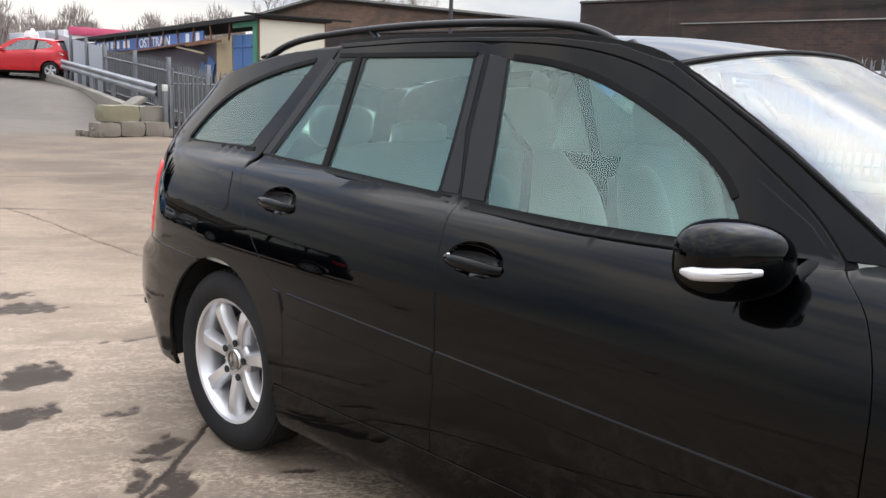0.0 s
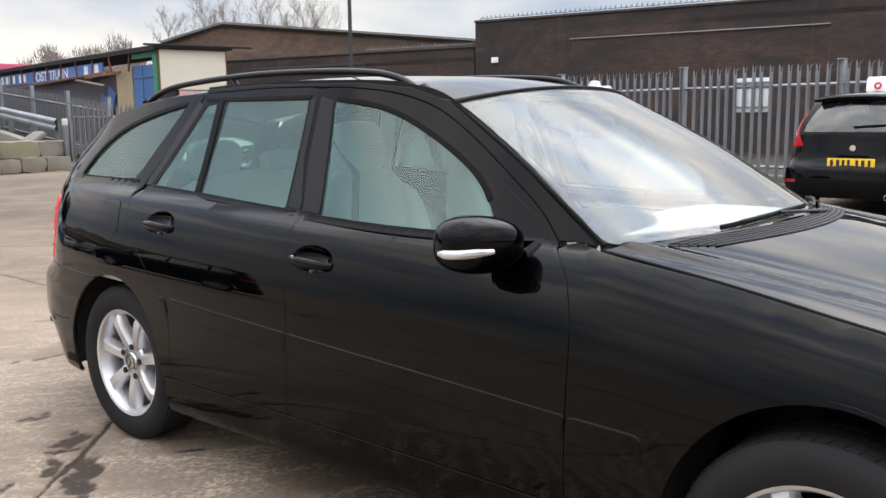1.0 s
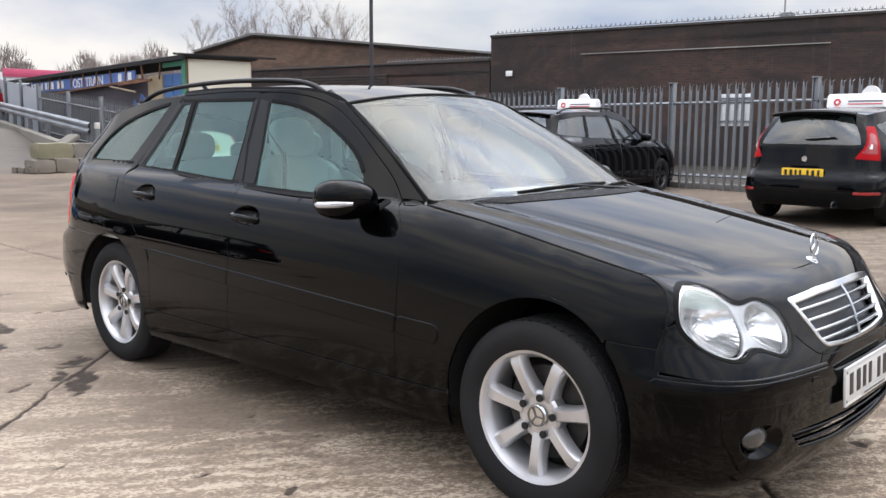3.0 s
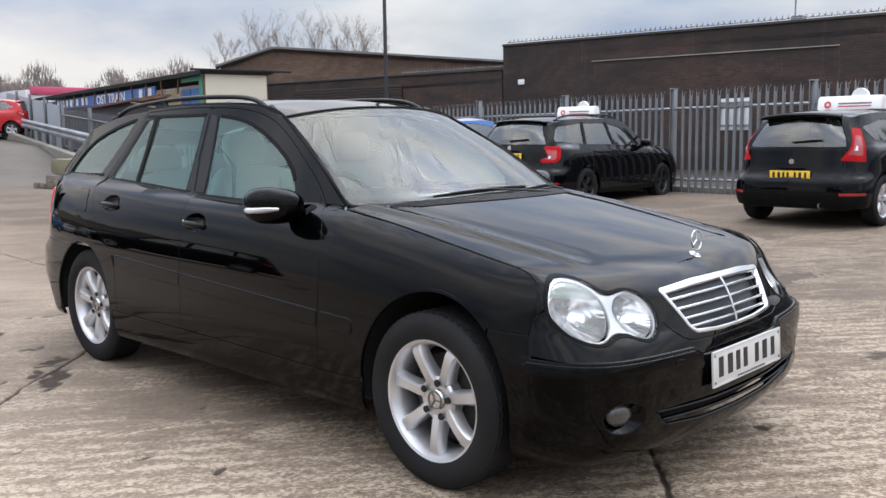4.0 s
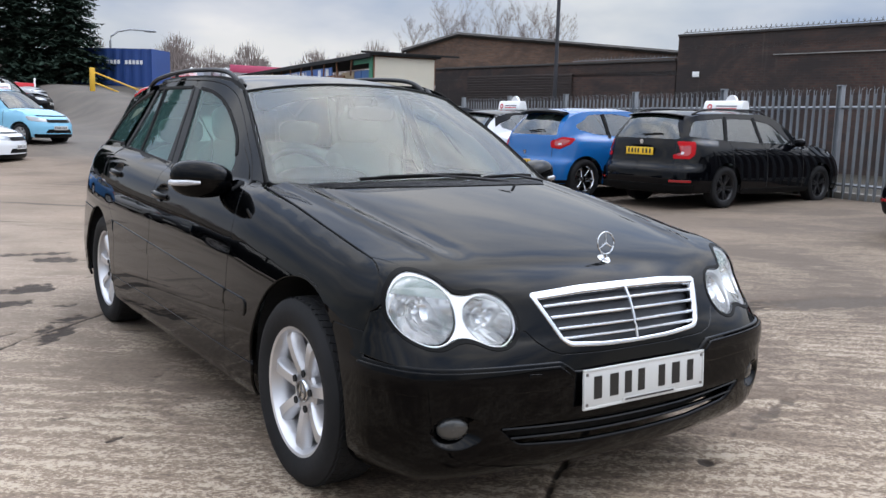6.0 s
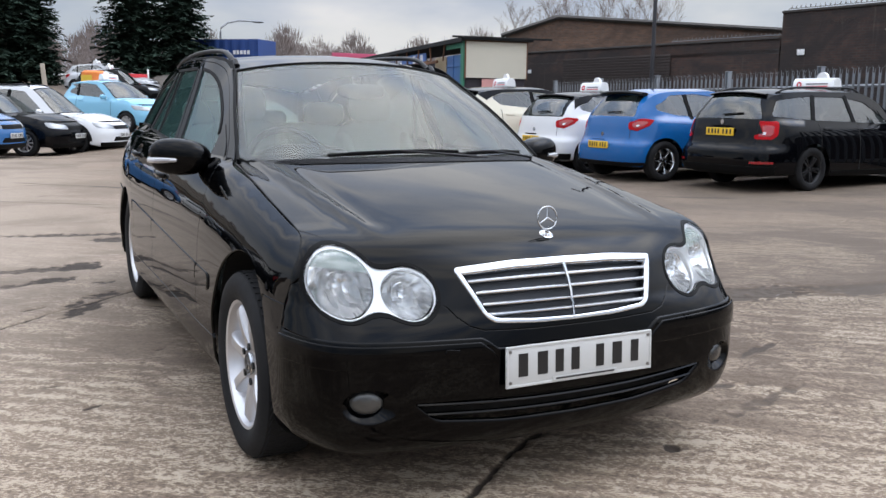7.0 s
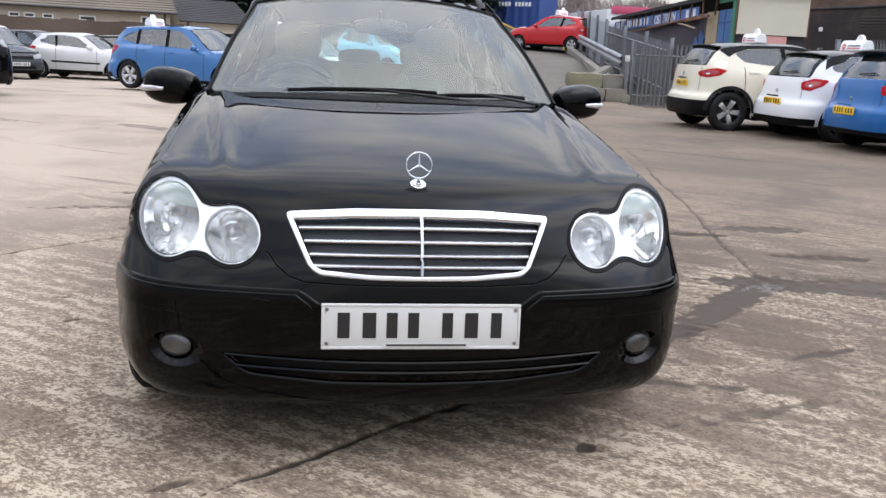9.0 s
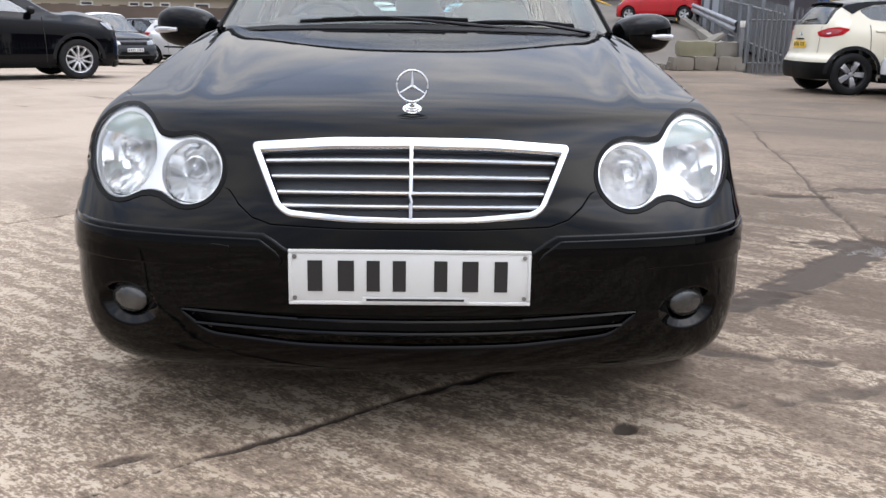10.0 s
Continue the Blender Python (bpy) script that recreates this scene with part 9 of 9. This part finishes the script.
bungalow("long beige bungalow with a brown tiled roof and white windows", (-24.0, 39.6), (-7.2, 44.5), 6.5, 0.0, 2.42, 3.95, BEIGE_WALL, TILE_BROWN, [(5.6, 0.6, 1.58, 1.98), (8.3, 0.6, 1.58, 1.98), (10.45, 0.5, 1.58, 1.98), (11.1, 0.5, 1.58, 1.98), (11.9, 0.5, 1.58, 1.98), (13.65, 0.75, 1.56, 1.98), (16.3, 0.4, 1.2, 2.1)])
bungalow("small pale bungalow with a dark roof", (-6.9, 47.0), (-3.6, 48.6), 6.0, 0.0, 2.15, 3.3, plain("cream_roughcast", (0.55, 0.52, 0.44), 0.9, grain=5, vary=0.1), TILE_DARK, [(1.6, 0.5, 0.8, 1.5)])
# dark boarded fence and low wall in front of them
bf = thing("board_fence", "dark weathered board fence", "fence")
n = 60
for k in range(n):
    t = (k + 0.5) / n
    x, y = -26 + 20 * t, 34.5 + 6.0 * t
    bm = bmesh.new()
    hh = 1.92 + 0.04 * random.uniform(-1, 1)
    box(bm, (0.352, 0.025, hh), Matrix.Translation((x, y, hh / 2 - 0.2)) @ Matrix.Rotation(0.29, 4, "Z") @ Matrix.Translation((0, 0.015 * (k % 2), 0)))
    part("board", bm, BOARD, bf, smooth=0)
bm = bmesh.new()
box(bm, (9.5, 0.4, 1.3), Matrix.Translation((-2.4, 36.2, 0.55)) @ Matrix.Rotation(-0.15, 4, "Z"), 0.03)
tagged(part("garden_wall", bm, plain("dark_stone_wall", (0.10, 0.085, 0.07), 0.95, grain=4, vary=0.4, relief=0.4), None), "dark low stone wall at the yard's edge", "wall", kind="structure")

# ---- odds and ends at the back ----
tank = thing("water_tank", "white weathered tank streaked with rust", "tank", Matrix.Translation((-2.1, 38.9, 1.15)) @ Matrix.Rotation(radians(4), 4, "Z"))
TANK_W = Mat("rusty_white", (0.7, 0.69, 0.67), 0.6)
TANK_W.colour(TANK_W.mix(TANK_W.ramp(TANK_W.noise(2.2, 6, 0.65, (1, 1, 0.5)), 0.50, 0.62), (0.70, 0.69, 0.67), (0.24, 0.15, 0.12)))
bm = bmesh.new()
blob(bm, (1.75, 1.0, 0.90), Matrix.Translation((0, 0, 0.45)), 5.0, 28, 14)
part("tank_shell", bm, TANK_W.m, tank)
bm = bmesh.new()
box(bm, (1.4, 0.8, 1.25), Matrix.Translation((0, 0, -0.60)), 0.02)
part("tank_plinth", bm, DARK_BRICK, tank)
wp = thing("wooden_post", "leaning pale wooden post with a rope", "post", Matrix.Translation((0.55, 33.0, gz(0.55, 33.0) - 0.1)) @ Matrix.Rotation(radians(-4), 4, "Y"))
bm = bmesh.new()
box(bm, (0.16, 0.14, 2.3), Matrix.Translation((0, 0, 1.15)), 0.02)
part("post_shaft", bm, plain("grey_wood", (0.36, 0.31, 0.25), 0.9, grain=10, vary=0.3), wp)
drum = thing("plastic_drum", "orange plastic drum with a yellow strap", "drum", Matrix.Translation((2.35, 35.2, gz(2.35, 35.2) + 0.55)))
bm = bmesh.new()
lathe(bm, [(0.001, 0), (0.40, 0.0), (0.46, 0.08), (0.46, 0.55), (0.49, 0.6), (0.46, 0.65), (0.45, 1.0), (0.36, 1.08), (0.001, 1.09)], 24, "Z")
part("drum_body", bm, plain("orange_plastic", (0.72, 0.20, 0.035), 0.5, grain=6, vary=0.15), drum)
bm = bmesh.new()
lathe(bm, [(0.465, 0.1), (0.475, 0.1), (0.475, 0.9), (0.465, 0.9)], 24, "Z")
bmesh.ops.scale(bm, vec=(1, 1, 1), verts=bm.verts[:])
strapv = [v for v in bm.verts if v.co.x > -0.1]
bmesh.ops.delete(bm, geom=strapv, context="VERTS")
part("drum_strap", bm, plain("yellow_strap", (0.70, 0.48, 0.05), 0.5, grain=6), drum)
bm = bmesh.new()
box(bm, (1.6, 1.2, 0.58), Matrix.Translation((2.35, 35.2, gz(2.35, 35.2) + 0.26)), 0.03)
tagged(part("pallet_stack", bm, BOARD, None), "stack of dark pallets under a drum", "pallets")
CONT_BLUE = plain("container_blue", (0.018, 0.055, 0.20), 0.5, 0.2, grain=3, vary=0.25)
cont = thing("shipping_container", "dark blue shipping container with pale lettering bars", "container", Matrix.Translation((12.2, 54.9, gz(12, 55) - 0.4)) @ Matrix.Rotation(radians(-43), 4, "Z"))
bm = bmesh.new()
n = 40
ring = [(-3 + 6 * k / n, -1.2 + (0.04 if (k // 2) % 2 else 0)) for k in range(n + 1)] + [(3, 1.2), (-3, 1.2)]
lo, hi = [bm.verts.new((x, y, 0)) for x, y in ring], [bm.verts.new((x, y, 2.55)) for x, y in ring]
for k in range(len(ring)):
    bm.faces.new((lo[k], lo[(k + 1) % len(ring)], hi[(k + 1) % len(ring)], hi[k]))
bm.faces.new(hi)
bmesh.ops.recalc_face_normals(bm, faces=bm.faces[:])
part("container_body", bm, CONT_BLUE, cont, smooth=0)
for k in range(10):
    if k != 4:
        bm = bmesh.new()
        box(bm, (0.16, 0.02, 0.24), Matrix.Translation((0.2 + 0.24 * k, -1.25, 1.75)))
        part("letter_bar", bm, SIGN_WHITE, cont)
yb = thing("yellow_barrier", "yellow steel barrier across the drive", "barrier")
YEL = plain("yellow_paint_old", (0.62, 0.36, 0.03), 0.6, grain=6, vary=0.3)
pa, pb = Vector((8.3, 43.6, gz(8.3, 43.6))), Vector((12.6, 42.6, gz(12.6, 42.6)))
for p in (pa, pb):
    bm = bmesh.new()
    box(bm, (0.22, 0.22, 1.15), Matrix.Translation(p + Vector((0, 0, 0.55))), 0.02)
    part("post", bm, YEL, yb)
for z in (0.45, 0.95):
    bm = bmesh.new()
    tube(bm, [pa + Vector((0, 0, z)), pb + Vector((0, 0, z))], 0.045, 6)
    part("rail", bm, YEL, yb)
rw = thing("striped_barrier", "red and white barrier boards stacked by the drive", "barrier")
for k in range(5):
    bm = bmesh.new()
    box(bm, (1.3, 0.10, 0.20), Matrix.Translation((5.6, 46.5, gz(5.6, 46.5) + 0.15 + 0.24 * k)) @ Matrix.Rotation(0.05 * k, 4, "Z"), 0.01)
    part("board", bm, SIGN_WHITE if k % 2 else SIGN_RED, rw)
for x in (5.0, 6.2):
    bm = bmesh.new()
    box(bm, (0.08, 0.12, 1.3), Matrix.Translation((x, 46.6, gz(x, 46.6) + 0.62)), 0.01)
    part("upright", bm, SIGN_WHITE, rw)
